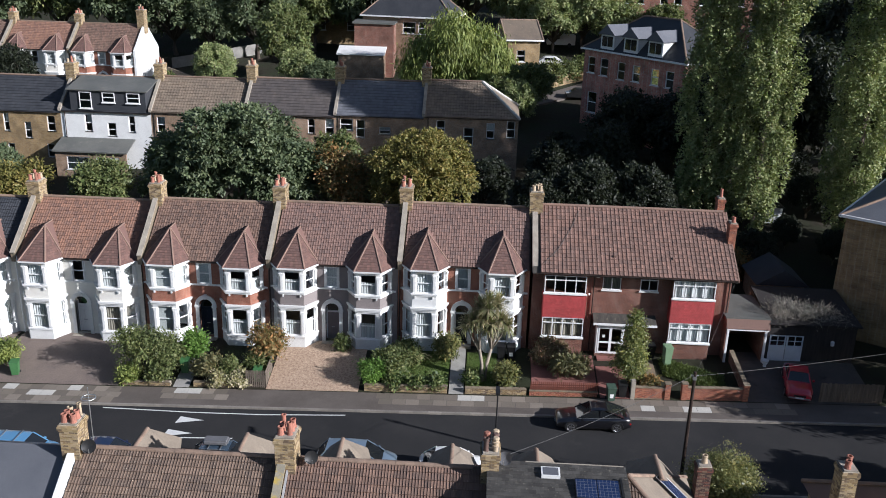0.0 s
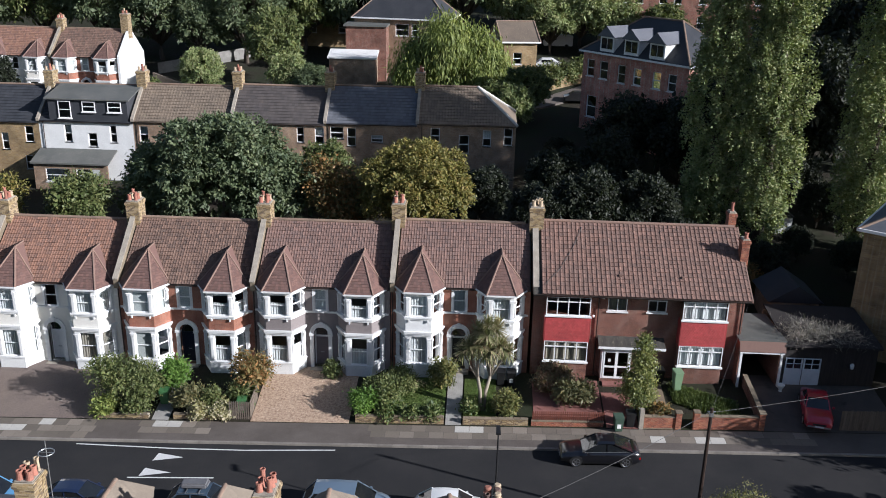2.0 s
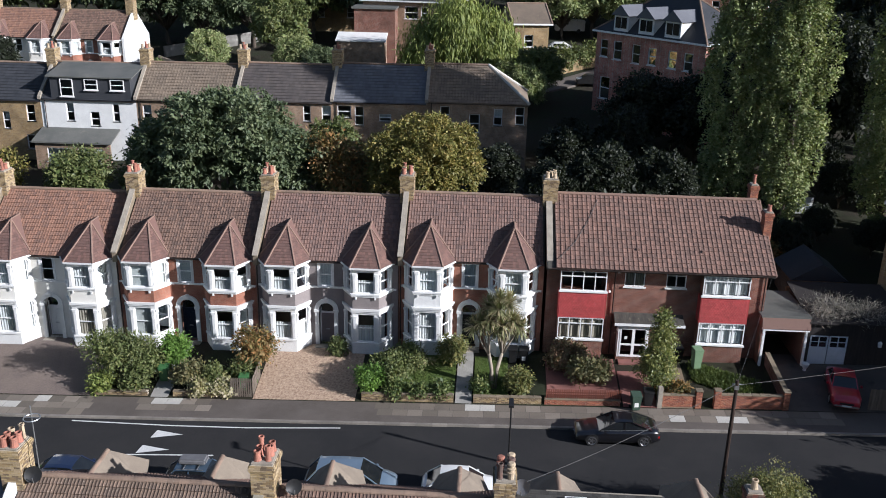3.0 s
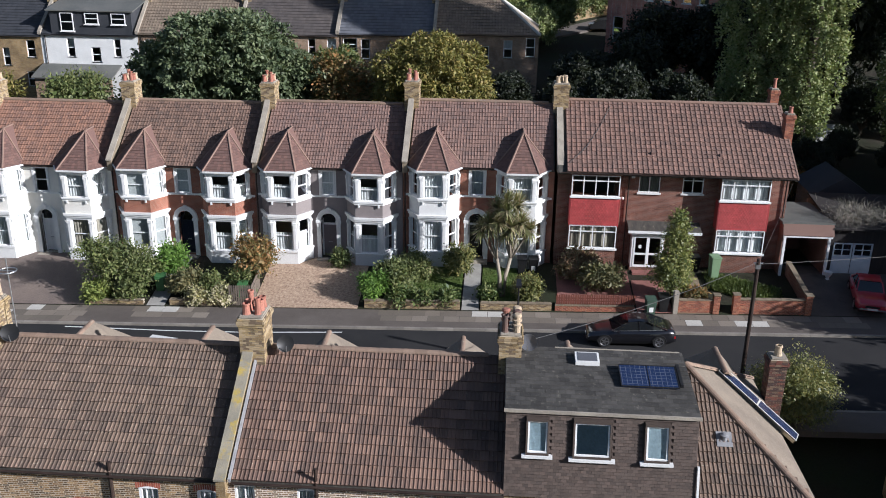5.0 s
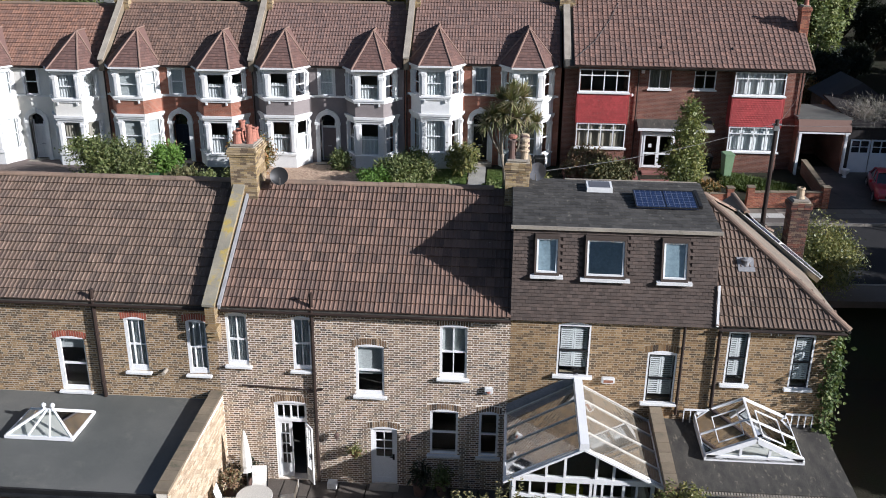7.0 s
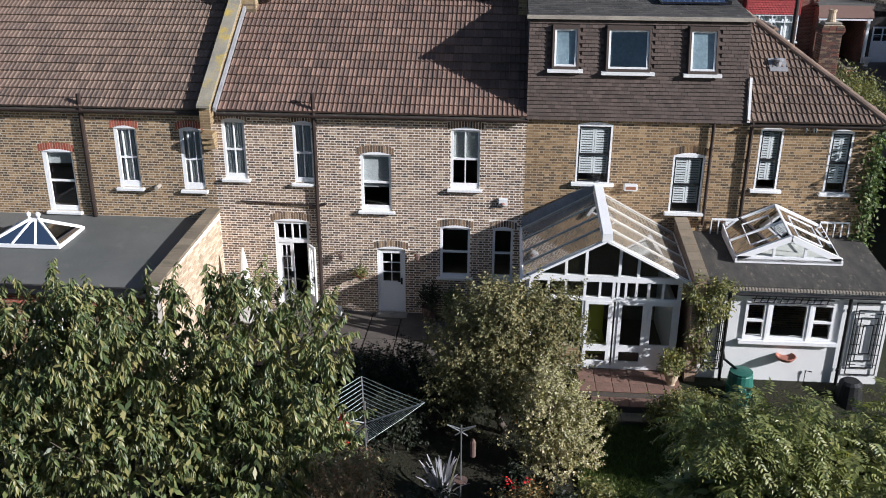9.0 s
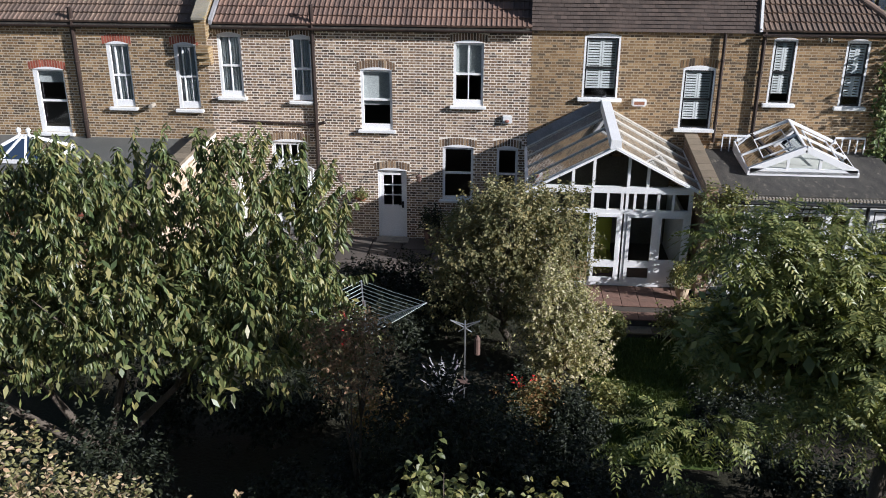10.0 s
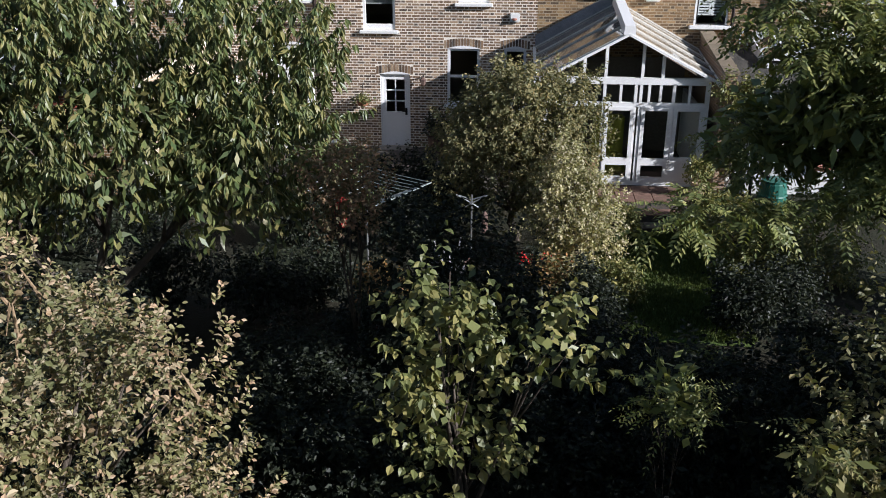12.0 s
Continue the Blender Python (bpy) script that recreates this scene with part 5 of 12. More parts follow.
    for p, q in ((e[0], e[1]), (e[1], e[2]), (e[2], e[3])):
        p, q, ap = Vector(p), Vector(q), Vector(apex)
        nrm = (q - p).cross(ap - p).normalized()
        for j in range(15):
            t0, t1 = j / 15, (j + 1) / 15
            l0, r0, l1, r1 = p.lerp(ap, t0), q.lerp(ap, t0), p.lerp(ap, t1), q.lerp(ap, t1)
            nt = max(1, round((r0 - l0).length / 0.2))
            for i in range(nt):
                k = len(courses_v)
                u0, u1 = (i + 0.03) / nt, (i + 0.97) / nt
                courses_v += [l0.lerp(r0, u0) + nrm * 0.035, l0.lerp(r0, u1) + nrm * 0.035, l1.lerp(r1, u1) + nrm * 0.008, l1.lerp(r1, u0) + nrm * 0.008, l0.lerp(r0, u0), l0.lerp(r0, u1)]
                courses_f += [(k, k + 1, k + 2, k + 3), (k + 4, k + 5, k + 1, k)]
    tagged(part("plain_tiles", quick_mesh("plain_tiles", [tuple(v) for v in courses_v], courses_f, M[bay_tile]), None, rf), kind="stuff")
    hips = Build()
    for p, q in ((e[0], apex), (e[1], apex), (e[2], apex), (e[3], apex), (apex, back)):
        hips.tube([Vector(p) + Vector((0, 0, 0.03)), Vector(q) + Vector((0, 0, 0.03))], 0.062, 6)
    part("hip_tiles", hips, M["ridge_orange"], rf)
    part("gutter", Build().bar(e[0], e[1], 0.09, 0.1).bar(e[1], e[2], 0.09, 0.1).bar(e[2], e[3], 0.09, 0.1), trim, rf)


def arch_door(house, cx, zb, trim, door_mat, open_dark=False):
    """A recessed front door under a round arch with a moulded surround."""
    y, z_spring, r = 29.6, zb + 2.62, 0.5
    n = 14
    sur = Build()
    for i in range(n):
        a0, a1 = math.pi * i / n, math.pi * (i + 1) / n
        pts = [(cx - rr * math.cos(a), y - 0.12, z_spring + rr * math.sin(a)) for rr, a in ((r, a0), (r + 0.28, a0), (r + 0.28, a1), (r, a1))]
        sur.solid(pts, (0, 0.3, 0))
    for s in (-1, 1):
        a, c = sorted((cx + s * r, cx + s * (r + 0.26)))
        sur.box(a, c, y - 0.1, y + 0.2, zb + 0.05, z_spring)
        sur.box(a - 0.05, c + 0.05, y - 0.16, y + 0.2, z_spring - 0.16, z_spring)
    sur.box(cx - 0.1, cx + 0.1, y - 0.18, y, z_spring + r, z_spring + r + 0.34)
    s = part("door_surround", sur, M[trim], house, "white moulded arch round the front door")
    d = Build().box(cx - 0.42, cx + 0.42, y + 0.42, y + 0.47, zb + 0.12, zb + 2.2)
    for zz in ((zb + 0.3, zb + 0.95), (zb + 1.1, zb + 2.05)):
        for xx in ((cx - 0.34, cx - 0.05), (cx + 0.05, cx + 0.34)):
            d.box(*xx, y + 0.4, y + 0.43, *zz)
    dr = part("door", d, M[door_mat], house, "panelled front door")
    part("door_frame", Build().box(cx - 0.5, cx - 0.42, y + 0.38, y + 0.5, zb + 0.1, z_spring).box(cx + 0.42, cx + 0.5, y + 0.38, y + 0.5, zb + 0.1, z_spring).box(cx - 0.5, cx + 0.5, y + 0.38, y + 0.5, zb + 2.2, zb + 2.32), M["white_frame"] if not open_dark else M[door_mat], dr)
    part("letter_plate", Build().box(cx - 0.12, cx + 0.12, y + 0.385, y + 0.4, zb + 1.0, zb + 1.07), M["steel"], dr)
    fan = Build()
    fan.solid([(cx - 0.5, y + 0.44, zb + 2.32), (cx + 0.5, y + 0.44, zb + 2.32)] + [(cx + r * math.cos(math.pi * i / 10), y + 0.44, z_spring + r * math.sin(math.pi * i / 10)) for i in range(11)], (0, 0.01, 0))
    part("fanlight", fan, M["car_glass"], dr)
    part("step", Build().box(cx - 0.75, cx + 0.75, y - 0.55, y + 0.4, zb - 0.35, zb + 0.1).bevel(0.02, 1), M["stone"], house)


def bay_house(x0, zb, wall, band, trim, roof, bay_tile, door, covers, label, mid_cover="curtain", side_colour=None, base=None):
    x1 = x0 + 9.35
    ze = zb + 6.05
    h = thing("bay_fronted_house", (x0 + 4.65, 32, zb), label, "house", "far terrace")
    cx1, cx2, cd = x0 + 1.95, x0 + 7.38, x0 + 4.62
    holes = [(cd - 0.5, cd + 0.5, zb + 0.1, zb + 2.62), (cd - 0.42, cd + 0.42, zb + 2.62, zb + 2.98), (cd - 0.2, cd + 0.2, zb + 2.98, zb + 3.1), (cd - 0.42, cd + 0.42, zb + 4.28, zb + 5.88)]
    for c in (cx1, cx2):
        holes += [(c - 1.2, c + 1.2, zb + 0.9, zb + 2.9), (c - 1.2, c + 1.2, zb + 4.3, zb + 5.85)]
    part("front_wall", wall_panel(Build(), x0, x1, zb - 0.6, ze, 29.6, 29.88, holes), M[wall], h)
    if side_colour:
        for a, c in ((x0 + 0.02, x0 + 0.34), (x1 - 0.34, x1 - 0.02)):
            part("wall_edge", Build().box(a, c, 29.59, 29.61, zb - 0.4, ze), M[side_colour], h)
    for a, c in ((x0 + 0.1, x0 + 0.35), (cx1 + 1.6, cx2 - 1.6), (x1 - 0.35, x1 - 0.1)):
        part("string_course", Build().box(a, c, 29.52, 29.6, zb + 4.16, zb + 4.28), M[trim], h)
    part("rear_wall", wall_panel(Build(), x0, x1, zb - 0.6, ze, 37.6, 37.9, []), M["far_brick_yellow"], h)
    for x in (x0, x1 - 0.2):
        part("party_wall", Build().solid([(x, 29.88, zb - 0.5), (x, 37.6, zb - 0.5), (x, 37.6, ze), (x, 33.75, ze + 3.0), (x, 29.88, ze + 0.1)], (0.2, 0, 0)), M["far_brick_yellow"], h)
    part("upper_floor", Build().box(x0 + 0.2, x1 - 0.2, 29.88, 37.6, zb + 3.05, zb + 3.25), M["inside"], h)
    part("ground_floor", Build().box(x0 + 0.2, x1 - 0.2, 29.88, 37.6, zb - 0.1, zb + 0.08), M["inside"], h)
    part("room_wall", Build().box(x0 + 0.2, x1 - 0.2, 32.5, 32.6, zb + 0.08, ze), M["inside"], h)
    canted_bay(h, cx1, zb, {"trim": trim, "band": band}, covers[0], bay_tile)
    canted_bay(h, cx2, zb, {"trim": trim, "band": band}, covers[1], bay_tile)
    sash_window(h, cd - 0.42, cd + 0.42, zb + 4.28, zb + 5.88, 29.6, cover=mid_cover, bars=(0, 0), depth=0.04, label="white sash window over the door")
    part("window_surround", Build().box(cd - 0.55, cd - 0.42, 29.56, 29.62, zb + 4.28, zb + 5.95).box(cd + 0.42, cd + 0.55, 29.56, 29.62, zb + 4.28, zb + 5.95).box(cd - 0.55, cd + 0.55, 29.54, 29.62, zb + 5.88, zb + 6.0), M[trim], h)
    arch_door(h, cd, zb, trim, door, door == "blue_door")
    eave, ridge = (29.42, ze + 0.02), (33.75, ze + 3.3)
    part("roof_deck", Build().solid([(x0, eave[0] + 0.05, eave[1] - 0.02), (x0, ridge[0], ridge[1] - 0.02), (x0, 38.1, ze), (x0, 38.1, ze - 0.1), (x0, ridge[0], ridge[1] - 0.15), (x0, eave[0] + 0.05, eave[1] - 0.1)], (9.35, 0, 0)), M["felt"], h)
    wave_slope(h, x0 + 0.38, x1 - 0.1, eave, ridge, M[roof])
    wave_slope(h, x0 + 0.2, x1 - 0.1, (38.1, ze), ridge, M["tile_brown_far"], gauge=0.6, pitch=0.6)
    part("ridge_tiles", Build().tube([(x0 + 0.3, ridge[0], ridge[1] + 0.03), (x1 - 0.4, ridge[0], ridge[1] + 0.03)], 0.12, 8), M["ridge"], h)
    gutter(h, cx1 + 1.7, cx2 - 1.7, 29.36, ze - 0.02)
    downpipe(h, x0 + 0.12, 29.5, zb, ze, "white_frame" if wall == "cream" else "pipe")
    # parapet on the left party wall, in its own pale stone
    par = part("party_parapet", Build().solid([(x0 - 0.02, 29.2, ze - 0.35), (x0 - 0.02, 29.2, ze + 0.36), (x0 - 0.02, 33.4, ze + 3.62), (x0 - 0.02, 33.4, ze + 2.8), (x0 - 0.02, 29.6, ze - 0.3)], (0.3, 0, 0)), M["coping_plain"], h, "weathered parapet between two roofs")
    part("coping", Build().solid([(x0 - 0.05, 29.12, ze + 0.32), (x0 - 0.05, 33.4, ze + 3.62), (x0 - 0.05, 33.4, ze + 3.7), (x0 - 0.05, 29.12, ze + 0.4)], (0.36, 0, 0)), M["stone"], par)
    zc = ze + 4.55
    chimney(h, x0 + 0.15, 33.75, 0.9, 1.2, ze + 2.6, zc, [(-0.22, -0.35, "short", "terracotta"), (0.22, -0.35, "tall", "terracotta"), (-0.22, 0.0, "short", "pot_buff"), (0.22, 0.05, "short", "terracotta"), (-0.22, 0.36, "tall", "terracotta"), (0.22, 0.36, "short", "pot_buff")],
            label="tall stock-brick chimney between two houses")
    return h


NET, DRP, BL = ("curtain", 1.0), ("drape", 1.0), ("blind", 1.0)
HALF = ("curtain", 0.58)
bay_house(-39.6, 1.85, "cream", "cream", "white", "slate", "bay_tile", "white", ([NET, NET], [NET, NET]), "white-rendered bay-fronted terraced house with slate roof")
bay_house(-30.25, 1.98, "cream", "cream", "white", "tile_orange", "bay_tile", "white", ([NET, NET], [DRP, NET]), "cream-rendered bay-fronted terraced house with orange-tiled roof", mid_cover=None)
bay_house(-20.95, 2.2, "far_brick_orange", "far_brick_orange", "white", "tile_brown_far", "bay_tile", "blue_door", ([BL, BL], [HALF, HALF]), "red-brick bay-fronted terraced house with white trim", mid_cover="blind")
bay_house(-11.65, 2.36, "render_grey", "render_grey", "white", "tile_red", "bay_tile", "render_grey", ([HALF, HALF], [HALF, HALF]), "mauve-grey rendered bay-fronted terraced house with white trim")
bay_house(-2.25, 2.68, "far_brick_orange", "white", "white", "tile_red", "bay_tile", "black", ([NET, NET], [DRP, NET]), "red-brick bay-fronted terraced house with all-white bays", side_colour=None)


# ---- the 1930s pair ----
def casement(parent, x0, x1, z0, z1, y, lights, top=0.3, cover=None, label=""):
    """White casements: lights side by side, each with a small top light."""
    t = 0.06
    b = Build().box(x0, x1, y, y + 0.08, z0, z0 + t).box(x0, x1, y, y + 0.08, z1 - t, z1)
    for i in range(lights + 1):
        xc = x0 + (x1 - x0) * i / lights
        xc = min(max(xc, x0 + t / 2), x1 - t / 2)
        b.box(xc - t / 2, xc + t / 2, y - 0.01, y + 0.08, z0 + t, z1 - t)
    zt = z1 - (z1 - z0) * top
    if top:
        b.box(x0 + t, x1 - t, y - 0.012, y + 0.078, zt - 0.025, zt + 0.025)
    w = part("window", b, M["white_frame"], parent, label)
    part("pane", Build().face((x0 + t, y + 0.04, z0 + t), (x1 - t, y + 0.04, z0 + t), (x1 - t, y + 0.04, z1 - t), (x0 + t, y + 0.04, z1 - t)), M["glass"], w).visible_shadow = False
    part("sill", Build().box(x0 - 0.08, x1 + 0.08, y - 0.12, y + 0.06, z0 - 0.09, z0 - 0.002), M["white"], w)
    if cover:
        g = Build()
        for i in range(24):
            a, c = x0 + t + (x1 - x0 - 2 * t) * i / 24, x0 + t + (x1 - x0 - 2 * t) * (i + 1) / 24
            p, q = (0.14, 0.18) if i % 2 else (0.18, 0.14)
            g.face((a, y + p, z0 + t), (c, y + q, z0 + t), (c, y + q, z1 - t), (a, y + p, z1 - t))
        part("curtain", g, M[cover], w)
    return w


h3 = thing("semi_detached_houses", (14.2, 32, 2.9), "pair of dark red brick 1930s houses with a pantiled roof", "house")
Z3, E3 = 2.85, 8.98
bays3 = ((8.1, 11.0), (17.0, 19.9))
mid3 = ((12.22, 13.5, 7.55, 8.72), (14.85, 16.1, 7.57, 8.72))
holes = [(m[0], m[1], m[2], m[3]) for m in mid3] + [(12.0, 13.95, 2.95, 5.1)]
for a, c in bays3:
    holes += [(a + 0.2, c - 0.2, 4.0, 5.6), (a + 0.2, c - 0.2, 7.4, 8.75)]
part("front_wall", wall_panel(Build(), 7.3, 21.15, Z3 - 0.6, E3, 29.4, 29.7, holes), M["far_brick_red"], h3)
part("rear_wall", wall_panel(Build(), 7.3, 21.15, Z3 - 0.6, E3, 37.8, 38.1, []), M["far_brick_red"], h3)
for x in (7.32, 20.9):
    part("gable_wall", Build().solid([(x, 29.7, Z3 - 0.6), (x, 37.8, Z3 - 0.6), (x, 37.8, E3), (x, 33.9, 12.0), (x, 29.7, E3 + 0.4)], (0.25, 0, 0)), M["far_brick_red"], h3)
part("upper_floor", Build().box(7.6, 20.9, 29.7, 37.8, 5.85, 6.0), M["inside"], h3)
part("ground_floor", Build().box(7.6, 20.9, 29.7, 37.8, Z3 - 0.1, Z3 + 0.1), M["inside"], h3)
part("room_wall", Build().box(7.6, 20.9, 32.5, 32.6, Z3 + 0.1, E3), M["inside"], h3)
for (a, c), up_cover, lo_cover in zip(bays3, (None, "curtain"), ("drape", "curtain")):
    y = 28.6
    bay = part("bay", Build().box(a, c, y, 29.4, Z3 - 0.4, 4.02).box(a, a + 0.1, y + 0.1, 29.4, 4.02, 5.6).box(c - 0.1, c, y + 0.1, 29.4, 4.02, 5.6).box(a, c, y + 0.02, 29.4, 5.6, 7.36).box(a, a + 0.1, y + 0.1, 29.4, 7.36, 8.8).box(c - 0.1, c, y + 0.1, 29.4, 7.36, 8.8), M["far_brick_red"], h3, "square bay")
    casement(bay, a, c, 4.12, 5.58, y, 4, 0.27, lo_cover, "four-light white casement window")
    casement(bay, a, c, 7.44, 8.76, y, 4, 0.27, up_cover, "four-light white casement window")
    for x in (a - 0.06, c):
        part("bay_cheek", Build().box(x, x + 0.06, y - 0.02, 29.4, 5.55, 7.3), M["hung_red"], bay)
    part("bay_cap", Build().box(a - 0.1, c + 0.1, y - 0.15, 29.4, 8.8, 8.93), M["felt"] if a > 12 else M["far_brick_red"], bay)
    v, f = [], []
    j, z = 0, 5.6
    while z < 7.24:
        x = a - (0.085 if j % 2 else 0)
        while x < c:
            p, q = max(x, a) + 0.004, min(x + 0.17, c) - 0.004
            x += 0.17
            if q - p < 0.03:
                continue
            k = len(v)
            m = (p + q) / 2
            v += [(p, y - 0.045, z + 0.03), (m, y - 0.05, z), (q, y - 0.045, z + 0.03), (q, y + 0.01, z + 0.16), (m, y + 0.01, z + 0.16), (p, y + 0.01, z + 0.16), (p, y, z + 0.03), (m, y, z), (q, y, z + 0.03)]
            f += [(k, k + 1, k + 4, k + 5), (k + 1, k + 2, k + 3, k + 4), (k + 6, k + 7, k + 1, k), (k + 7, k + 8, k + 2, k + 1)]
        z += 0.128
        j += 1
    tagged(part("hung_tiles", quick_mesh("hung_tiles", v, f, M["hung_red"]), None, bay, "bright red scalloped hung tiles"), kind="stuff")
for m, cov in zip(mid3, ("drape", None)):
    casement(h3, *m, 29.42, 2, 0.0 if cov else 0.3, cov, "two-light white casement window")
# porch
pw = part("porch", Build(). box(12.0, 12.12, 28.62, 29.4, 2.95, 5.12).box(12.0, 13.95, 28.6, 28.7, 5.0, 5.14).box(13.83, 13.95, 28.62, 29.4, 2.95, 5.12), M["white_frame"], h3, "white glazed porch")
b = Build()
for a, c in ((12.12, 12.98), (12.98, 13.83)):
    b.box(a, a + 0.09, 28.6, 28.68, 2.98, 5.0).box(c - 0.09, c, 28.6, 28.68, 2.98, 5.0).box(a + 0.09, c - 0.09, 28.6, 28.68, 2.98, 3.12).box(a + 0.09, c - 0.09, 28.6, 28.68, 4.9, 5.0).box(a + 0.09, c - 0.09, 28.6, 28.68, 3.78, 3.9)
pd = part("porch_door", b, M["white_frame"], pw, "white double-glazed porch doors")
part("pane", Build().face((12.15, 28.64, 3.0), (13.8, 28.64, 3.0), (13.8, 28.64, 4.98), (12.15, 28.64, 4.98)), M["glass"], pd)
part("notice", Build().box(12.42, 12.6, 28.625, 28.63, 4.2, 4.42), M["white"], pd)
part("door", Build().box(12.3, 13.2, 29.5, 29.56, 2.98, 5.0), M["wood_red"], pw)
part("canopy", Build().solid([(11.7, 28.35, 5.3), (16.1, 28.35, 5.3), (16.1, 29.4, 5.62), (11.7, 29.4, 5.62)], (0, 0, 0.12)), M["felt"], h3, "lean-to canopy over both front doors")
part("fascia", Build().box(11.68, 16.12, 28.31, 28.35, 5.26, 5.42), M["white_frame"], h3)
part("porch_wall", Build().box(11.95, 14.0, 28.62, 29.4, Z3 - 0.6, 2.95), M["far_brick_red"], pw)
part("second_door", Build().box(14.6, 15.5, 29.36, 29.41, 2.95, 5.0), M["wood_dark"], h3)
part("porch_step", Build().box(12.1, 13.8, 28.0, 28.62, 2.4, 2.78).box(12.1, 13.8, 27.45, 28.02, 2.3, 2.58).box(12.1, 13.8, 26.9, 27.47, 2.15, 2.38), M["red_paving"], h3, "red tiled porch steps")
part("roof_deck", Build().solid([(7.25, 28.5, E3 - 0.06), (7.25, 33.9, 12.22), (7.25, 39.2, E3 - 0.06), (7.25, 39.2, E3 - 0.18), (7.25, 33.9, 12.05), (7.25, 28.5, E3 - 0.18)], (14.05, 0, 0)), M["felt"], h3)
wave_slope(h3, 7.75, 21.3, (28.42, E3), (33.9, 12.25), M["tile_1930"], pitch=0.3, gauge=0.36, amp=0.03)
wave_slope(h3, 7.75, 21.3, (39.2, E3), (33.9, 12.25), M["tile_1930"], pitch=0.6, gauge=0.6)
part("ridge_tiles", Build().tube([(7.7, 33.9, 12.29), (21.1, 33.9, 12.29)], 0.12, 8), M["ridge_orange"], h3)
gutter(h3, 7.4, 21.3, 28.36, E3 - 0.03)
part("verge", Build().solid([(21.28, 28.4, E3 - 0.1), (21.28, 33.9, 12.14), (21.28, 33.9, 12.3), (21.28, 28.4, E3 + 0.06)], (0.08, 0, 0)), M["ridge_orange"], h3)
downpipe(h3, 21.0, 29.3, Z3, E3)
downpipe(h3, 11.6, 29.3, Z3, E3 - 0.1)
chimney(h3, 21.25, 31.6, 0.5, 0.75, 9.2, 12.2, [(0, -0.15, "short", "terracotta")], "brick_garden", label="narrow red-brick chimney on the gable")
chimney(h3, 20.95, 34.4, 0.5, 0.7, 10.8, 13.2, [(0, 0, "tall", "terracotta")], "brick_garden", label="narrow red-brick chimney on the gable")
chimney(h3, 7.45, 33.75, 0.95, 1.2, 10.6, 13.35, [(-0.24, -0.3, "short", "pot_buff"), (0.0, 0, "short", "pot_buff"), (0.24, -0.3, "short", "pot_buff"), (0.24, 0.3, "short", "pot_buff")], label="pale stock-brick chimney with buff pots")
part("party_parapet", Build().solid([(7.2, 29.0, 8.7), (7.2, 29.0, 9.25), (7.2, 33.4, 12.1), (7.2, 33.4, 11.4), (7.2, 29.4, 8.75)], (0.4, 0, 0)), M["stone"], h3, "weathered parapet between two roofs")
for x in (12.95, 17.05):
    part("roof_vent", Build().box(x - 0.09, x + 0.09, 29.75, 30.0, 9.78, 9.98), M["tile_1930"], h3)
part("alarm_box", Build().box(11.75, 11.95, 29.3, 29.4, 8.45, 8.75).bevel(0.02, 1), M["white"], h3, "white alarm box")
part("wall_lamp", Build().turned((11.3, 29.33, 7.15), [(0.03, -0.08), (0.09, -0.03), (0.09, 0.06), (0.03, 0.1)], 10), M["white"], h3)


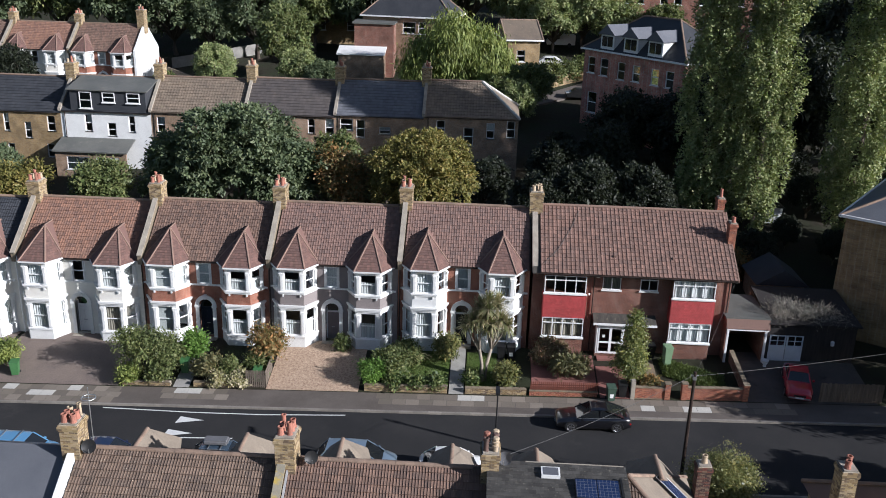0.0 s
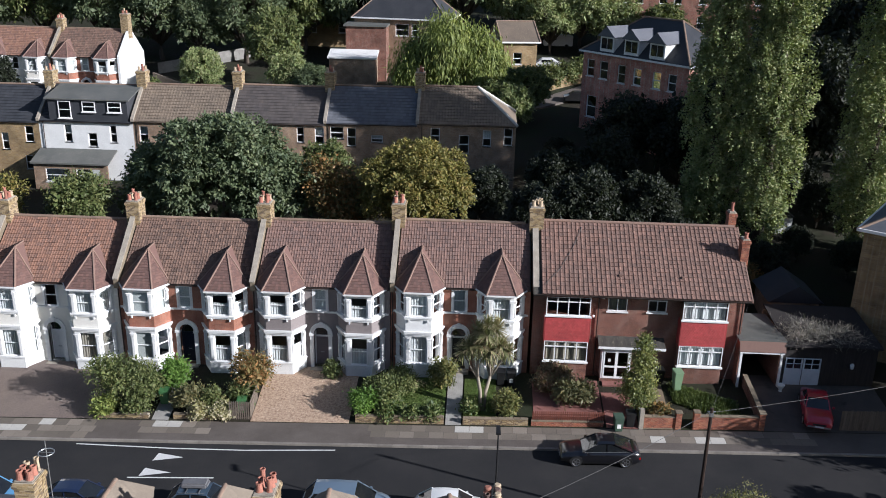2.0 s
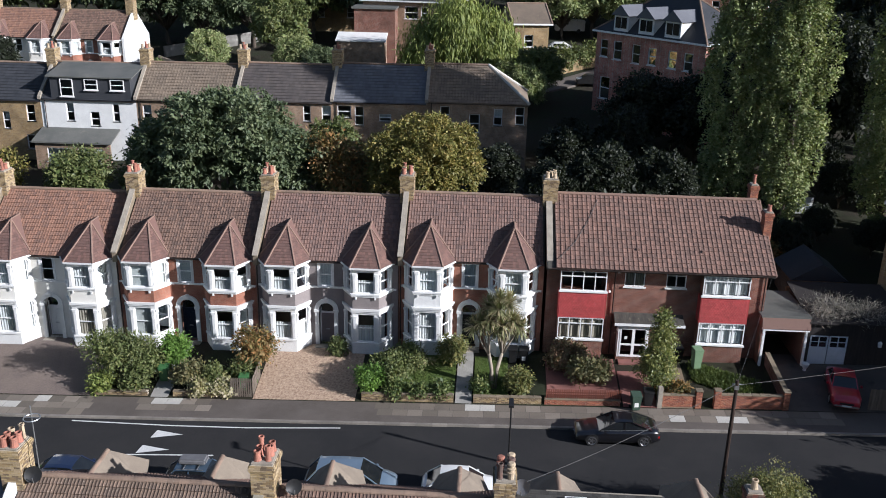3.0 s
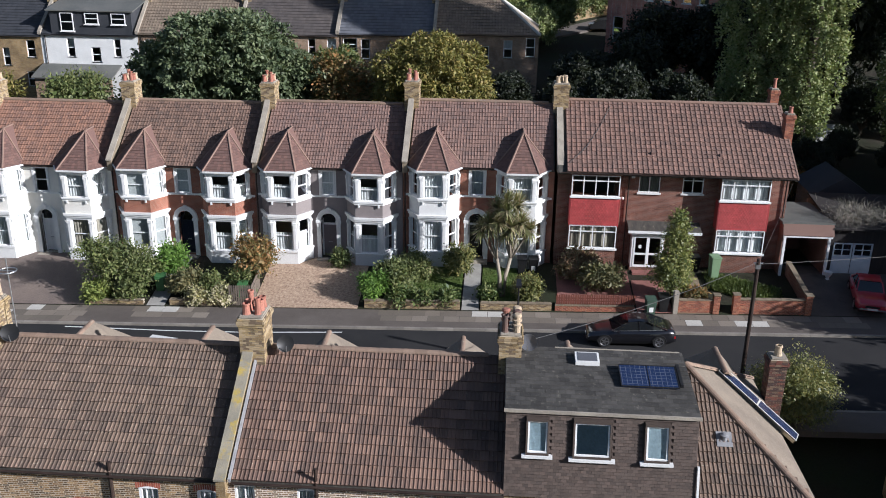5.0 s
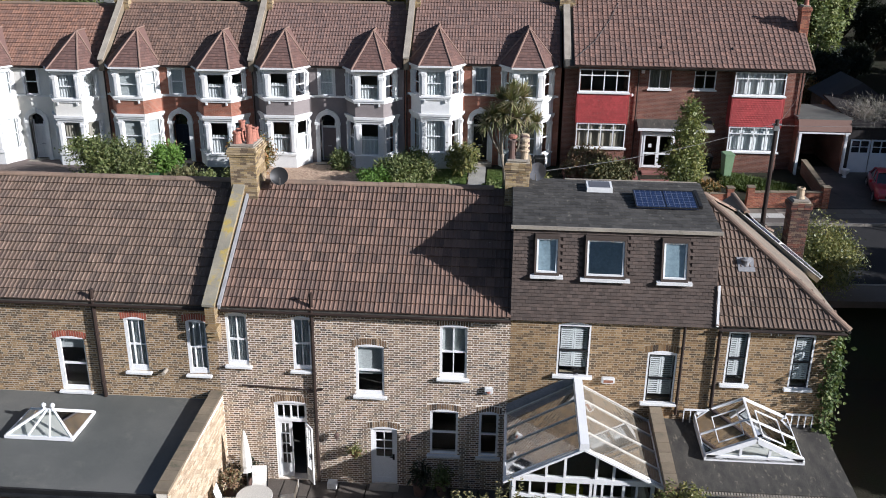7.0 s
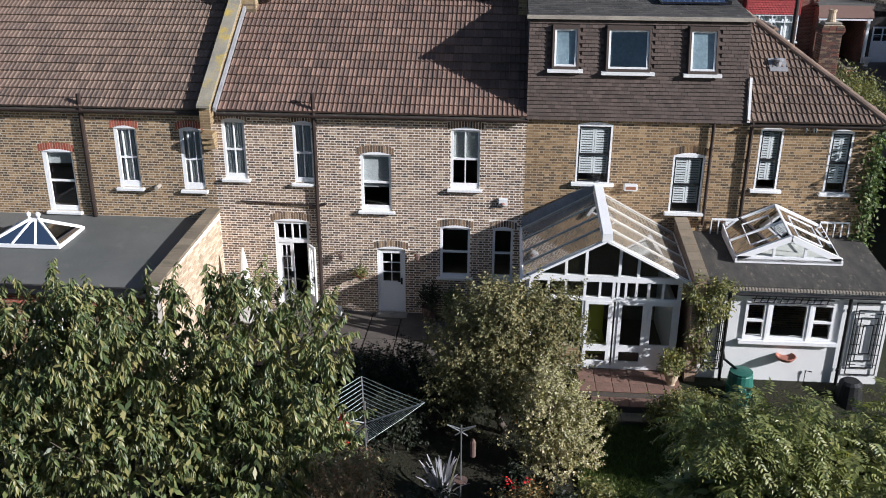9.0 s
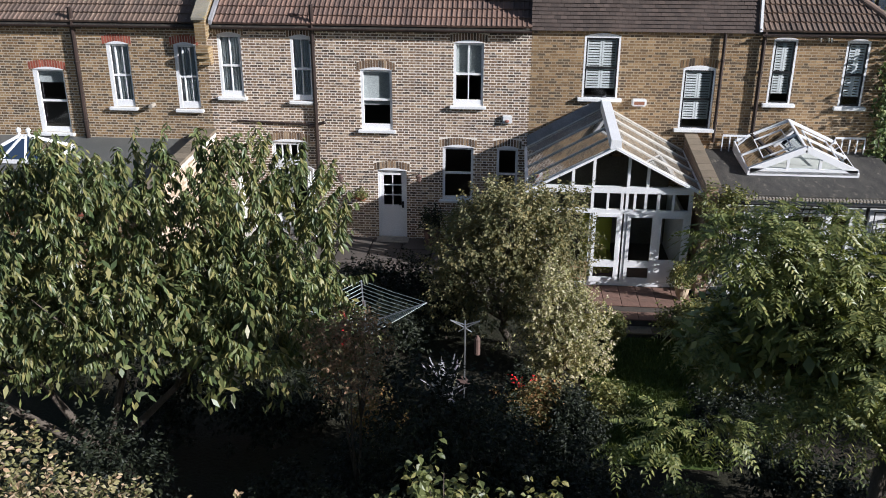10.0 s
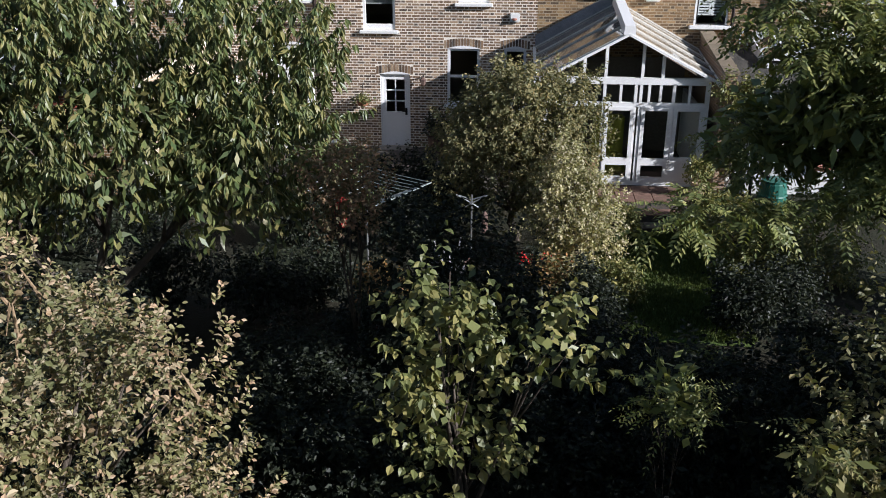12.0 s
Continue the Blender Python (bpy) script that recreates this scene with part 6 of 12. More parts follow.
# ---- plants ----
LEAF = {
    "chestnut": leaf_mat("deep_green_leaf", [(0.062, 0.110, 0.043), (0.090, 0.146, 0.058), (0.120, 0.180, 0.072), (0.072, 0.120, 0.050)]),
    "yellow": leaf_mat("yellow_green_leaf", [(0.182, 0.196, 0.042), (0.14, 0.182, 0.0392), (0.238, 0.224, 0.056), (0.112, 0.14, 0.0308)]),
    "poplar": leaf_mat("poplar_leaf", [(0.155, 0.25, 0.075), (0.2, 0.3, 0.095), (0.11, 0.185, 0.055), (0.25, 0.33, 0.125)]),
    "willow": leaf_mat("willow_leaf", [(0.161, 0.241, 0.048), (0.209, 0.290, 0.064), (0.129, 0.209, 0.045)]),
    "mid": leaf_mat("mixed_green_leaf", [(0.070, 0.122, 0.032), (0.105, 0.166, 0.044), (0.053, 0.088, 0.026), (0.140, 0.193, 0.056)]),
    "bright": leaf_mat("bright_hedge_leaf", [(0.098, 0.224, 0.0308), (0.126, 0.266, 0.042), (0.077, 0.182, 0.028)]),
    # near-black on purpose: deep shade is put into the leaf colour
    "dark": leaf_mat("painted_shade_leaf", [(0.016, 0.028, 0.012), (0.026, 0.04, 0.016), (0.012, 0.02, 0.01)]),
    "cherry": leaf_mat("long_cherry_leaf", [(0.064, 0.116, 0.036), (0.096, 0.155, 0.043), (0.138, 0.188, 0.052), (0.05, 0.092, 0.034), (0.19, 0.222, 0.066)], 0.4),
    "apple": leaf_mat("apple_leaf", [(0.096, 0.132, 0.050), (0.140, 0.170, 0.064), (0.175, 0.198, 0.076), (0.070, 0.104, 0.037), (0.188, 0.203, 0.072)]),
    "silver": leaf_mat("variegated_leaf", [(0.38, 0.43, 0.21), (0.48, 0.52, 0.29), (0.22, 0.28, 0.1), (0.32, 0.37, 0.14)]),
    "hazel": leaf_mat("hazel_leaf", [(0.105, 0.15, 0.042), (0.15, 0.2, 0.055), (0.075, 0.115, 0.035), (0.2, 0.23, 0.065)], 0.42),
    "buddleia": leaf_mat("dusty_leaf", [(0.15, 0.185, 0.062), (0.225, 0.25, 0.1), (0.11, 0.148, 0.046), (0.31, 0.26, 0.125), (0.36, 0.36, 0.19), (0.14, 0.172, 0.055)]),
    "rowan": leaf_mat("rowan_leaf", [(0.128, 0.19, 0.052), (0.178, 0.245, 0.064), (0.24, 0.295, 0.082), (0.1, 0.155, 0.044)], 0.4, 0.28),
    "autumn": leaf_mat("autumn_leaf", [(0.21, 0.14, 0.042), (0.126, 0.14, 0.042), (0.28, 0.182, 0.056), (0.098, 0.119, 0.035)]),
    "copper": leaf_mat("copper_leaf", [(0.190, 0.144, 0.069), (0.257, 0.204, 0.098), (0.133, 0.120, 0.057), (0.152, 0.168, 0.069)]),
    "cordyline": leaf_mat("strap_leaf", [(0.18, 0.24, 0.085), (0.24, 0.3, 0.12), (0.13, 0.18, 0.06), (0.32, 0.335, 0.17)]),
    "blue": leaf_mat("silvery_blue_leaf", [(0.28, 0.336, 0.294), (0.378, 0.434, 0.392), (0.196, 0.252, 0.21)]),
    "twig": leaf_mat("dry_vine", [(0.17, 0.2, 0.13), (0.12, 0.145, 0.095), (0.23, 0.265, 0.18)], 0.8, 0.05),
    "grass": leaf_mat("grass_blade", [(0.07, 0.125, 0.024), (0.1, 0.155, 0.032), (0.055, 0.1, 0.02)]),
    "ivy": leaf_mat("ivy_leaf", [(0.056, 0.119, 0.0252), (0.098, 0.168, 0.042), (0.14, 0.196, 0.056), (0.042, 0.084, 0.021)]),
    "red": leaf_mat("red_flower", [(0.62, 0.042, 0.028), (0.588, 0.028, 0.028)]),
}


def unit(a):
    return a / np.maximum(np.linalg.norm(a, axis=-1, keepdims=True), 1e-6)


def leaf_cloud(name, centres, outward, per, length, width, material, spread, droop=0.3, seed=0, fold=True, jitter=0.35, wild=0.8):
    """Leaves in clusters round the centres. Each leaf is two halves folded along its rib, or one blade."""
    g = np.random.default_rng(seed)
    n = len(centres) * per
    c = np.repeat(centres, per, 0)
    o = np.repeat(outward, per, 0)
    p = c + g.normal(size=(n, 3)) * np.asarray(spread)
    axis = unit(0.6 * o + wild * g.normal(size=(n, 3)) + np.array((0, 0, -droop)))
    nrm = unit(0.7 * o + np.array((0, 0, 0.7)) + 0.6 * g.normal(size=(n, 3)))
    side = unit(np.cross(axis, nrm))
    nrm = np.cross(side, axis)
    L = (length * (1 + jitter * g.uniform(-1, 1, n)))[:, None]
    W = (width * (1 + jitter * g.uniform(-1, 1, n)))[:, None]
    tip = p + axis * L
    mid = p + axis * L * 0.45
    if fold:
        a, b = mid + side * W / 2 + nrm * W * 0.18, mid - side * W / 2 + nrm * W * 0.18
        far = p + axis * L * 0.75
        a2, b2 = far + side * W * 0.36 + nrm * W * 0.13, far - side * W * 0.36 + nrm * W * 0.13
        v = np.stack([p, a, a2, tip, b2, b, mid], 1).reshape(-1, 3)
        i = np.arange(n)[:, None] * 7
        f = np.concatenate([i + np.array([[0, 1, 2, 6]]), i + np.array([[6, 2, 3, 4]]), i + np.array([[0, 6, 4, 5]])], 1).reshape(-1, 4)
    else:
        v = np.stack([p, mid + side * W / 2, tip, mid - side * W / 2], 1).reshape(-1, 3)
        f = np.arange(n)[:, None] * 4 + np.array([[0, 1, 2, 3]])
    return quick_mesh(name, v, f, material)


def leaf_blades(name, p, axis, nrm, L, W, material, fold=True):
    """Leaves from base points, ways, faces and sizes: folded along the rib, or one blade each."""
    side = unit(np.cross(axis, nrm))
    nrm = np.cross(side, axis)
    n = len(p)
    tip = p + axis * L - np.array((0, 0, 0.12)) * L
    mid = p + axis * L * 0.45
    if fold:
        a, b = mid + side * W / 2 + nrm * W * 0.18, mid - side * W / 2 + nrm * W * 0.18
        far = p + axis * L * 0.75
        a2, b2 = far + side * W * 0.36 + nrm * W * 0.13, far - side * W * 0.36 + nrm * W * 0.13
        v = np.stack([p, a, a2, tip, b2, b, mid], 1).reshape(-1, 3)
        i = np.arange(n)[:, None] * 7
        f = np.concatenate([i + np.array([[0, 1, 2, 6]]), i + np.array([[6, 2, 3, 4]]), i + np.array([[0, 6, 4, 5]])], 1).reshape(-1, 4)
    else:
        v = np.stack([p, mid + side * W / 2, tip, mid - side * W / 2], 1).reshape(-1, 3)
        f = np.arange(n)[:, None] * 4 + np.array([[0, 1, 2, 3]])
    return quick_mesh(name, v, f, material)


def shoot_cloud(name, base, way, per, stem, length, width, material, droop=0.5, seed=0, fold=True, jitter=0.3, spread=0.85, bend=0.0):
    """Leafy shoots: leaves set spirally along a short stem and hanging away from it."""
    g = np.random.default_rng(seed)
    k = len(base)
    n = k * per
    d = np.repeat(unit(way), per, 0)
    u = np.tile((np.arange(per) + 0.5) / per, k) + g.normal(size=n) * 0.06
    S = np.repeat(stem * g.uniform(0.6, 1.35, k), per)
    p = np.repeat(base, per, 0) + d * (u * S)[:, None] + np.array((0, 0, -1.0)) * (bend * u * u * S)[:, None]
    e1 = unit(np.cross(d, np.array((0.13, 0.31, 0.94))))
    e2 = np.cross(d, e1)
    az = np.tile(np.arange(per) * 2.39996, k) + np.repeat(g.uniform(0, 6.28, k), per) + g.normal(size=n) * 0.3
    radial = e1 * np.cos(az)[:, None] + e2 * np.sin(az)[:, None]
    axis = unit(spread * radial + d * (0.2 + 0.5 * u)[:, None] + np.array((0, 0, -1.0)) * droop + 0.2 * g.normal(size=(n, 3)))
    nrm = unit(0.9 * radial + np.array((0, 0, 0.6)) + 0.45 * g.normal(size=(n, 3)))
    size = (1 + jitter * g.uniform(-1, 1, n)) * (1.12 - 0.3 * u)
    return leaf_blades(name, p, axis, nrm, (length * size)[:, None], (width * size)[:, None], material, fold)


def pinnate_cloud(name, base, way, leaves, pairs, rachis, length, width, material, seed=0, arch=0.5):
    """Feathery leaves: from each point a spray of arching ribs, each with leaflets in pairs."""
    g = np.random.default_rng(seed)
    k = len(base) * leaves
    b = np.repeat(base, leaves, 0) + g.normal(size=(k, 3)) * rachis * 0.15
    d = unit(np.repeat(unit(way), leaves, 0) * 0.5 + g.normal(size=(k, 3)) * np.array((0.75, 0.75, 0.3)))
    R = rachis * g.uniform(0.7, 1.25, k)
    per = pairs * 2 + 1
    n = k * per
    idx = np.tile(np.arange(per), k)
    u = np.where(idx == per - 1, 1.0, (idx // 2 + 1.2) / (pairs + 1.0))
    sgn = np.where(idx == per - 1, 0.0, np.where(idx % 2 == 0, 1.0, -1.0))
    D = np.repeat(d, per, 0)
    RR = np.repeat(R, per)
    p = np.repeat(b, per, 0) + D * (u * RR)[:, None] + np.array((0, 0, -1.0)) * (arch * u * u * RR)[:, None]
    side = unit(np.cross(D, np.array((0.02, 0.01, 1.0))))
    axis = unit(side * sgn[:, None] + D * np.where(sgn == 0, 1.0, 0.5)[:, None] + np.array((0, 0, -0.25 - 0.3 * arch)) + 0.12 * g.normal(size=(n, 3)))
    nrm = unit(np.array((0, 0, 0.55)) + 0.8 * np.repeat(np.repeat(unit(way), leaves, 0), per, 0) + 0.5 * np.repeat(g.normal(size=(k, 3)), per, 0))
    size = (1.05 - 0.5 * np.abs(u - 0.5)) * (1 + 0.15 * g.uniform(-1, 1, n))
    return leaf_blades(name, p, axis, nrm, (length * size)[:, None], (width * size)[:, None], material, False)


def blob_points(blobs, count, seed, shell=0.5, low=-0.75, rough=0.25):
    """Cluster centres in the outer part of several rounded masses, with an uneven outline."""
    g = np.random.default_rng(seed)
    w = np.array([b[3] * b[5] + b[3] * b[4] for b in blobs])
    pick = g.choice(len(blobs), count, p=w / w.sum())
    d = unit(g.normal(size=(count, 3)))
    d[:, 2] = np.where(d[:, 2] < low, -d[:, 2], d[:, 2])
    b = np.array(blobs, float)[pick]
    bump = np.array([noise.noise(Vector((x * 2.3 + k * 9.1, y * 2.3, z * 2.3 + seed))) for (x, y, z), k in zip(d, pick)])
    r = (shell + (1 - shell) * g.uniform(0, 1, count) ** 0.5) * (1 + rough * bump * 1.6)
    return b[:, :3] + d * b[:, 3:6] * r[:, None], d


def limbs(at, blobs, r0, seed, lean=0.0, fork=0.35):
    """A tapered trunk with limbs out to each mass of the crown."""
    rnd = random.Random(seed)
    b = Build()
    at = Vector(at)
    top = sum((Vector(m[:3]) for m in blobs), Vector((0, 0, 0))) / len(blobs)
    knee = at.lerp(top, fork) + Vector((rnd.uniform(-0.1, 0.1), rnd.uniform(-0.1, 0.1), 0))
    mid = at.lerp(knee, 0.5) + Vector((rnd.uniform(-0.08, 0.08), rnd.uniform(-0.08, 0.08), 0)) * 2
    b.tube([at - Vector((0, 0, 0.3)), at + Vector((0, 0, 0.15)), mid, knee], [r0 * 1.35, r0, r0 * 0.85, r0 * 0.7], 9)
    for m in blobs:
        c = Vector(m[:3])
        q = knee.lerp(c, 0.5) + Vector((rnd.uniform(-1, 1), rnd.uniform(-1, 1), rnd.uniform(0, 1))) * m[3] * 0.12
        b.tube([knee - Vector((0, 0, r0)), q, c + Vector((0, 0, m[5] * 0.35))], [r0 * 0.55, r0 * 0.32, r0 * 0.08], 6)
        for k in range(4):
            e = c + Vector((rnd.uniform(-1, 1) * m[3], rnd.uniform(-1, 1) * m[4], rnd.uniform(-0.3, 1) * m[5])) * 0.75
            b.tube([q, q.lerp(e, 0.5) + Vector((0, 0, m[5] * 0.06)), e], [r0 * 0.25, r0 * 0.14, r0 * 0.04], 5)
    return b


def plant(name, at, blobs, clusters, per, length, width, leaf, label, category, trunk=0.12, spread=0.25, droop=0.3, seed=1, fold=True, shell=0.5, bark="bark", group="", low=-0.75, rough=0.25,
          wild=0.8, fork=0.35, inner=None, habit="spray", stem=None, core=0.66, lay=0.85):
    """A tree or shrub: trunk with limbs, and a crown of leafy shoots (spray), feathery leaves (pinnate) or, far off, loose clusters."""
    t = thing(name, at, label, category, group)
    part("trunk", limbs(at, inner or blobs, trunk, seed, fork=fork), M[bark], t, smooth=True)
    c, d = blob_points(blobs, clusters, seed, shell, low, rough)
    if not fold:
        crown = leaf_cloud("crown", c, d, per, length, width, LEAF[leaf], spread, droop, seed, fold, wild=wild)
    elif habit == "pinnate":
        crown = pinnate_cloud("crown", c, d, 3, 6, stem or 0.3, length, width, LEAF[leaf], seed, droop)
    else:
        crown = shoot_cloud("crown", c, d * 0.7 + np.array((0, 0, 0.55)), per, stem or 2.4 * float(np.mean(spread)), length, width, LEAF[leaf], droop, seed, spread=lay)
    part("crown", crown, None, t)
    # shaded leaves inside, which close the crown
    c, d = blob_points([(x, y, z, rx * core, ry * core, rz * core) for x, y, z, rx, ry, rz in inner or blobs], max(20, clusters // 3), seed + 500, 0.3, low, 0.1)
    part("inner_crown", leaf_cloud("inner_crown", c, d, max(4, per // 2), length * (2.6 if habit == "pinnate" else 1.25 if fold else 1.9), width * (3.4 if habit == "pinnate" else 1.3 if fold else 2.2), LEAF[leaf], spread, droop, seed + 1, False, wild=wild), None, t)
    return t


def lump(cx, cy, cz, r, rz=None, n=5, seed=0, size=0.6):
    """A large rounded mass and smaller ones round it."""
    rnd = random.Random(seed)
    rz = rz or r
    out = [(cx, cy, cz, r * 0.8, r * 0.8, rz * 0.8)]
    for k in range(n):
        a = 2 * math.pi * (k + rnd.random() * 0.6) / n
        h = rnd.uniform(-0.35, 0.5)
        s = size * rnd.uniform(0.75, 1.15)
        out.append((cx + math.cos(a) * r * 0.55, cy + math.sin(a) * r * 0.55, cz + h * rz, r * s, r * s, rz * s))
    return out


def clumps(cx, cy, cz, rx, ry, rz, n, r, seed):
    """Many leaf masses of uneven size over a rounded crown."""
    rnd = random.Random(seed)
    out = []
    for k in range(n):
        u = 1 - 1.55 * (k + 0.5) / n
        a = k * 2.39996 + rnd.uniform(-0.3, 0.3)
        h = math.sqrt(max(0.0, 1 - u * u))
        s = r * rnd.uniform(0.7, 1.3)
        f = rnd.uniform(0.78, 1.02) - 0.6 * s / max(rx, rz)
        out.append((cx + rx * f * h * math.cos(a), cy + ry * f * h * math.sin(a), cz + rz * f * u, s, s, s * 0.8))
    return out


# ---- the hillside behind: terrace, villas and trees ----
def plain_window(house, x0, x1, z0, z1, y, dark=True, mat="white_frame", cover=None):
    t = 0.07
    zm = (z0 + z1) / 2
    b = wall_panel(Build(), x0, x1, z0, z1, y, y + 0.1, [(x0 + t, x1 - t, z0 + t, zm - 0.04), (x0 + t, x1 - t, zm + 0.04, z1 - t)])
    w = part("window", b, M[mat], house)
    part("pane", Build().face((x0 + t, y + 0.06, z0 + t), (x1 - t, y + 0.06, z0 + t), (x1 - t, y + 0.06, z1 - t), (x0 + t, y + 0.06, z1 - t)), M["glass"], w)
    part("sill", Build().box(x0 - 0.1, x1 + 0.1, y - 0.1, y + 0.05, z0 - 0.1, z0), M["white"], w)
    if cover:
        part("curtain", Build().face((x0 + t, y + 0.3, zm), (x1 - t, y + 0.3, zm), (x1 - t, y + 0.3, z1), (x0 + t, y + 0.3, z1)), M[cover], w)
    return w


def back_house(x0, x1, wall, roof, windows, label, hip=False, dormer=None, y0=63.7):
    ze = 12.35 + 0.022 * ((x0 + x1) / 2 + 12)
    h = thing("terraced_house", ((x0 + x1) / 2, y0 + 4, ze - 6), label, "house", "hillside terrace")
    holes = [(x0 + a, x0 + c, ze - d, ze - e) for a, c, d, e in windows]
    part("rear_wall", wall_panel(Build(), x0, x1, ze - 7.5, ze, y0, y0 + 0.3, holes), M[wall], h)
    for a, c, d, e in windows:
        plain_window(h, x0 + a, x0 + c, ze - d, ze - e, y0 + 0.1, cover="curtain" if (a * 7) % 2 < 1 else None)
    part("room_wall", Build().box(x0 + 0.1, x1 - 0.1, y0 + 1.6, y0 + 1.7, ze - 7, ze), M["inside"], h)
    part("front_wall", Build().box(x0, x1, y0 + 7.6, y0 + 7.9, ze - 7.5, ze), M[wall], h)
    for x in (x0, x1 - 0.2):
        top = [(x, y0 + 0.3, ze - 7.5), (x, y0 + 7.6, ze - 7.5), (x, y0 + 7.6, ze)] + ([(x, y0 + 3.9, ze + 3.0)] if not (hip and x > x0) else []) + [(x, y0 + 0.3, ze)]
        part("flank_wall", Build().solid(top, (0.2, 0, 0)), M[wall], h)
    inner = x1 - 4.0 if hip else x1
    for (ya, yb) in ((y0 - 0.15, y0 + 3.9), (y0 + 8.05, y0 + 3.9)):
        pts = [(x0, ya, ze + 0.03), (x1 + (0.15 if hip else 0), ya, ze + 0.03), (inner, yb, ze + 3.2), (x0, yb, ze + 3.2)]
        part("roof_slope", Build().solid(pts, (0, 0, -0.1)), M[roof], h)
    wave_slope(h, x0 + 0.1, x1, (y0 - 0.17, ze + 0.05), (y0 + 3.9, ze + 3.22), M[roof], pitch=0.3, gauge=0.4, amp=0.016 if "slate" not in roof else 0.003,
               keep=(lambda x, t: x < x1 - 4.0 * t) if hip else None)
    if hip:
        part("hip_slope", Build().solid([(x1 + 0.15, y0 - 0.15, ze + 0.03), (x1 + 0.15, y0 + 8.05, ze + 0.03), (inner, y0 + 3.9, ze + 3.2)], (-0.05, 0, -0.1)), M[roof], h)
        part("hip_tiles", Build().tube([(x1 + 0.15, y0 - 0.15, ze + 0.1), (inner, y0 + 3.9, ze + 3.28)], 0.14, 6).tube([(inner, y0 + 3.9, ze + 3.28), (x1 + 0.15, y0 + 8.05, ze + 0.1)], 0.14, 6), M["slab_new"], h, "pale mortared hip tiles")
    part("ridge_tiles", Build().tube([(x0, y0 + 3.9, ze + 3.26), (inner, y0 + 3.9, ze + 3.26)], 0.13, 6), M["ridge"], h)
    part("party_parapet", Build().solid([(x0 - 0.15, y0 - 0.25, ze), (x0 - 0.15, y0 - 0.25, ze + 0.3), (x0 - 0.15, y0 + 3.9, ze + 3.5), (x0 - 0.15, y0 + 3.9, ze + 3)], (0.32, 0, 0)), M["stone"], h)
    gutter(h, x0, x1, y0 - 0.2, ze - 0.02)
    downpipe(h, x0 + 0.5, y0 - 0.1, ze - 5, ze, "pipe")
    chimney(h, x0, y0 + 3.9, 0.95, 1.25, ze + 2.4, ze + 4.6, [(-0.22, -0.35, "short", "pot_buff"), (0.22, -0.35, "short", "terracotta"), (0, 0.05, "tall", "terracotta"), (0.2, 0.38, "short", "pot_buff")])
    return h, ze


W4 = [(0.7, 1.7, 2.3, 0.6), (3.4, 4.5, 2.6, 0.8), (7.0, 8.0, 2.3, 0.6), (0.6, 1.7, 5.0, 3.4), (3.6, 4.6, 5.2, 3.2), (6.6, 7.8, 5.0, 3.4)]
back_house(-61.0, -51.6, "far_brick_yellow", "slate", W4, "stock-brick terraced house with a slate roof")
back_house(-51.6, -42.3, "far_brick_yellow", "slate", [(2.86, 3.5, 2.24, 0.28), (5.15, 5.9, 2.95, 1.18), (7.7, 8.6, 2.1, 0.4), (7.4, 8.25, 5.0, 3.5), (3.0, 3.8, 5.3, 3.6)], "stock-brick terraced house with a black slate roof")
hw, zw = back_house(-42.3, -32.4, "white", "slate", [(2.6, 3.4, 2.15, 0.32), (5.05, 6.0, 2.6, 1.15), (7.4, 8.1, 2.1, 0.32), (2.0, 5.0, 6.0, 4.8)], "white-rendered terraced house with a slate-clad box dormer")
dm = part("dormer", Build().solid([(-41.0, 63.55, zw + 0.0), (-41.0, 63.55, zw + 2.3), (-41.0, 67.6, zw + 3.15), (-41.0, 67.6, zw + 2.0)], (8.2, 0, 0)), M["slate"], hw, "box dormer clad in dark slate")
part("flat_roof", Build().solid([(-41.3, 63.3, zw + 2.3), (-41.3, 67.6, zw + 3.2), (-41.3, 67.6, zw + 3.3), (-41.3, 63.3, zw + 2.42)], (8.8, 0, 0)), M["felt_smooth"], dm)
for a, c, z0, z1 in ((-39.95, -38.65, 0.4, 2.15), (-37.45, -36.1, 1.1, 2.15), (-34.8, -33.4, 1.1, 2.15)):
    plain_window(dm, a, c, zw + z0, zw + z1, 63.44)
part("lean_to", Build().solid([(-42.4, 61.0, zw - 3.9), (-34.3, 61.0, zw - 3.9), (-34.3, 63.7, zw - 3.0), (-42.4, 63.7, zw - 3.0)], (0, 0, 0.15)), M["felt_smooth"], hw, "grey lean-to roof")
part("lean_to_wall", wall_panel(Build(), -42.2, -34.5, zw - 7.4, zw - 3.9, 61.3, 61.5, [(-41, -38.5, zw - 5.8, zw - 4.4), (-37.8, -35.3, zw - 5.8, zw - 4.4)]), M["far_brick_brown"], hw)
for a, c in ((-41, -38.5), (-37.8, -35.3)):
    plain_window(hw, a, c, zw - 5.8, zw - 4.4, 61.35)
back_house(-32.4, -22.2, "far_brick_brown", "tile_hill", [(0.6, 1.5, 2.2, 0.5), (3.4, 4.4, 2.4, 0.8), (7.4, 8.4, 2.2, 0.5)], "stock-brick terraced house with brown-tiled roof")
back_house(-22.2, -12.5, "far_brick_brown", "slate_brown", [(0.6, 1.5, 2.2, 0.5), (6.75, 7.5, 1.9, 0.3), (8.62, 9.55, 2.1, 0.25)], "dark-brick terraced house with a brown-grey roof")
back_house(-12.5, -3.1, "far_brick_brown", "slate_grey", [(0.5, 1.88, 1.6, 0.36), (2.25, 3.15, 2.33, 0.42), (4.7, 5.9, 1.85, 1.1)], "dark-brick terraced house with smooth grey slates")
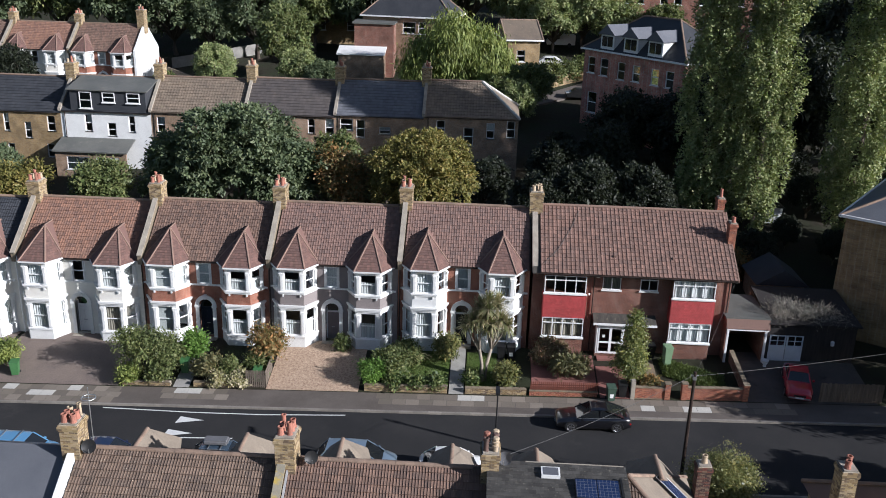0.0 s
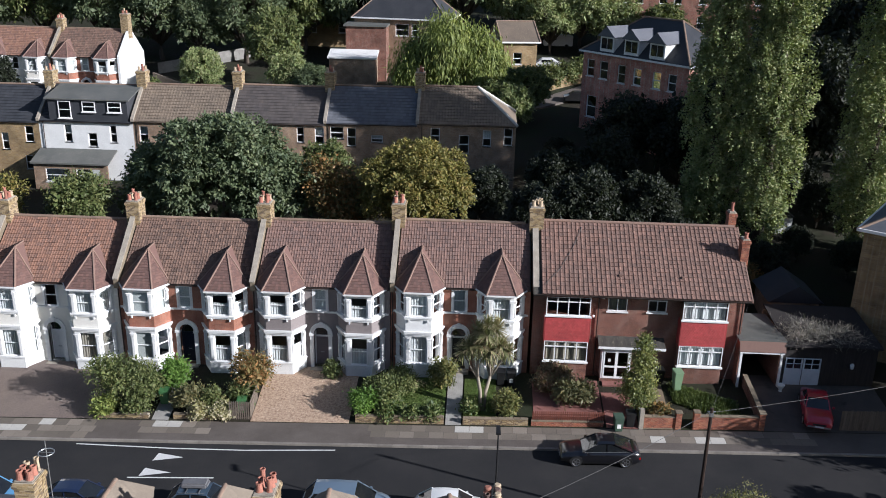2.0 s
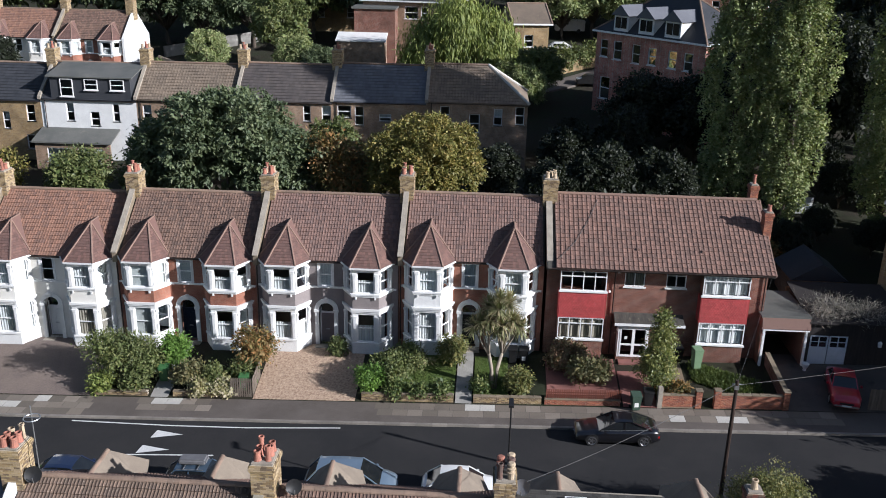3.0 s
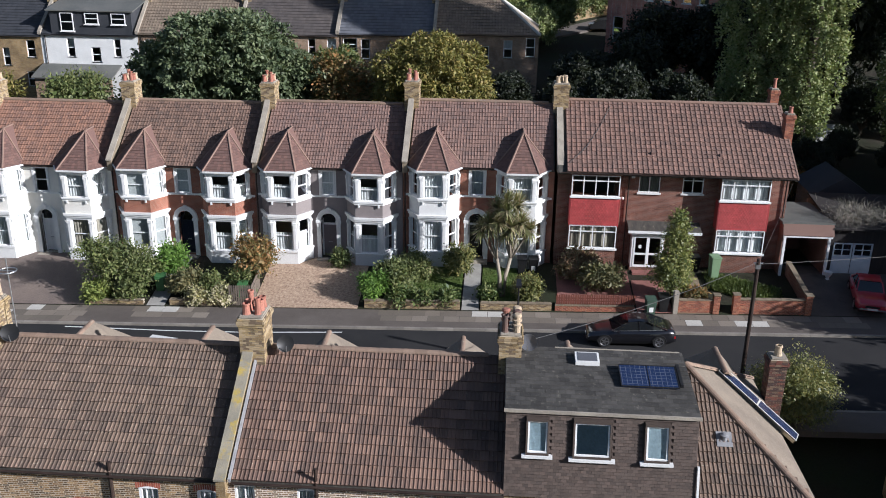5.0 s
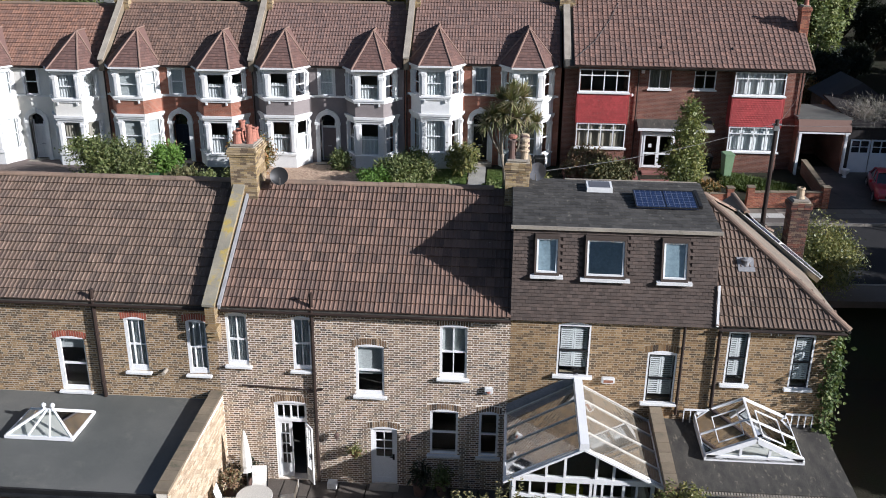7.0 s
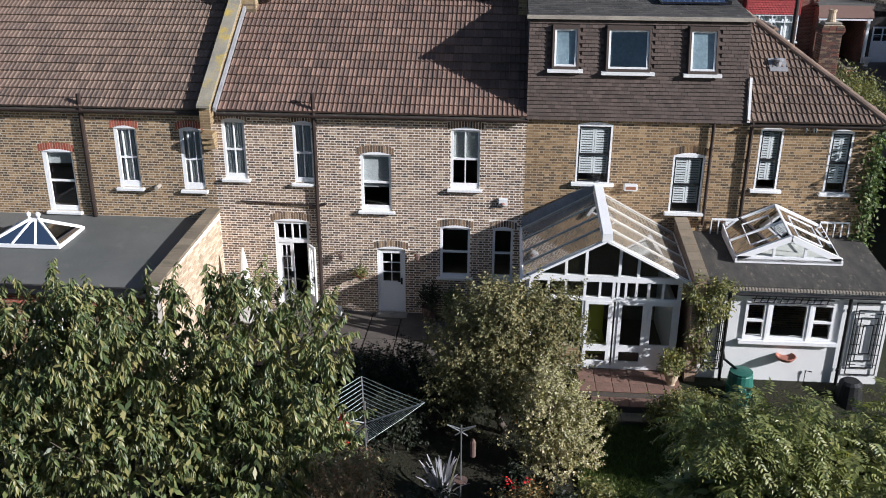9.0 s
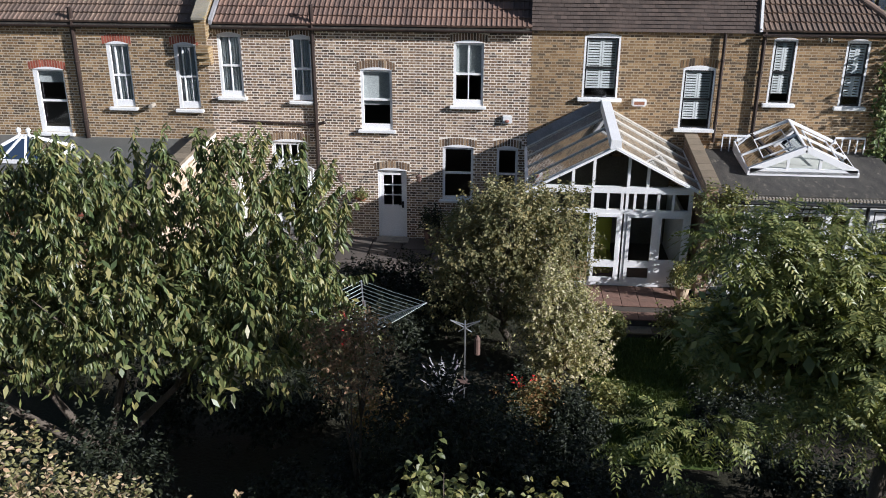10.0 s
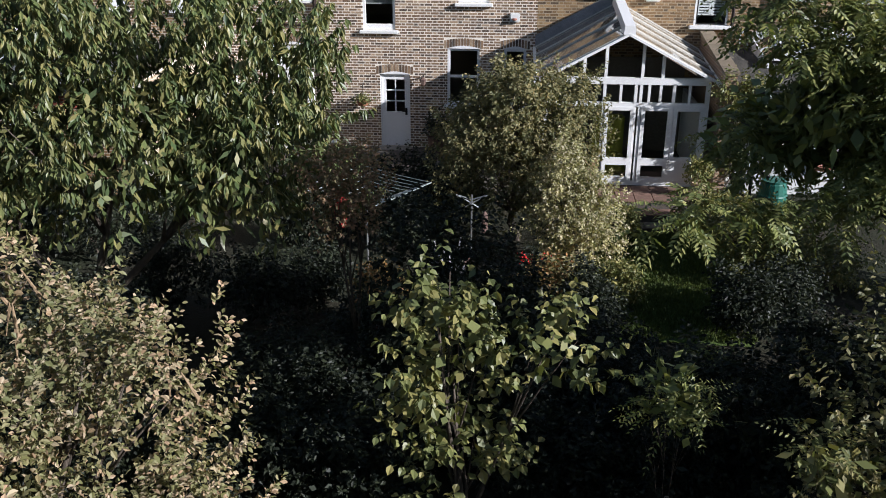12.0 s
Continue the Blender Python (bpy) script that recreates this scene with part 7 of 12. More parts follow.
back_house(-3.1, 6.9, "far_brick_brown", "tile_hill", [(1.38, 2.3, 2.03, 0.37), (4.26, 5.3, 2.95, 1.04), (6.68, 7.52, 2.12, 0.46), (8.8, 9.68, 1.98, 0.2)], "dark-brick end-terrace house with a hipped brown roof", hip=True)

# terrace of the same bay houses further up the hill
_src = [o for o in scene.objects if o.name.startswith("bay_fronted_house") and o.parent is None]
for k, (i, x, label) in enumerate(((2, -49.4, "red-and-white bay-fronted terraced house, end of its row"), (1, -58.8, "pale bay-fronted terraced house with brown roof"), (2, -68.1, "red-and-white bay-fronted terraced house"))):
    hc = copy_thing(_src[i], Matrix.Translation((x, 94.4, 8.3)))
    tagged(hc, label, "house", "upper terrace")
    if k == 0:
        gw = Build().solid([(-44.85, 91.6, 5.5), (-44.85, 100.5, 5.5), (-44.85, 100.5, 14.3), (-44.85, 96.15, 18.0), (-44.85, 91.6, 14.6)], (0.3, 0, 0))
        part("gable_wall", gw, M["white"], hc, "bare white-rendered gable wall")
        chimney(hc, -45.0, 96.15, 1.0, 1.3, 16.5, 19.7, [(-0.2, -0.3, "short", "terracotta"), (0.2, 0, "short", "terracotta"), (-0.2, 0.3, "tall", "pot_buff")], "brick_chim")


def villa(name, at, w, d, z0, ze, rise, wall, roof, label, turn=0.0, windows=(), hip=True, ridge_share=0.35, storeys=2):
    """A free-standing house under a hipped roof; windows: (x from, x to, z from, z to) on its near side."""
    h = thing(name, (at[0], at[1], z0), label, "house")
    m = Matrix.Translation((at[0], at[1], 0)) @ Matrix.Rotation(radians(turn), 4, "Z")

    def put(nm, b, mat, parent=h, lab=""):
        for v in b.bm.verts:
            v.co = m @ v.co
        return part(nm, b, M[mat], parent, lab)

    put("front_wall", wall_panel(Build(), -w / 2, w / 2, z0 - 2, ze, -d / 2, -d / 2 + 0.3, [(a, c, e, f) for a, c, e, f in windows]), wall)
    put("rear_wall", Build().box(-w / 2, w / 2, d / 2 - 0.3, d / 2, z0 - 2, ze), wall)
    put("flank_wall", Build().box(-w / 2, -w / 2 + 0.3, -d / 2 + 0.3, d / 2 - 0.3, z0 - 2, ze), wall)
    put("flank_wall", Build().box(w / 2 - 0.3, w / 2, -d / 2 + 0.3, d / 2 - 0.3, z0 - 2, ze), wall)
    put("room_wall", Build().box(-w / 2 + 0.3, w / 2 - 0.3, -d / 2 + 2, -d / 2 + 2.1, z0, ze), "inside")
    for a, c, e, f in windows:
        t = 0.08
        zm = (e + f) / 2
        y = -d / 2 + 0.08
        wd = put("window", wall_panel(Build(), a, c, e, f, y, y + 0.1, [(a + t, c - t, e + t, zm - 0.04), (a + t, c - t, zm + 0.04, f - t)]), "white_frame")
        put("pane", Build().face((a + t, y + 0.06, e + t), (c - t, y + 0.06, e + t), (c - t, y + 0.06, f - t), (a + t, y + 0.06, f - t)), "glass", wd)
        put("sill", Build().box(a - 0.1, c + 0.1, y - 0.15, y, e - 0.1, e), "white", wd)
    o = 0.4
    r = w / 2 * ridge_share
    e = [(-w / 2 - o, -d / 2 - o, ze), (w / 2 + o, -d / 2 - o, ze), (w / 2 + o, d / 2 + o, ze), (-w / 2 - o, d / 2 + o, ze)]
    a, b2 = ((-r, 0, ze + rise), (r, 0, ze + rise)) if hip else ((-w / 2 - o, 0, ze + rise), (w / 2 + o, 0, ze + rise))
    put("roof", Build().face(e[0], e[1], b2, a).face(e[1], e[2], b2).face(e[2], e[3], a, b2).face(e[3], e[0], a).face(*e), roof)
    put("hip_tiles", Build().tube([e[0], a], 0.12, 6).tube([e[1], b2], 0.12, 6).tube([e[2], b2], 0.12, 6).tube([e[3], a], 0.12, 6).tube([a, b2], 0.12, 6), "ridge")
    put("fascia", Build().bar(e[0], e[1], 0.12, 0.2).bar(e[1], e[2], 0.12, 0.2).bar(e[3], e[0], 0.12, 0.2), "white_frame")
    return h, put


# dark red brick block with white dormers
vb, put = villa("brick_apartment_building", (24.0, 81.6), 16.0, 9.0, 8.0, 17.9, 4.2, "far_brick_block", "slate", "dark red brick apartment building with white dormers in a slate roof", -51.0,
                [(-7.3, -6.1, 15.0, 17.0), (-5.2, -3.9, 14.9, 17.0), (-2.3, -1.1, 14.8, 16.9), (0.1, 1.3, 14.9, 16.8), (3.0, 4.2, 14.9, 16.8), (5.2, 6.4, 14.9, 16.8), (-7.0, -5.4, 10.1, 12.7), (-2.2, -1.0, 10.8, 12.8), (1.5, 2.7, 10.8, 12.8)])
for x in (-4.2, -0.4, 3.4):
    dd = put("dormer", Build().box(x - 1.1, x + 1.1, -4.6, -1.3, 18.0, 20.0), "white")
    put("dormer_roof", Build().solid([(x - 1.4, -4.9, 19.9), (x + 1.4, -4.9, 19.9), (x, -4.9, 21.1)], (0, 4.0, 0)), "slate_grey", dd)
    put("window", Build().box(x - 0.85, x - 0.06, -4.66, -4.6, 18.5, 19.7).box(x + 0.06, x + 0.85, -4.66, -4.6, 18.5, 19.7), "car_glass", dd)
# hipped villa, its flat-roofed wing and a pale house beyond the willow
villa("detached_house", (-8.3, 112.0), 13.5, 10.0, 11.5, 19.0, 4.6, "far_brick_brown", "slate", "brick house with a broad grey hipped roof", -8.0, [(-5, -3.6, 16.3, 18.2), (-0.6, 1.4, 16.6, 18.3), (1.8, 2.9, 16.6, 18.3), (4.2, 5.6, 16.3, 18.0), (1, 3.4, 12.8, 14.8)])
wing = thing("house_extension", (-14.5, 103.5, 9), "brown brick wing with a flat roof and a lean-to", "house extension")
part("wing_wall", Build().box(-16.4, -10.6, 104.0, 109, 7, 18.1), M["far_brick_red"], wing)
part("flat_roof", Build().box(-16.7, -10.4, 103.7, 109.2, 18.1, 18.35), M["felt_smooth"], wing)
part("lean_to", Build().solid([(-18.6, 101.0, 13.9), (-11.6, 101.0, 13.9), (-11.6, 104.0, 14.7), (-18.6, 104.0, 14.7)], (0, 0, 0.2)), M["white"], wing)
part("lean_to_wall", Build().box(-18.4, -11.8, 101.3, 104.0, 7, 13.9), M["far_brick_brown"], wing)
villa("detached_house", (7.6, 104.0), 4.6, 9.0, 10.0, 17.0, 2.4, "far_brick_yellow", "tile_hill", "pale brick house with a tiled roof", 10.0, [(-1, 0.2, 14, 15.6)], hip=False)
villa("detached_house", (-22.0, 128.0), 12.0, 9.0, 10.5, 18.2, 3.4, "far_brick_yellow", "tile_brown_far", "brick house on the hill with a tiled roof", 6.0, [(-4, -2.6, 15, 16.6), (1, 2.4, 15, 16.6)])
villa("brick_apartment_building", (36.0, 128.0), 26.0, 11.0, 12.0, 25.0, 3.5, "far_brick_red", "slate", "red brick mansion block with white sash windows", 3.0,
      [(x, x + 1.2, z, z + 1.9) for x in (-11.5, -9.3, -5.5, -3.2, 0.8, 3.4, 7.0, 9.6) for z in (13.6, 17.2, 21.0)])
villa("brick_building", (41.0, 34.9), 17.0, 14.0, 3.0, 12.4, 3.0, "far_brick_yellow", "slate_grey", "tall stock-brick building under a slate roof", -35.0, [(1.5, 2.7, 8.5, 10.2)])
# lane and garden walls on the hill
structure("lane", Build().solid([(6.0, 91, land(6, 91) + 0.14), (10.0, 91.5, land(10, 91.5) + 0.14), (24.0, 104, land(24, 104) + 0.14), (20.0, 106.6, land(20, 106.6) + 0.14)], (0, 0, -0.4)), M["tarmac_pave"], "pale lane climbing the hill", "lane")
structure("boundary_wall", Build().solid([(5.0, 94.0, land(5, 94)), (20.0, 107.4, land(20, 107.4)), (20.0, 107.7, land(20, 107.7)), (5.0, 94.3, land(5, 94.3))], (0, 0, 1.5)), M["far_brick_yellow"], "pale brick boundary wall along a lane", "wall")
for x0, y0, x1, y1, mt in ((-44, 104, -30, 118, "concrete"), (-43, 99, -26, 84, "wood_dark"), (-26, 84, -12, 82, "wood_dark"), (-26, 95, -14, 90, "concrete")):
    structure("garden_wall", Build().solid([(x0, y0, land(x0, y0)), (x1, y1, land(x1, y1)), (x1 + 0.2, y1 + 0.2, land(x1, y1)), (x0 + 0.2, y0 + 0.2, land(x0, y0))], (0, 0, 1.7)), M[mt], "garden boundary wall on the hillside", "wall")
patch = Build().solid([(-13, 80, land(-13, 80) + 0.25), (-7, 80, land(-7, 80) + 0.25), (-6, 92, land(-6, 92) + 0.25), (-14, 92, land(-14, 92) + 0.25)], (0, 0, -0.5))
structure("lawn", patch, M["lawn"], "sunlit lawn behind the hillside terrace", "lawn")
tp = thing("trampoline", (-14.5, 84, land(-14, 84)), "round garden trampoline with safety net posts", "trampoline")
part("ring", Build().tube([(-14.5 + 1.7 * math.cos(a * math.pi / 8), 84 + 1.7 * math.sin(a * math.pi / 8), land(-14, 84) + 0.95) for a in range(17)], 0.07, 6), M["steel"], tp)
part("mat", Build().turned((-14.5, 84, land(-14, 84) + 0.9), [(1.6, 0), (1.6, 0.02)], 16), M["black"], tp)
for a in range(6):
    p = (-14.5 + 1.75 * math.cos(a * math.pi / 3), 84 + 1.75 * math.sin(a * math.pi / 3))
    part("post", Build().tube([(*p, land(-14, 84)), (*p, land(-14, 84) + 2.7)], 0.04, 6), M["steel"], tp)
pc = thing("parked_car", (13.4, 113.5, land(13, 113) + 0.1), "white car parked on the hill", "car")
part("body", Build().solid([(11.2, 112.6, 11.8), (15.4, 112.6, 11.9), (15.4, 112.6, 12.5), (14.6, 112.6, 12.65), (13.9, 112.6, 13.2), (12.2, 112.6, 13.15), (11.5, 112.6, 12.6), (11.2, 112.6, 12.4)], (0, 1.7, 0)).bevel(0.1, 2), M["white"], pc)
part("window", Build().box(12.2, 13.9, 112.56, 112.62, 12.65, 13.05), M["car_glass"], pc)

# trees behind the far terrace
plant("chestnut_tree", (-18.5, 48.5, land(-18, 48)), clumps(-18.8, 48.2, 11.2, 6.2, 5.2, 5.2, 34, 1.55, 3) + clumps(-13.6, 47.8, 9.8, 3.0, 3.0, 3.6, 14, 1.2, 4) + clumps(-24.2, 48.4, 9.6, 3.2, 3.2, 3.6, 14, 1.2, 5),
      3400, 15, 0.36, 0.19, "chestnut", "broad dark-green chestnut tree behind the terrace", "tree", 0.45, (0.2, 0.2, 0.13), 0.45, 11, False, 0.78, rough=0.15, wild=0.5, core=0.8,
      inner=[(-18.8, 48.4, 10.8, 5.2, 4.4, 4.4), (-23.6, 48.4, 9.6, 2.8, 2.8, 3.2), (-13.8, 47.9, 9.8, 2.7, 2.7, 3.2)])
plant("maple_tree", (-2.2, 46.5, land(-2, 46)), clumps(-2.0, 46.2, 10.9, 4.6, 4.0, 4.0, 36, 1.15, 6),
      2300, 14, 0.25, 0.13, "yellow", "rounded yellow-green tree turning for autumn", "tree", 0.3, (0.16, 0.16, 0.12), 0.4, 12, False, 0.75, rough=0.2, wild=0.55, core=0.85, inner=[(-2.0, 46.3, 10.6, 3.8, 3.4, 3.4)])
plant("garden_tree", (-8.4, 47.5, land(-8, 47)), lump(-8.4, 47.5, 9.6, 2.6, 3.4, seed=4), 800, 14, 0.3, 0.15, "autumn", "olive-green tree between two larger ones", "tree", 0.22, 0.28, 0.4, 13, False, 0.55)
plant("garden_tree", (-30.3, 45, land(-30, 45)), lump(-30.3, 45, 8.7, 2.5, 2.6, seed=5), 700, 14, 0.28, 0.14, "mid", "small rounded green garden tree", "tree", 0.18, 0.25, 0.3, 14, False, 0.55)
plant("garden_tree", (-38.0, 45, land(-38, 45)), lump(-38.0, 45, 8.3, 2.7, 2.8, seed=6), 700, 14, 0.28, 0.14, "yellow", "golden-leaved garden tree behind the terrace", "tree", 0.18, 0.25, 0.3, 15, False, 0.55)
plant("garden_tree", (-27.5, 55, land(-27, 55)), lump(-27.5, 55, 8.6, 2.6, 3.4, seed=7), 700, 12, 0.34, 0.17, "mid", "green tree beside the white house", "tree", 0.2, 0.3, 0.3, 16, False, 0.5)


def poplar(x, y, h, r, seed, label):
    """A columnar crown of many steep, plume-like boughs round one trunk."""
    z = land(x, y)
    g = random.Random(seed)
    plumes = []
    for k in range(105):
        u = 0.07 + 0.9 * (k + g.random()) / 105
        rr = r * (0.62 + 0.4 * math.sin(math.pi * min(1.0, u * 1.15))) * (1.0 if u < 0.82 else max(0.15, (1 - u) / 0.18))
        a = k * 2.39996 + g.uniform(-0.4, 0.4)
        f = g.uniform(0.6, 1.0) if k % 4 else g.uniform(0.15, 0.5)
        w = g.uniform(0.5, 0.95)
        plumes.append((x + math.cos(a) * rr * f, y + math.sin(a) * rr * f, z + h * u, w, w, g.uniform(1.1, 2.0)))
    t = thing("poplar_tree", (x, y, z), label, "tree", "tall poplars")
    part("trunk", Build().tube([(x, y, z - 0.3), (x + 0.1, y, z + h * 0.4), (x, y, z + h * 0.95)], [0.5, 0.32, 0.04], 9), M["bark"], t, smooth=True)
    c, d = blob_points(plumes, int(h * 120), seed, 0.8, -0.95, 0.2)
    d = unit(d + np.array((0, 0, 0.5)))
    part("crown", leaf_cloud("crown", c, d, 16, 0.22, 0.17, LEAF["poplar"], (0.13, 0.13, 0.24), 0.2, seed, False, wild=0.55), None, t)


poplar(28.3, 51.0, 31.0, 2.5, 21, "tall columnar poplar covered in dense leaves")
poplar(24.0, 53.0, 30.0, 2.5, 22, "tall columnar poplar standing in shade")
poplar(36.9, 51.0, 32.0, 2.6, 23, "tall columnar poplar covered in dense leaves")
poplar(44.5, 58.0, 31.0, 2.6, 24, "tall columnar poplar covered in dense leaves")

plant("willow_tree", (-2.0, 95, land(-2, 95)), [(-2, 95, 15.6, 4.6, 4, 4.3), (-6.2, 94.5, 13.6, 2.8, 2.8, 3.4), (2.6, 94.5, 14.6, 3.2, 3, 4.0), (-1.5, 93, 18, 3.0, 3, 2.3), (5, 95, 13.2, 2.3, 2.3, 3.2)],
      1500, 14, 0.75, 0.13, "willow", "weeping willow with trailing bright foliage", "tree", 0.4, (0.35, 0.35, 0.8), 2.2, 31, False, 0.65, low=-0.9)

# hillside woods: copies of a few trees, in many sizes
protos = []
# the second kind has the woods' shade put into its leaf colour
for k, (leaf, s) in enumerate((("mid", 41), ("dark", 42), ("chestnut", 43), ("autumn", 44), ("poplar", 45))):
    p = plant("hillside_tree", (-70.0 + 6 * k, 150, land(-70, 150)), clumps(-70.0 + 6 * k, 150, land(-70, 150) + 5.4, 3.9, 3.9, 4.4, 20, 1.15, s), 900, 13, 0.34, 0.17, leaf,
              ("rounded green garden tree on the hill", "hill tree with shade put into its near-black leaves", "deep green broadleaf tree on the hill", "tree with browning leaves on the hill", "pale green tree on the hill")[k], "tree", 0.28, 0.22, 0.4, s, False, 0.72, group="hillside trees", rough=0.25, wild=0.6, core=0.9)
    protos.append(p)
rnd = random.Random(5)


def grow(k, x, y, s, sz=None):
    copy_thing(protos[k], Matrix.LocRotScale((x, y, land(x, y) - 0.2), Euler((0, 0, rnd.uniform(0, 6.28))), (s, s, sz or s * rnd.uniform(0.85, 1.2))))


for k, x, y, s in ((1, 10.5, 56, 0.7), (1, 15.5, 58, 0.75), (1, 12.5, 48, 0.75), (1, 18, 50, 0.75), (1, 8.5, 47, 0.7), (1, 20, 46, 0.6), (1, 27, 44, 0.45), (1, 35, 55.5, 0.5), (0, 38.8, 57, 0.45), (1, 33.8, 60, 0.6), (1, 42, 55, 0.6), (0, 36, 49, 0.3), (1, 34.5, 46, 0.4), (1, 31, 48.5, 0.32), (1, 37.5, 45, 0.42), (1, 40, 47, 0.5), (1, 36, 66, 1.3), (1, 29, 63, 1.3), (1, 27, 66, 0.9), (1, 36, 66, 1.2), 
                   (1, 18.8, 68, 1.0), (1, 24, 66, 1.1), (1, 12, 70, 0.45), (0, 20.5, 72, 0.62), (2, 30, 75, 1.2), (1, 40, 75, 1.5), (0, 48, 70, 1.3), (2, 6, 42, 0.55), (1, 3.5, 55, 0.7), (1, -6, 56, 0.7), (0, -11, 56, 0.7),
                   (0, -30, 84, 0.5), (4, -22, 92, 0.7), (2, -18.5, 90, 0.7), (0, -38, 84, 0.5), (4, -34, 92, 0.7), (0, -26, 100, 1.0), (2, -33, 112, 1.5), (0, -25, 118, 1.3), (2, -39, 110, 1.0), (2, -18, 120, 1.5), (1, -13, 122, 1.5),
                   (2, -46, 112, 1.4), (2, -56, 114, 1.5), (0, -66, 116, 1.4), (2, -75, 114, 1.5), (0, 9, 88, 0.8), (0, 5.5, 84, 0.7), (4, 7.5, 82, 0.55), (4, 14, 122, 1.2), (4, 19, 124, 1.3), (4, 24, 122, 1.1), (4, 9, 128, 1.2), (0, 31, 118, 1.0),
                   (2, 0, 130, 1.6), (0, -8, 132, 1.5), (2, 12, 140, 1.6), (2, -30, 140, 1.7), (2, -45, 138, 1.7), (0, -60, 140, 1.7), (2, 28, 150, 1.8), (2, 50, 140, 1.8), (1, 52, 90, 1.6), (2, 46, 100, 1.6), (0, 64, 110, 1.8), 
                   (2, -90, 110, 1.6), (2, -100, 130, 1.8), (0, -84, 96, 1.1), (1, -58, 84, 0.8), (0, -66, 84, 0.7), (0, -46, 80, 0.55), (3, -20, 78, 0.5), (0, -10, 78, 0.45), (4, -27, 78, 0.5), (0, -34, 76, 0.5), (2, -44, 52, 0.7), (0, -50, 48, 0.8), (1, -24, 56, 0.6), (0, -14, 40.5, 0.35), (1, -34, 52, 0.5)):
    grow(k, x, y, s)
for i in range(60):
    x, y = rnd.uniform(-150, 150), rnd.uniform(145, 240)
    grow(rnd.choice((0, 1, 2, 2, 4)), x, y, rnd.uniform(1.5, 2.4))
# unseen trees added beyond the end house to shade the near pavement
for k, x, y, sc in ((0, 25.5, 4.5, 0.6), (1, 28, 9, 0.66), (0, 33, 11.5, 0.66), (1, 22.5, 0.5, 0.5)):
    grow(k, x, y, sc)
# pale flowering shrubs and hedges in the gardens behind the far terrace
for i, (x, y, leaf, r) in enumerate(((2.6, 41.5, "silver", 1.7), (5.6, 41.0, "silver", 1.4), (8.8, 41.5, "silver", 1.5), (0.0, 42.5, "hazel", 1.6), (11.4, 43, "mid", 1.5), (14, 42, "mid", 1.3), (-5, 42.5, "autumn", 1.4), (17.5, 42.5, "dark", 1.6), (22.5, 42, "mid", 1.5), (25.5, 43, "autumn", 1.4))):
    plant("garden_shrub", (x, y, land(x, y)), lump(x, y, land(x, y) + r * 0.95, r, r * 1.1, 4, i), 260, 12, 0.24, 0.12, leaf, "pale flowering shrub behind the terrace" if leaf == "silver" else "dense garden shrub behind the terrace", "shrub", 0.08, 0.2, 0.2, 60 + i, False, 0.5)
sh = thing("garden_shed", (31.6, 55.0, land(31, 55)), "small pale painted shed among the trees", "shed")
part("shed_wall", Build().box(30.8, 32.4, 54.5, 56.0, land(31, 55) - 0.3, land(31, 55) + 1.6), M["white"], sh)
part("shed_roof", Build().solid([(30.6, 54.3, land(31, 55) + 1.6), (32.6, 54.3, land(31, 55) + 1.6), (31.6, 54.3, land(31, 55) + 2.2)], (0, 1.9, 0)), M["felt"], sh)

hb = thing("clipped_hedge", (12.5, 101.5, land(12, 101)), "long green hedge above a lane wall", "hedge")
c, d = blob_points([(6.5 + 2.2 * k, 96.4 + 1.95 * k, land(7, 96.4 + 1.95 * k) + 1.7, 1.7, 1.4, 1.6) for k in range(7)], 1000, 77, 0.5, -0.8, 0.25)
part("foliage", leaf_cloud("foliage", c, d, 11, 0.34, 0.18, LEAF["mid"], 0.26, 0.2, 77, False), None, hb)
dk = thing("parked_car", (16.4, 95.5, land(16, 95)), "dark car with a pale bonnet parked in the lane", "car")
zc = land(16, 95) + 0.3
part("body", Build().solid([(14.4, 95.0, zc), (18.2, 95.0, zc), (18.2, 95.0, zc + 0.7), (17.7, 95.0, zc + 0.8), (17.0, 95.0, zc + 1.25), (15.6, 95.0, zc + 1.25), (15.1, 95.0, zc + 0.75), (14.4, 95.0, zc + 0.6)], (0, 1.7, 0)).bevel(0.1, 2), M["black"], dk)
part("bonnet", Build().solid([(14.38, 95.1, zc + 0.62), (15.08, 95.1, zc + 0.77), (15.08, 95.1, zc + 0.81), (14.38, 95.1, zc + 0.66)], (0, 1.5, 0)), M["white"], dk, "pale bonnet")
vn = thing("parked_van", (15.6, 126.0, land(15, 126)), "white van parked on the hill road", "van")
zv = land(15, 127) + 0.35
part("body", Build().solid([(13.2, 126.2, zv), (18.0, 126.2, zv), (18.0, 126.2, zv + 1.7), (14.6, 126.2, zv + 1.75), (13.9, 126.2, zv + 1.0), (13.2, 126.2, zv + 0.8)], (0, 1.9, 0)).bevel(0.1, 2), M["white"], vn)
part("window", Build().solid([(14.1, 126.15, zv + 1.02), (15.3, 126.15, zv + 1.02), (15.3, 126.15, zv + 1.5), (14.6, 126.15, zv + 1.5)], (0, 0.06, 0)), M["car_glass"], vn)
for x in (14.2, 17.0):
    part("wheel", Build().solid([(x + 0.34 * math.cos(a * math.pi / 6), 126.12, zv + 0.34 * math.sin(a * math.pi / 6)) for a in range(12)], (0, 0.2, 0)), M["black"], vn)


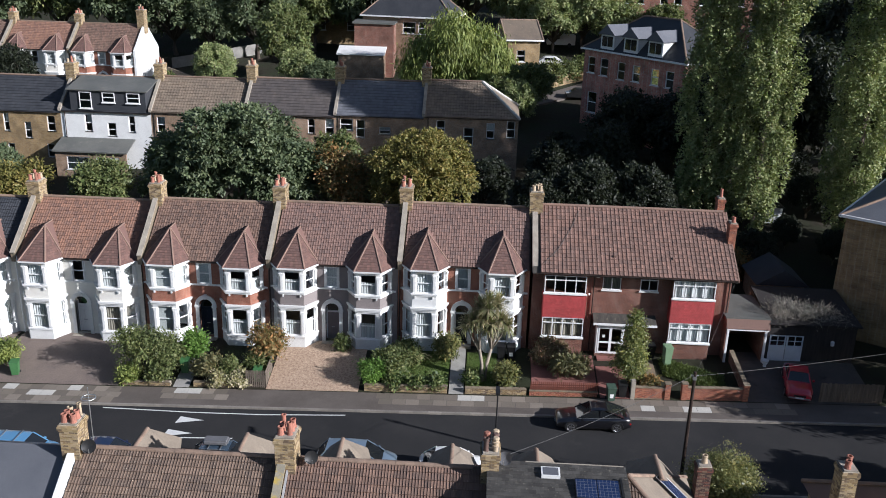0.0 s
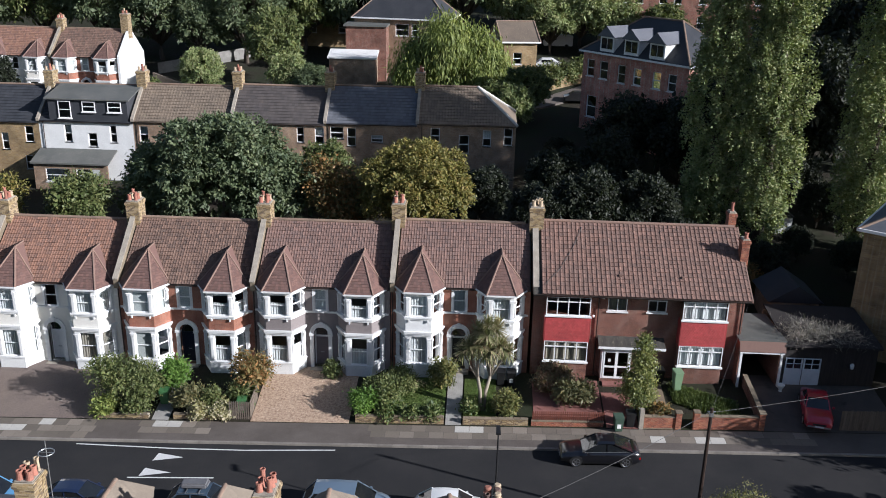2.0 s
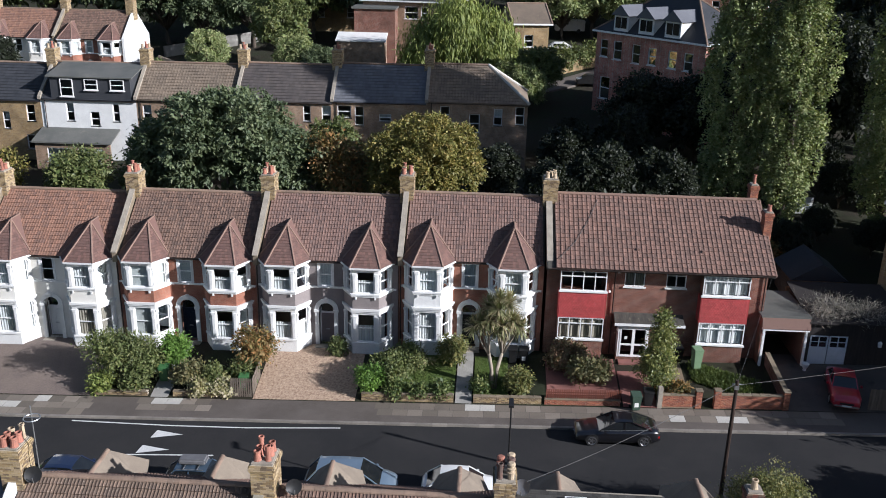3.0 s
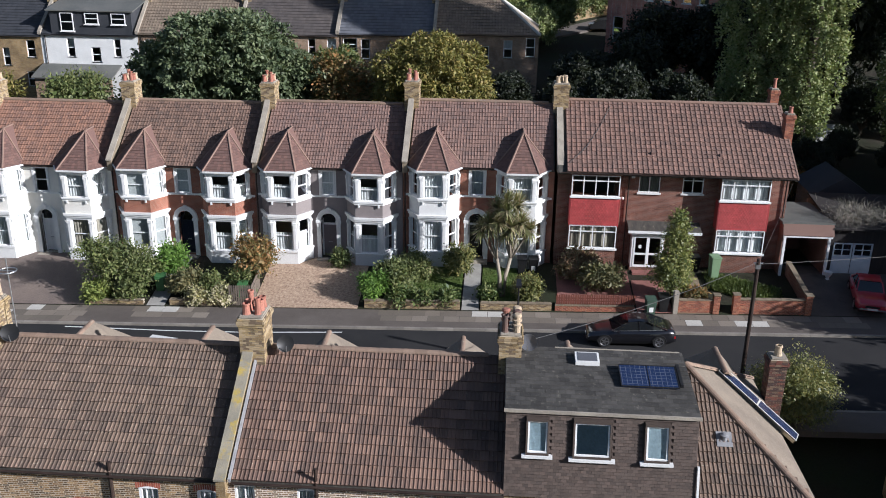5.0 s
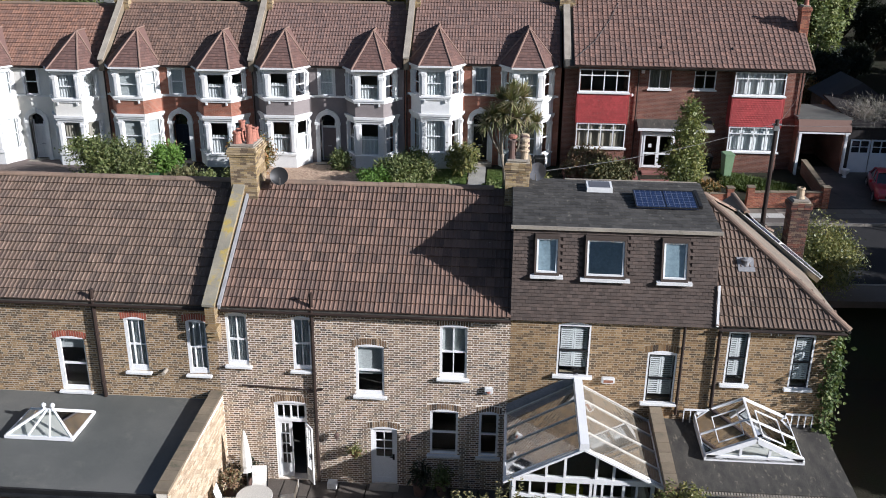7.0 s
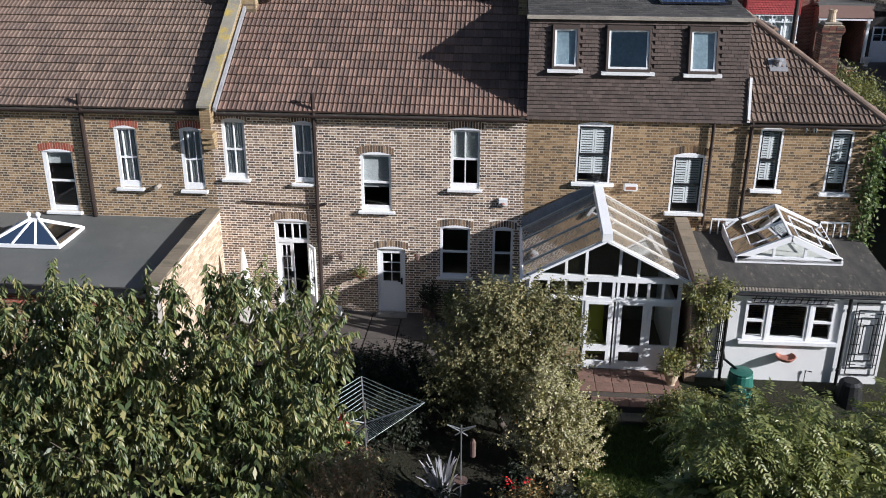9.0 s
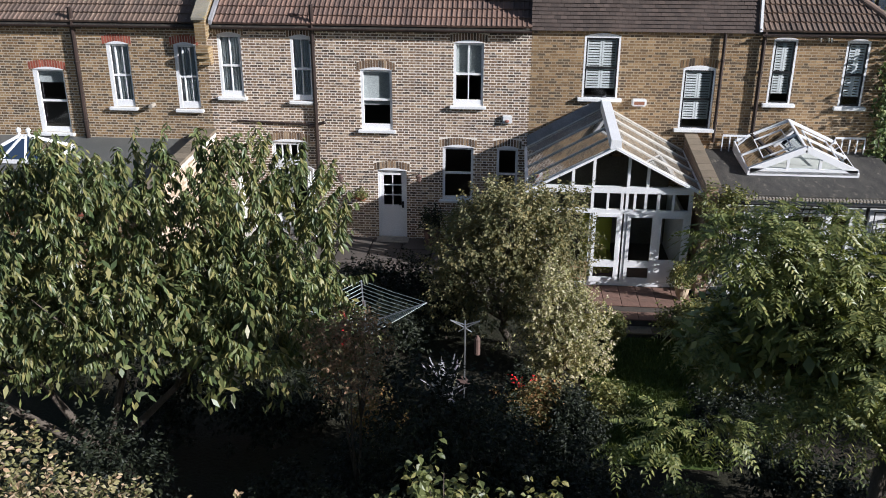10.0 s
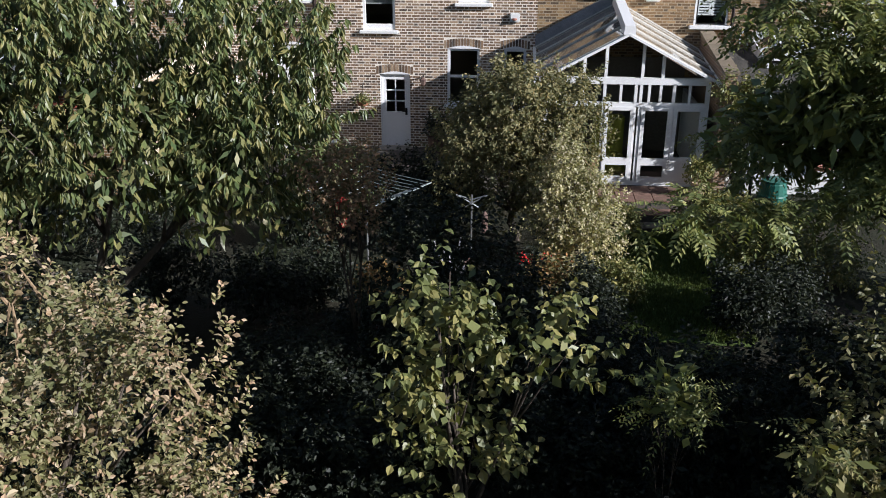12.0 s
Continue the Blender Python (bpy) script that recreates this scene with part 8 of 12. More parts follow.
# ---- rear extensions, conservatory and doors ----
# glazed garden door with a second leaf standing open
fd = thing("french_doors", (-2.5, 0.1, 0.1), "white glazed garden doors under a fanlight, one leaf open", "door")
b = Build().box(-3.06, -2.98, 0.05, 0.18, 0.1, 2.9).box(-2.1, -2.02, 0.05, 0.18, 0.1, 2.9).box(-2.98, -2.1, 0.05, 0.18, 2.8, 2.9).box(-2.98, -2.1, 0.05, 0.18, 2.2, 2.32).box(-2.56, -2.52, 0.05, 0.16, 2.32, 2.8)
for x in (-2.78, -2.32):
    b.box(x - 0.015, x + 0.015, 0.08, 0.14, 2.32, 2.8)
part("door_frame", b, M["white_frame"], fd)
part("fanlight", Build().face((-2.98, 0.12, 2.32), (-2.1, 0.12, 2.32), (-2.1, 0.12, 2.8), (-2.98, 0.12, 2.8)), M["glass"], fd)


def glazed_leaf(parent, w, z0, z1, m, cols=2, rows=3, solid=0.35):
    """A door leaf with panes above a boarded panel, hinged where m says."""
    b = Build()
    s = 0.1
    zp = z0 + (z1 - z0) * solid
    b.box(0, s, 0, 0.045, z0, z1).box(w - s, w, 0, 0.045, z0, z1).box(s, w - s, 0, 0.045, z1 - s, z1).box(s, w - s, 0, 0.045, z0, z0 + 0.2).box(s, w - s, 0.0, 0.045, zp - 0.05, zp + 0.06).box(s, w - s, 0.012, 0.03, z0 + 0.2, zp - 0.05)
    for i in range(1, cols):
        x = s + (w - 2 * s) * i / cols
        b.box(x - 0.014, x + 0.014, 0.005, 0.04, zp + 0.06, z1 - s)
    for j in range(1, rows):
        z = zp + 0.06 + (z1 - s - zp - 0.06) * j / rows
        b.box(s, w - s, 0.006, 0.039, z - 0.014, z + 0.014)
    for v in b.bm.verts:
        v.co = m @ v.co
    d = part("door_leaf", b, M["white_frame"], parent)
    g = Build().face((s, 0.02, zp), (w - s, 0.02, zp), (w - s, 0.02, z1 - s), (s, 0.02, z1 - s))
    for v in g.bm.verts:
        v.co = m @ v.co
    part("pane", g, M["glass"], d).visible_shadow = False
    h = Build().box(w - 0.09, w - 0.03, -0.04, 0.0, (z0 + z1) / 2 - 0.1, (z0 + z1) / 2 + 0.1).box(w - 0.18, w - 0.04, -0.06, -0.035, (z0 + z1) / 2 - 0.01, (z0 + z1) / 2 + 0.02)
    for v in h.bm.verts:
        v.co = m @ v.co
    part("handle", h, M["black"], d)
    return d


glazed_leaf(fd, 0.44, 0.12, 2.2, pose(-2.98, 0.09, 0), 2, 4, 0.2)
glazed_leaf(fd, 0.46, 0.12, 2.2, pose(-2.1, 0.02, 0, 0, 0, -52), 2, 4, 0.2)
bd = thing("back_door", (0.42, 0.1, 0.05), "white half-glazed back door with six panes", "door")
part("door_frame", Build().box(0.0, 0.06, 0.04, 0.16, 0.05, 2.12).box(0.78, 0.84, 0.04, 0.16, 0.05, 2.12).box(0.06, 0.78, 0.04, 0.16, 2.06, 2.12), M["white_frame"], bd)
glazed_leaf(bd, 0.72, 0.07, 2.06, pose(0.06, 0.07, 0), 2, 3, 0.46)
part("doorstep", Build().box(-0.05, 0.9, -0.35, 0.05, -0.1, 0.06).bevel(0.02, 1), M["stone"], bd)

# flat-roofed extension with a lantern
xl = thing("flat_roofed_extension", (-8.5, -2.2, 0), "brick extension with a smooth grey flat roof and roof lantern", "house extension")
part("roof", Build().solid([(-13.9, 0.0, 2.9), (-5.0, 0.0, 2.9), (-4.72, -4.75, 2.74), (-13.9, -4.75, 2.74)], (0, 0, -0.16)), M["felt_smooth"], xl)
part("gutter", Build().tube([(-13.9, -4.88, 2.6), (-4.7, -4.88, 2.6)], 0.075, 8).box(-13.9, -4.7, -4.82, -4.74, 2.52, 2.76), M["black"], xl)
wins = [(-13.3, -11.9, 0.3, 2.15), (-10.9, -10.0, 0.3, 2.15), (-8.2, -6.9, 0.9, 2.15)]
fw = part("front_wall", wall_panel(Build(), -13.9, -4.75, -0.45, 2.58, -4.7, -4.45, wins), M["mortar_brown"], xl)
rows = [(p, q, -4.712, -4.66, za, zb) for p, q, za, zb in brick_rows(-13.9, -4.75, -0.45, 2.2, wins)]
tagged(part("brickwork", boxes_mesh("brickwork", rows, M["brick_yellow"]), None, fw), kind="stuff")
rows = [(p, q, -4.716, -4.66, za, zb) for p, q, za, zb in brick_rows(-13.9, -4.75, 2.2, 2.52, [])]
tagged(part("red_brick_band", boxes_mesh("red_brick_band", rows, M["brick_red"]), None, fw), kind="stuff")
for w in wins:
    casement(fw, w[0], w[1], w[2], w[3], -4.66, 2, 0.33, None, "white-framed garden window")
part("floor", Build().box(-13.9, -5.0, -4.4, 0.0, -0.1, 0.05), M["inside"], xl)
# flank wall in pale stock brick, stepping down from the house
fl = part("flank_wall", Build().solid([(-4.98, -4.9, -0.45), (-4.98, 0.0, -0.45), (-4.98, 0.0, 3.15), (-4.98, -4.9, 2.95)], (0.3, 0, 0)), M["mortar_pale"], xl, "pale brick flank wall with a worn coping")
rows = []
z, j = -0.45, 0
while z < 2.9:
    y = -4.9 - (0.11 if j % 2 else 0)
    while y < -0.02:
        a, c = max(y, -4.9), min(y + 0.214, -0.02)
        if c - a > 0.04:
            rows.append((-4.7, -4.668, a, c, z, z + 0.062))
        y += 0.226
    z += 0.075
    j += 1
tagged(part("brickwork", boxes_mesh("brickwork", rows, M["brick_flank"]), None, fl), kind="stuff")
for i in range(11):
    a, c = -4.95 + 4.95 * i / 11, -4.95 + 4.95 * (i + 1) / 11
    za, zc = 2.95 + 0.2 * i / 11, 2.95 + 0.2 * (i + 1) / 11
    part("coping_brick", Build().solid([(-5.03, a + 0.01, za), (-4.63, a + 0.01, za), (-4.63, c - 0.01, zc), (-5.03, c - 0.01, zc)], (0, 0, 0.09)), M["coping_plain"], fl)


def lantern(name, x0, x1, y0, y1, z, rise, ridge_along, label, gable=False, kerb=0.1, inset=0.9, climb=0.0):
    """A glazed roof lantern: white kerb, bars, ridge and panes."""
    L = thing(name, ((x0 + x1) / 2, (y0 + y1) / 2, z), label, "roof lantern")
    part("kerb", Build().box(x0, x1, y0, y0 + 0.1, z, z + kerb).box(x0, x1, y1 - 0.1, y1, z, z + kerb).box(x0, x0 + 0.1, y0 + 0.1, y1 - 0.1, z, z + kerb).box(x1 - 0.1, x1, y0 + 0.1, y1 - 0.1, z, z + kerb), M["white_frame"], L)
    zb, zt = z + kerb, z + kerb + rise
    if climb:
        for x in (x0 + 0.02, x1 - 0.08):
            part("upstand", Build().solid([(x, y0 + 0.1, zb), (x, y1 - 0.02, zb), (x, y1 - 0.02, zb + climb)], (0.06, 0, 0)), M["white_frame"], L)
        part("upstand", Build().box(x0 + 0.08, x1 - 0.08, y1 - 0.08, y1 - 0.02, zb, zb + climb), M["white_frame"], L)
    if ridge_along == "x":
        r0, r1 = (x0 + inset, (y0 + y1) / 2, zt), (x1 - inset, (y0 + y1) / 2, zt)
    else:
        xm = (x0 + x1) / 2
        r0, r1 = (xm, y0 + (0.05 if gable else inset), zt), (xm, y1 - (0.05 if gable else inset * 0.5), zt + climb)
    c = [(x0 + 0.05, y0 + 0.05, zb), (x1 - 0.05, y0 + 0.05, zb), (x1 - 0.05, y1 - 0.05, zb + climb), (x0 + 0.05, y1 - 0.05, zb + climb)]
    if ridge_along == "x":
        slopes = [(c[0], c[1], r1, r0), (c[2], c[3], r0, r1), (c[3], c[0], r0), (c[1], c[2], r1)]
        hips = [(c[0], r0), (c[1], r1), (c[2], r1), (c[3], r0)]
    else:
        slopes = [(c[3], c[0], r0, r1), (c[1], c[2], r1, r0), (c[0], c[1], r0), (c[2], c[3], r1)]
        hips = [(c[0], r0), (c[1], r0), (c[2], r1), (c[3], r1)]
    for s in slopes:
        part("pane", Build().face(*s), M["glass"], L).visible_shadow = False
    for p, q in hips + [(r0, r1)]:
        part("bar", Build().bar(p, q, 0.06, 0.075), M["white_frame"], L)
    for p, q, s, t in [x for x in slopes if len(x) == 4]:
        p, q, s, t = map(Vector, (p, q, s, t))
        n = 2 if gable else 3
        for k in range(1, n):
            part("bar", Build().bar(p.lerp(q, k / n), t.lerp(s, k / n), 0.045, 0.055), M["white_frame"], L)
        if gable:
            # an opening light within the slope
            e = [p.lerp(t, 0.3).lerp(q.lerp(s, 0.3), u) for u in (0.2, 0.8)] + [p.lerp(t, 0.8).lerp(q.lerp(s, 0.8), u) for u in (0.8, 0.2)]
            for i in range(4):
                part("vent_frame", Build().bar(e[i], e[(i + 1) % 4], 0.022, 0.04), M["white_frame"], L)
    if gable:
        part("bargeboard", Build().bar(c[0], r0, 0.1, 0.16).bar(c[1], r0, 0.1, 0.16).bar(c[0], c[1], 0.1, 0.14), M["white_frame"], L)
        for k in (0.35, 0.65):
            p = Vector(c[0]).lerp(Vector(c[1]), k)
            part("bar", Build().bar(p, (p.x, p.y, zb + rise * 0.66), 0.07), M["white_frame"], L)
    for p in (r0, r1) if not gable else ():
        part("finial", Build().turned(p, [(0.05, 0.03), (0.03, 0.08), (0.07, 0.12), (0.07, 0.17), (0.02, 0.22)], 8), M["white_frame"], L)
    # pale slab on the roof, in place of the lit room below
    part("light_well", Build().solid([(x0 + 0.1, y0 + 0.1, z), (x1 - 0.1, y0 + 0.1, z), (x1 - 0.1, y1 - 0.1, z + climb * 0.55), (x0 + 0.1, y1 - 0.1, z + climb * 0.55)], (0, 0, 0.045)), M["cream"], L)
    return L


lantern("roof_lantern", -10.42, -8.35, -2.6, -1.05, 2.84, 0.46, "x", "white-framed hipped roof lantern on a flat roof")

# conservatory
CX0, CX1, CXM, CF = 4.45, 8.38, 6.36, -3.05
cv = thing("conservatory", (6.4, -1.5, 0.1), "white timber conservatory with a glazed pitched roof", "conservatory")
ZE, ZA = 2.78, 3.82
part("floor", Build().box(CX0, CX1, CF, 0, -0.35, 0.12), M["patio"], cv)
part("dwarf_wall", Build().box(CX0, 5.9, CF, CF + 0.2, 0.12, 0.75), M["far_brick_yellow"], cv)
for x in (CX0, CX1 - 0.1):
    part("side_wall", Build().box(x, x + 0.1, CF + 0.1, 0, 0.1, ZE - 0.9), M["white"], cv)
fr = Build()
for x in (CX0, 5.86, 6.6, 6.72, 7.5, 8.28):
    w = 0.1 if x in (CX0, 8.28) else 0.07
    fr.box(x, x + w, CF, CF + 0.1, 0.12, ZE)
for z, h in ((0.1, 0.1), (2.08, 0.1), (2.62, 0.16)):
    fr.box(CX0, CX1, CF - 0.01, CF + 0.11, z, z + h)
for x in (4.95, 5.4, 6.28, 6.95, 7.22, 7.9):
    fr.box(x - 0.03, x + 0.03, CF, CF + 0.09, 2.18, 2.62)
part("frame", fr, M["white_frame"], cv)
for x in (5.35, 5.86, 6.72, 7.2):
    zt = ZE + (ZA - ZE) * (1 - abs(x + 0.04 - CXM) / (CXM - CX0)) - 0.05
    part("gable_bar", Build().box(x, x + 0.07, CF, CF + 0.09, ZE, zt), M["white_frame"], cv)
part("bargeboard", Build().bar((CX0 - 0.25, CF - 0.08, ZE - 0.13), (CXM, CF - 0.08, ZA), 0.06, 0.22, (0, 1, 0)).bar((CX1 + 0.25, CF - 0.08, ZE - 0.13), (CXM, CF - 0.08, ZA), 0.06, 0.22, (0, 1, 0)), M["white_frame"], cv)
part("ridge_cap", Build().solid([(CXM - 0.14, CF - 0.18, ZA - 0.02), (CXM + 0.14, CF - 0.18, ZA - 0.02), (CXM + 0.12, CF - 0.18, ZA + 0.2), (CXM - 0.12, CF - 0.18, ZA + 0.2)], (0, 3.15, 0.3)), M["white_frame"], cv, "white boxed ridge")
for (a, c, z0, z1) in ((5.93, 6.63, 0.2, 2.08), (6.8, 7.52, 0.2, 2.08), (7.57, 8.28, 0.72, 2.08)):
    d = Build().box(a, a + 0.09, CF - 0.02, CF + 0.05, z0, z1).box(c - 0.09, c, CF - 0.02, CF + 0.05, z0, z1).box(a + 0.09, c - 0.09, CF - 0.02, CF + 0.05, z1 - 0.09, z1).box(a + 0.09, c - 0.09, CF - 0.02, CF + 0.05, z0, z0 + 0.12)
    if z0 < 0.5:
        d.box(a + 0.09, c - 0.09, CF - 0.02, CF + 0.05, 0.62, 0.8)
    dd = part("door" if z0 < 0.5 else "casement", d, M["white_frame"], cv)
    part("pane", Build().face((a + 0.09, CF + 0.015, z0), (c - 0.09, CF + 0.015, z0), (c - 0.09, CF + 0.015, z1), (a + 0.09, CF + 0.015, z1)), M["glass"], dd).visible_shadow = False
part("panel", Build().box(7.57, 8.28, CF, CF + 0.08, 0.12, 0.72), M["white_frame"], cv)
part("gable_glass", Build().face((CX0 + 0.1, CF + 0.05, ZE), (CX1 - 0.1, CF + 0.05, ZE), (CXM, CF + 0.05, ZA - 0.08)), M["glass"], cv).visible_shadow = False
part("clerestory_glass", Build().face((CX0 + 0.1, CF + 0.05, 2.18), (CX1 - 0.1, CF + 0.05, 2.18), (CX1 - 0.1, CF + 0.05, 2.62), (CX0 + 0.1, CF + 0.05, 2.62)), M["glass"], cv).visible_shadow = False
part("side_glass", Build().face((CX0 + 0.05, CF + 0.1, ZE - 0.9), (CX0 + 0.05, 0, ZE - 0.9), (CX0 + 0.05, 0, ZE), (CX0 + 0.05, CF + 0.1, ZE)), M["glass"], cv).visible_shadow = False
for sgn, xe in ((-1, CX0 - 0.2), (1, CX1 + 0.2)):
    part("roof_pane", Build().face((xe, CF - 0.12, ZE - 0.1), (CXM, CF - 0.12, ZA + 0.03), (CXM, -0.02, ZA + 0.3), (xe, -0.02, ZE + 0.14)), M["roof_glass"], cv).visible_shadow = False
    for k in range(5):
        t = k / 4
        y = CF - 0.1 + (3.05) * t
        part("glazing_bar", Build().bar((xe, y, ZE - 0.1 + 0.24 * t + 0.02), (CXM, y, ZA + 0.03 + 0.27 * t + 0.02), 0.028, 0.035), M["bar_pale"], cv)
    part("eaves_gutter", Build().tube([(xe, CF - 0.1, ZE - 0.13), (xe, 0, ZE + 0.1)], 0.06, 8), M["white_frame"], cv)
    if sgn < 0:
        part("flashing", Build().solid([(xe, -0.04, ZE + 0.16), (CXM, -0.04, ZA + 0.32), (CXM, -0.04, ZA + 0.62), (xe, -0.04, ZE + 0.46)], (0, 0.02, 0)), M["lead"], cv, "stepped lead flashing")
part("roof_blind", Build().face((CX0, CF + 0.1, ZE - 0.14), (CXM - 0.05, CF + 0.1, ZA - 0.06), (CXM - 0.05, -0.05, ZA + 0.2), (CX0, -0.05, ZE + 0.08)), M["reed"], cv, "pleated roof blind")
part("roof_blind", Build().face((CX1, CF + 0.1, ZE - 0.14), (CXM + 0.05, CF + 0.1, ZA - 0.06), (CXM + 0.05, -0.05, ZA + 0.2), (CX1, -0.05, ZE + 0.08)), M["reed"], cv, "pleated roof blind")
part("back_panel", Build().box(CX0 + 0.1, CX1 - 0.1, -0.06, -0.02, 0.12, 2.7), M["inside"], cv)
sofa = thing("armchair", (6.25, -2.0, 0.12), "yellow-green armchair inside the conservatory", "armchair")
part("seat", Build().box(5.8, 6.6, -2.4, -1.6, 0.13, 0.55).bevel(0.06, 2), M["lime"], sofa)
part("backrest", Build().box(5.8, 6.6, -1.65, -1.4, 0.13, 1.5).bevel(0.06, 2), M["lime"], sofa)
# conservatory downpipe and the side passage wall
pw = thing("party_garden_wall", (8.75, -1.6, 0), "low brick wall with a mossy coping between two extensions", "wall")
part("wall", Build().solid([(8.6, -3.4, -0.45), (8.6, 0, -0.45), (8.6, 0, 3.35), (8.6, -3.4, 2.95)], (0.28, 0, 0)), M["far_brick_brown"], pw)
for i in range(8):
    a, c = -3.45 + 3.45 * i / 8, -3.45 + 3.45 * (i + 1) / 8
    part("coping_brick", Build().solid([(8.56, a + 0.01, 2.95 + 0.4 * i / 8), (8.92, a + 0.01, 2.95 + 0.4 * i / 8), (8.92, c - 0.01, 2.95 + 0.4 * (i + 1) / 8), (8.56, c - 0.01, 2.95 + 0.4 * (i + 1) / 8)], (0, 0, 0.08)), M["coping_plain"], pw)

# white rendered extension with a lantern
xr = thing("rendered_extension", (11.2, -1.6, 0), "white-rendered extension with a dark felt roof", "house extension")
wr = [(10.0, 12.25, 1.22, 2.28)]
part("front_wall", wall_panel(Build(), 8.9, 13.6, -0.5, 2.7, -3.15, -2.9, wr), M["white"], xr)
part("flank_wall", Build().box(13.35, 13.6, -2.9, 0, -0.5, 2.7), M["white"], xr)
part("roof", Build().solid([(8.9, -3.2, 2.72), (13.75, -3.2, 2.72), (13.75, 0, 2.98), (8.9, 0, 2.98)], (0, 0, -0.1)), M["felt"], xr)
tagged(part("eaves_tiles", boxes_mesh("eaves_tiles", [(8.95 + 0.08 * i, 9.0 + 0.08 * i, -3.3, -3.1, 2.62, 2.68) for i in range(60)], M["stone"]), None, xr, "ribbed pale eaves edge"), kind="stuff")
part("gutter", Build().tube([(8.9, -3.34, 2.55), (13.7, -3.34, 2.55)], 0.05, 8), M["black"], xr)
part("floor", Build().box(8.9, 13.4, -2.9, 0, -0.1, 0.02), M["inside"], xr)
for a, c in ((10.0, 10.55), (10.62, 11.6), (11.67, 12.25)):
    t = 0.07
    zm = 1.75
    w = Build().box(a, a + t, -3.2, -3.1, 1.22, 2.28).box(c - t, c, -3.2, -3.1, 1.22, 2.28).box(a + t, c - t, -3.2, -3.1, 1.22, 1.29).box(a + t, c - t, -3.2, -3.1, 2.2, 2.28)
    if c - a < 0.8:
        w.box(a + t, c - t, -3.2, -3.12, zm - 0.03, zm + 0.03)
    wo = part("window", w, M["white_frame"], xr)
    part("pane", Build().face((a + t, -3.13, 1.29), (c - t, -3.13, 1.29), (c - t, -3.13, 2.2), (a + t, -3.13, 2.2)), M["glass"], wo).visible_shadow = False
for x in (10.55, 11.6):
    part("mullion", Build().box(x, x + 0.07, -3.22, -3.08, 1.2, 2.3), M["white_frame"], xr)
part("sill", Build().box(9.9, 12.4, -3.3, -3.1, 1.12, 1.21), M["white_frame"], xr)
downpipe(xr, 9.55, -3.24, -0.1, 2.5, "black")
downpipe(xr, 12.55, -3.24, -0.1, 2.5, "black")
lantern("roof_lantern", 9.9, 12.7, -1.95, -0.06, 2.84, 0.6, "y", "white-framed gabled roof lantern on dark felt", gable=True, kerb=0.12, climb=0.3)
rail = thing("balustrade", (11.4, -0.1, 2.98), "short white rail against the brick wall", "rail")
for x0, x1 in ((9.6, 10.4), (12.6, 13.4)):
    part("rail", Build().box(x0, x1, -0.16, -0.12, 3.38, 3.43), M["white_frame"], rail)
    for k in range(5):
        part("baluster", Build().box(x0 + k * (x1 - x0) / 4 - 0.015, x0 + k * (x1 - x0) / 4 + 0.015, -0.155, -0.125, 2.96, 3.38), M["white_frame"], rail)
# timber lattice over the window and black wire trellises
lat = thing("window_lattice", (11.1, -3.25, 2.5), "grey wooden lattice panel above a window", "trellis")
for k in range(12):
    x = 10.15 + k * 0.165
    part("slat", Build().bar((x, -3.26, 2.3), (x + 0.08, -3.26, 2.53), 0.02, 0.02, (0, 1, 0)), M["black"], lat)
for z in (2.3, 2.41, 2.53):
    part("slat", Build().box(10.1, 12.15, -3.275, -3.255, z - 0.012, z + 0.012), M["black"], lat)


def wire_trellis(x0, x1, z0, z1, y):
    t = thing("wall_trellis", ((x0 + x1) / 2, y, z0), "black wire trellis of nested rectangles on a white wall", "trellis", "wall trellises")
    for k in range(4):
        d = k * (x1 - x0) * 0.11
        e = k * (z1 - z0) * 0.1
        b = Build()
        for p, q in (((x0 + d, z0 + e), (x1 - d, z0 + e)), ((x1 - d, z0 + e), (x1 - d, z1 - e)), ((x1 - d, z1 - e), (x0 + d, z1 - e)), ((x0 + d, z1 - e), (x0 + d, z0 + e))):
            b.bar((p[0], y, p[1]), (q[0], y, q[1]), 0.022, 0.022, (0, 1, 0))
        part("frame", b, M["black"], t)
    for k in range(1, 7):
        z = z0 + (z1 - z0) * k / 7
        for a, c in ((x0, x0 + (x1 - x0) * 0.3), (x1 - (x1 - x0) * 0.3, x1)):
            part("wire", Build().bar((a, y, z), (c, y, z), 0.015, 0.015, (0, 1, 0)), M["black"], t)


wire_trellis(12.75, 13.5, 0.3, 2.35, -3.2)
wire_trellis(9.05, 9.5, 0.3, 2.2, -3.2)
wb = thing("water_butt", (9.95, -3.75, -0.4), "dark green plastic water butt beside a white wall", "water butt")
part("barrel", Build().turned((9.95, -3.75, -0.42), [(0.27, 0), (0.31, 0.15), (0.33, 0.35), (0.34, 0.37), (0.33, 0.4), (0.34, 0.6), (0.35, 0.62), (0.33, 0.65), (0.3, 0.92), (0.27, 0.96)], 18), M["butt_green"], wb, smooth=False)
part("lid", Build().turned((9.95, -3.75, 0.53), [(0.29, 0), (0.29, 0.04), (0.1, 0.06)], 18), M["butt_green"], wb)
part("feed_pipe", Build().tube([(9.55, -3.26, 0.9), (9.58, -3.4, 0.7), (9.85, -3.7, 0.58)], 0.035, 8), M["black"], wb)
wb2 = thing("compost_bin", (12.75, -3.7, -0.4), "dark round compost bin in shade", "bin")
part("barrel", Build().turned((12.75, -3.7, -0.42), [(0.36, 0), (0.34, 0.3), (0.28, 0.75), (0.2, 0.82)], 16), M["black"], wb2)
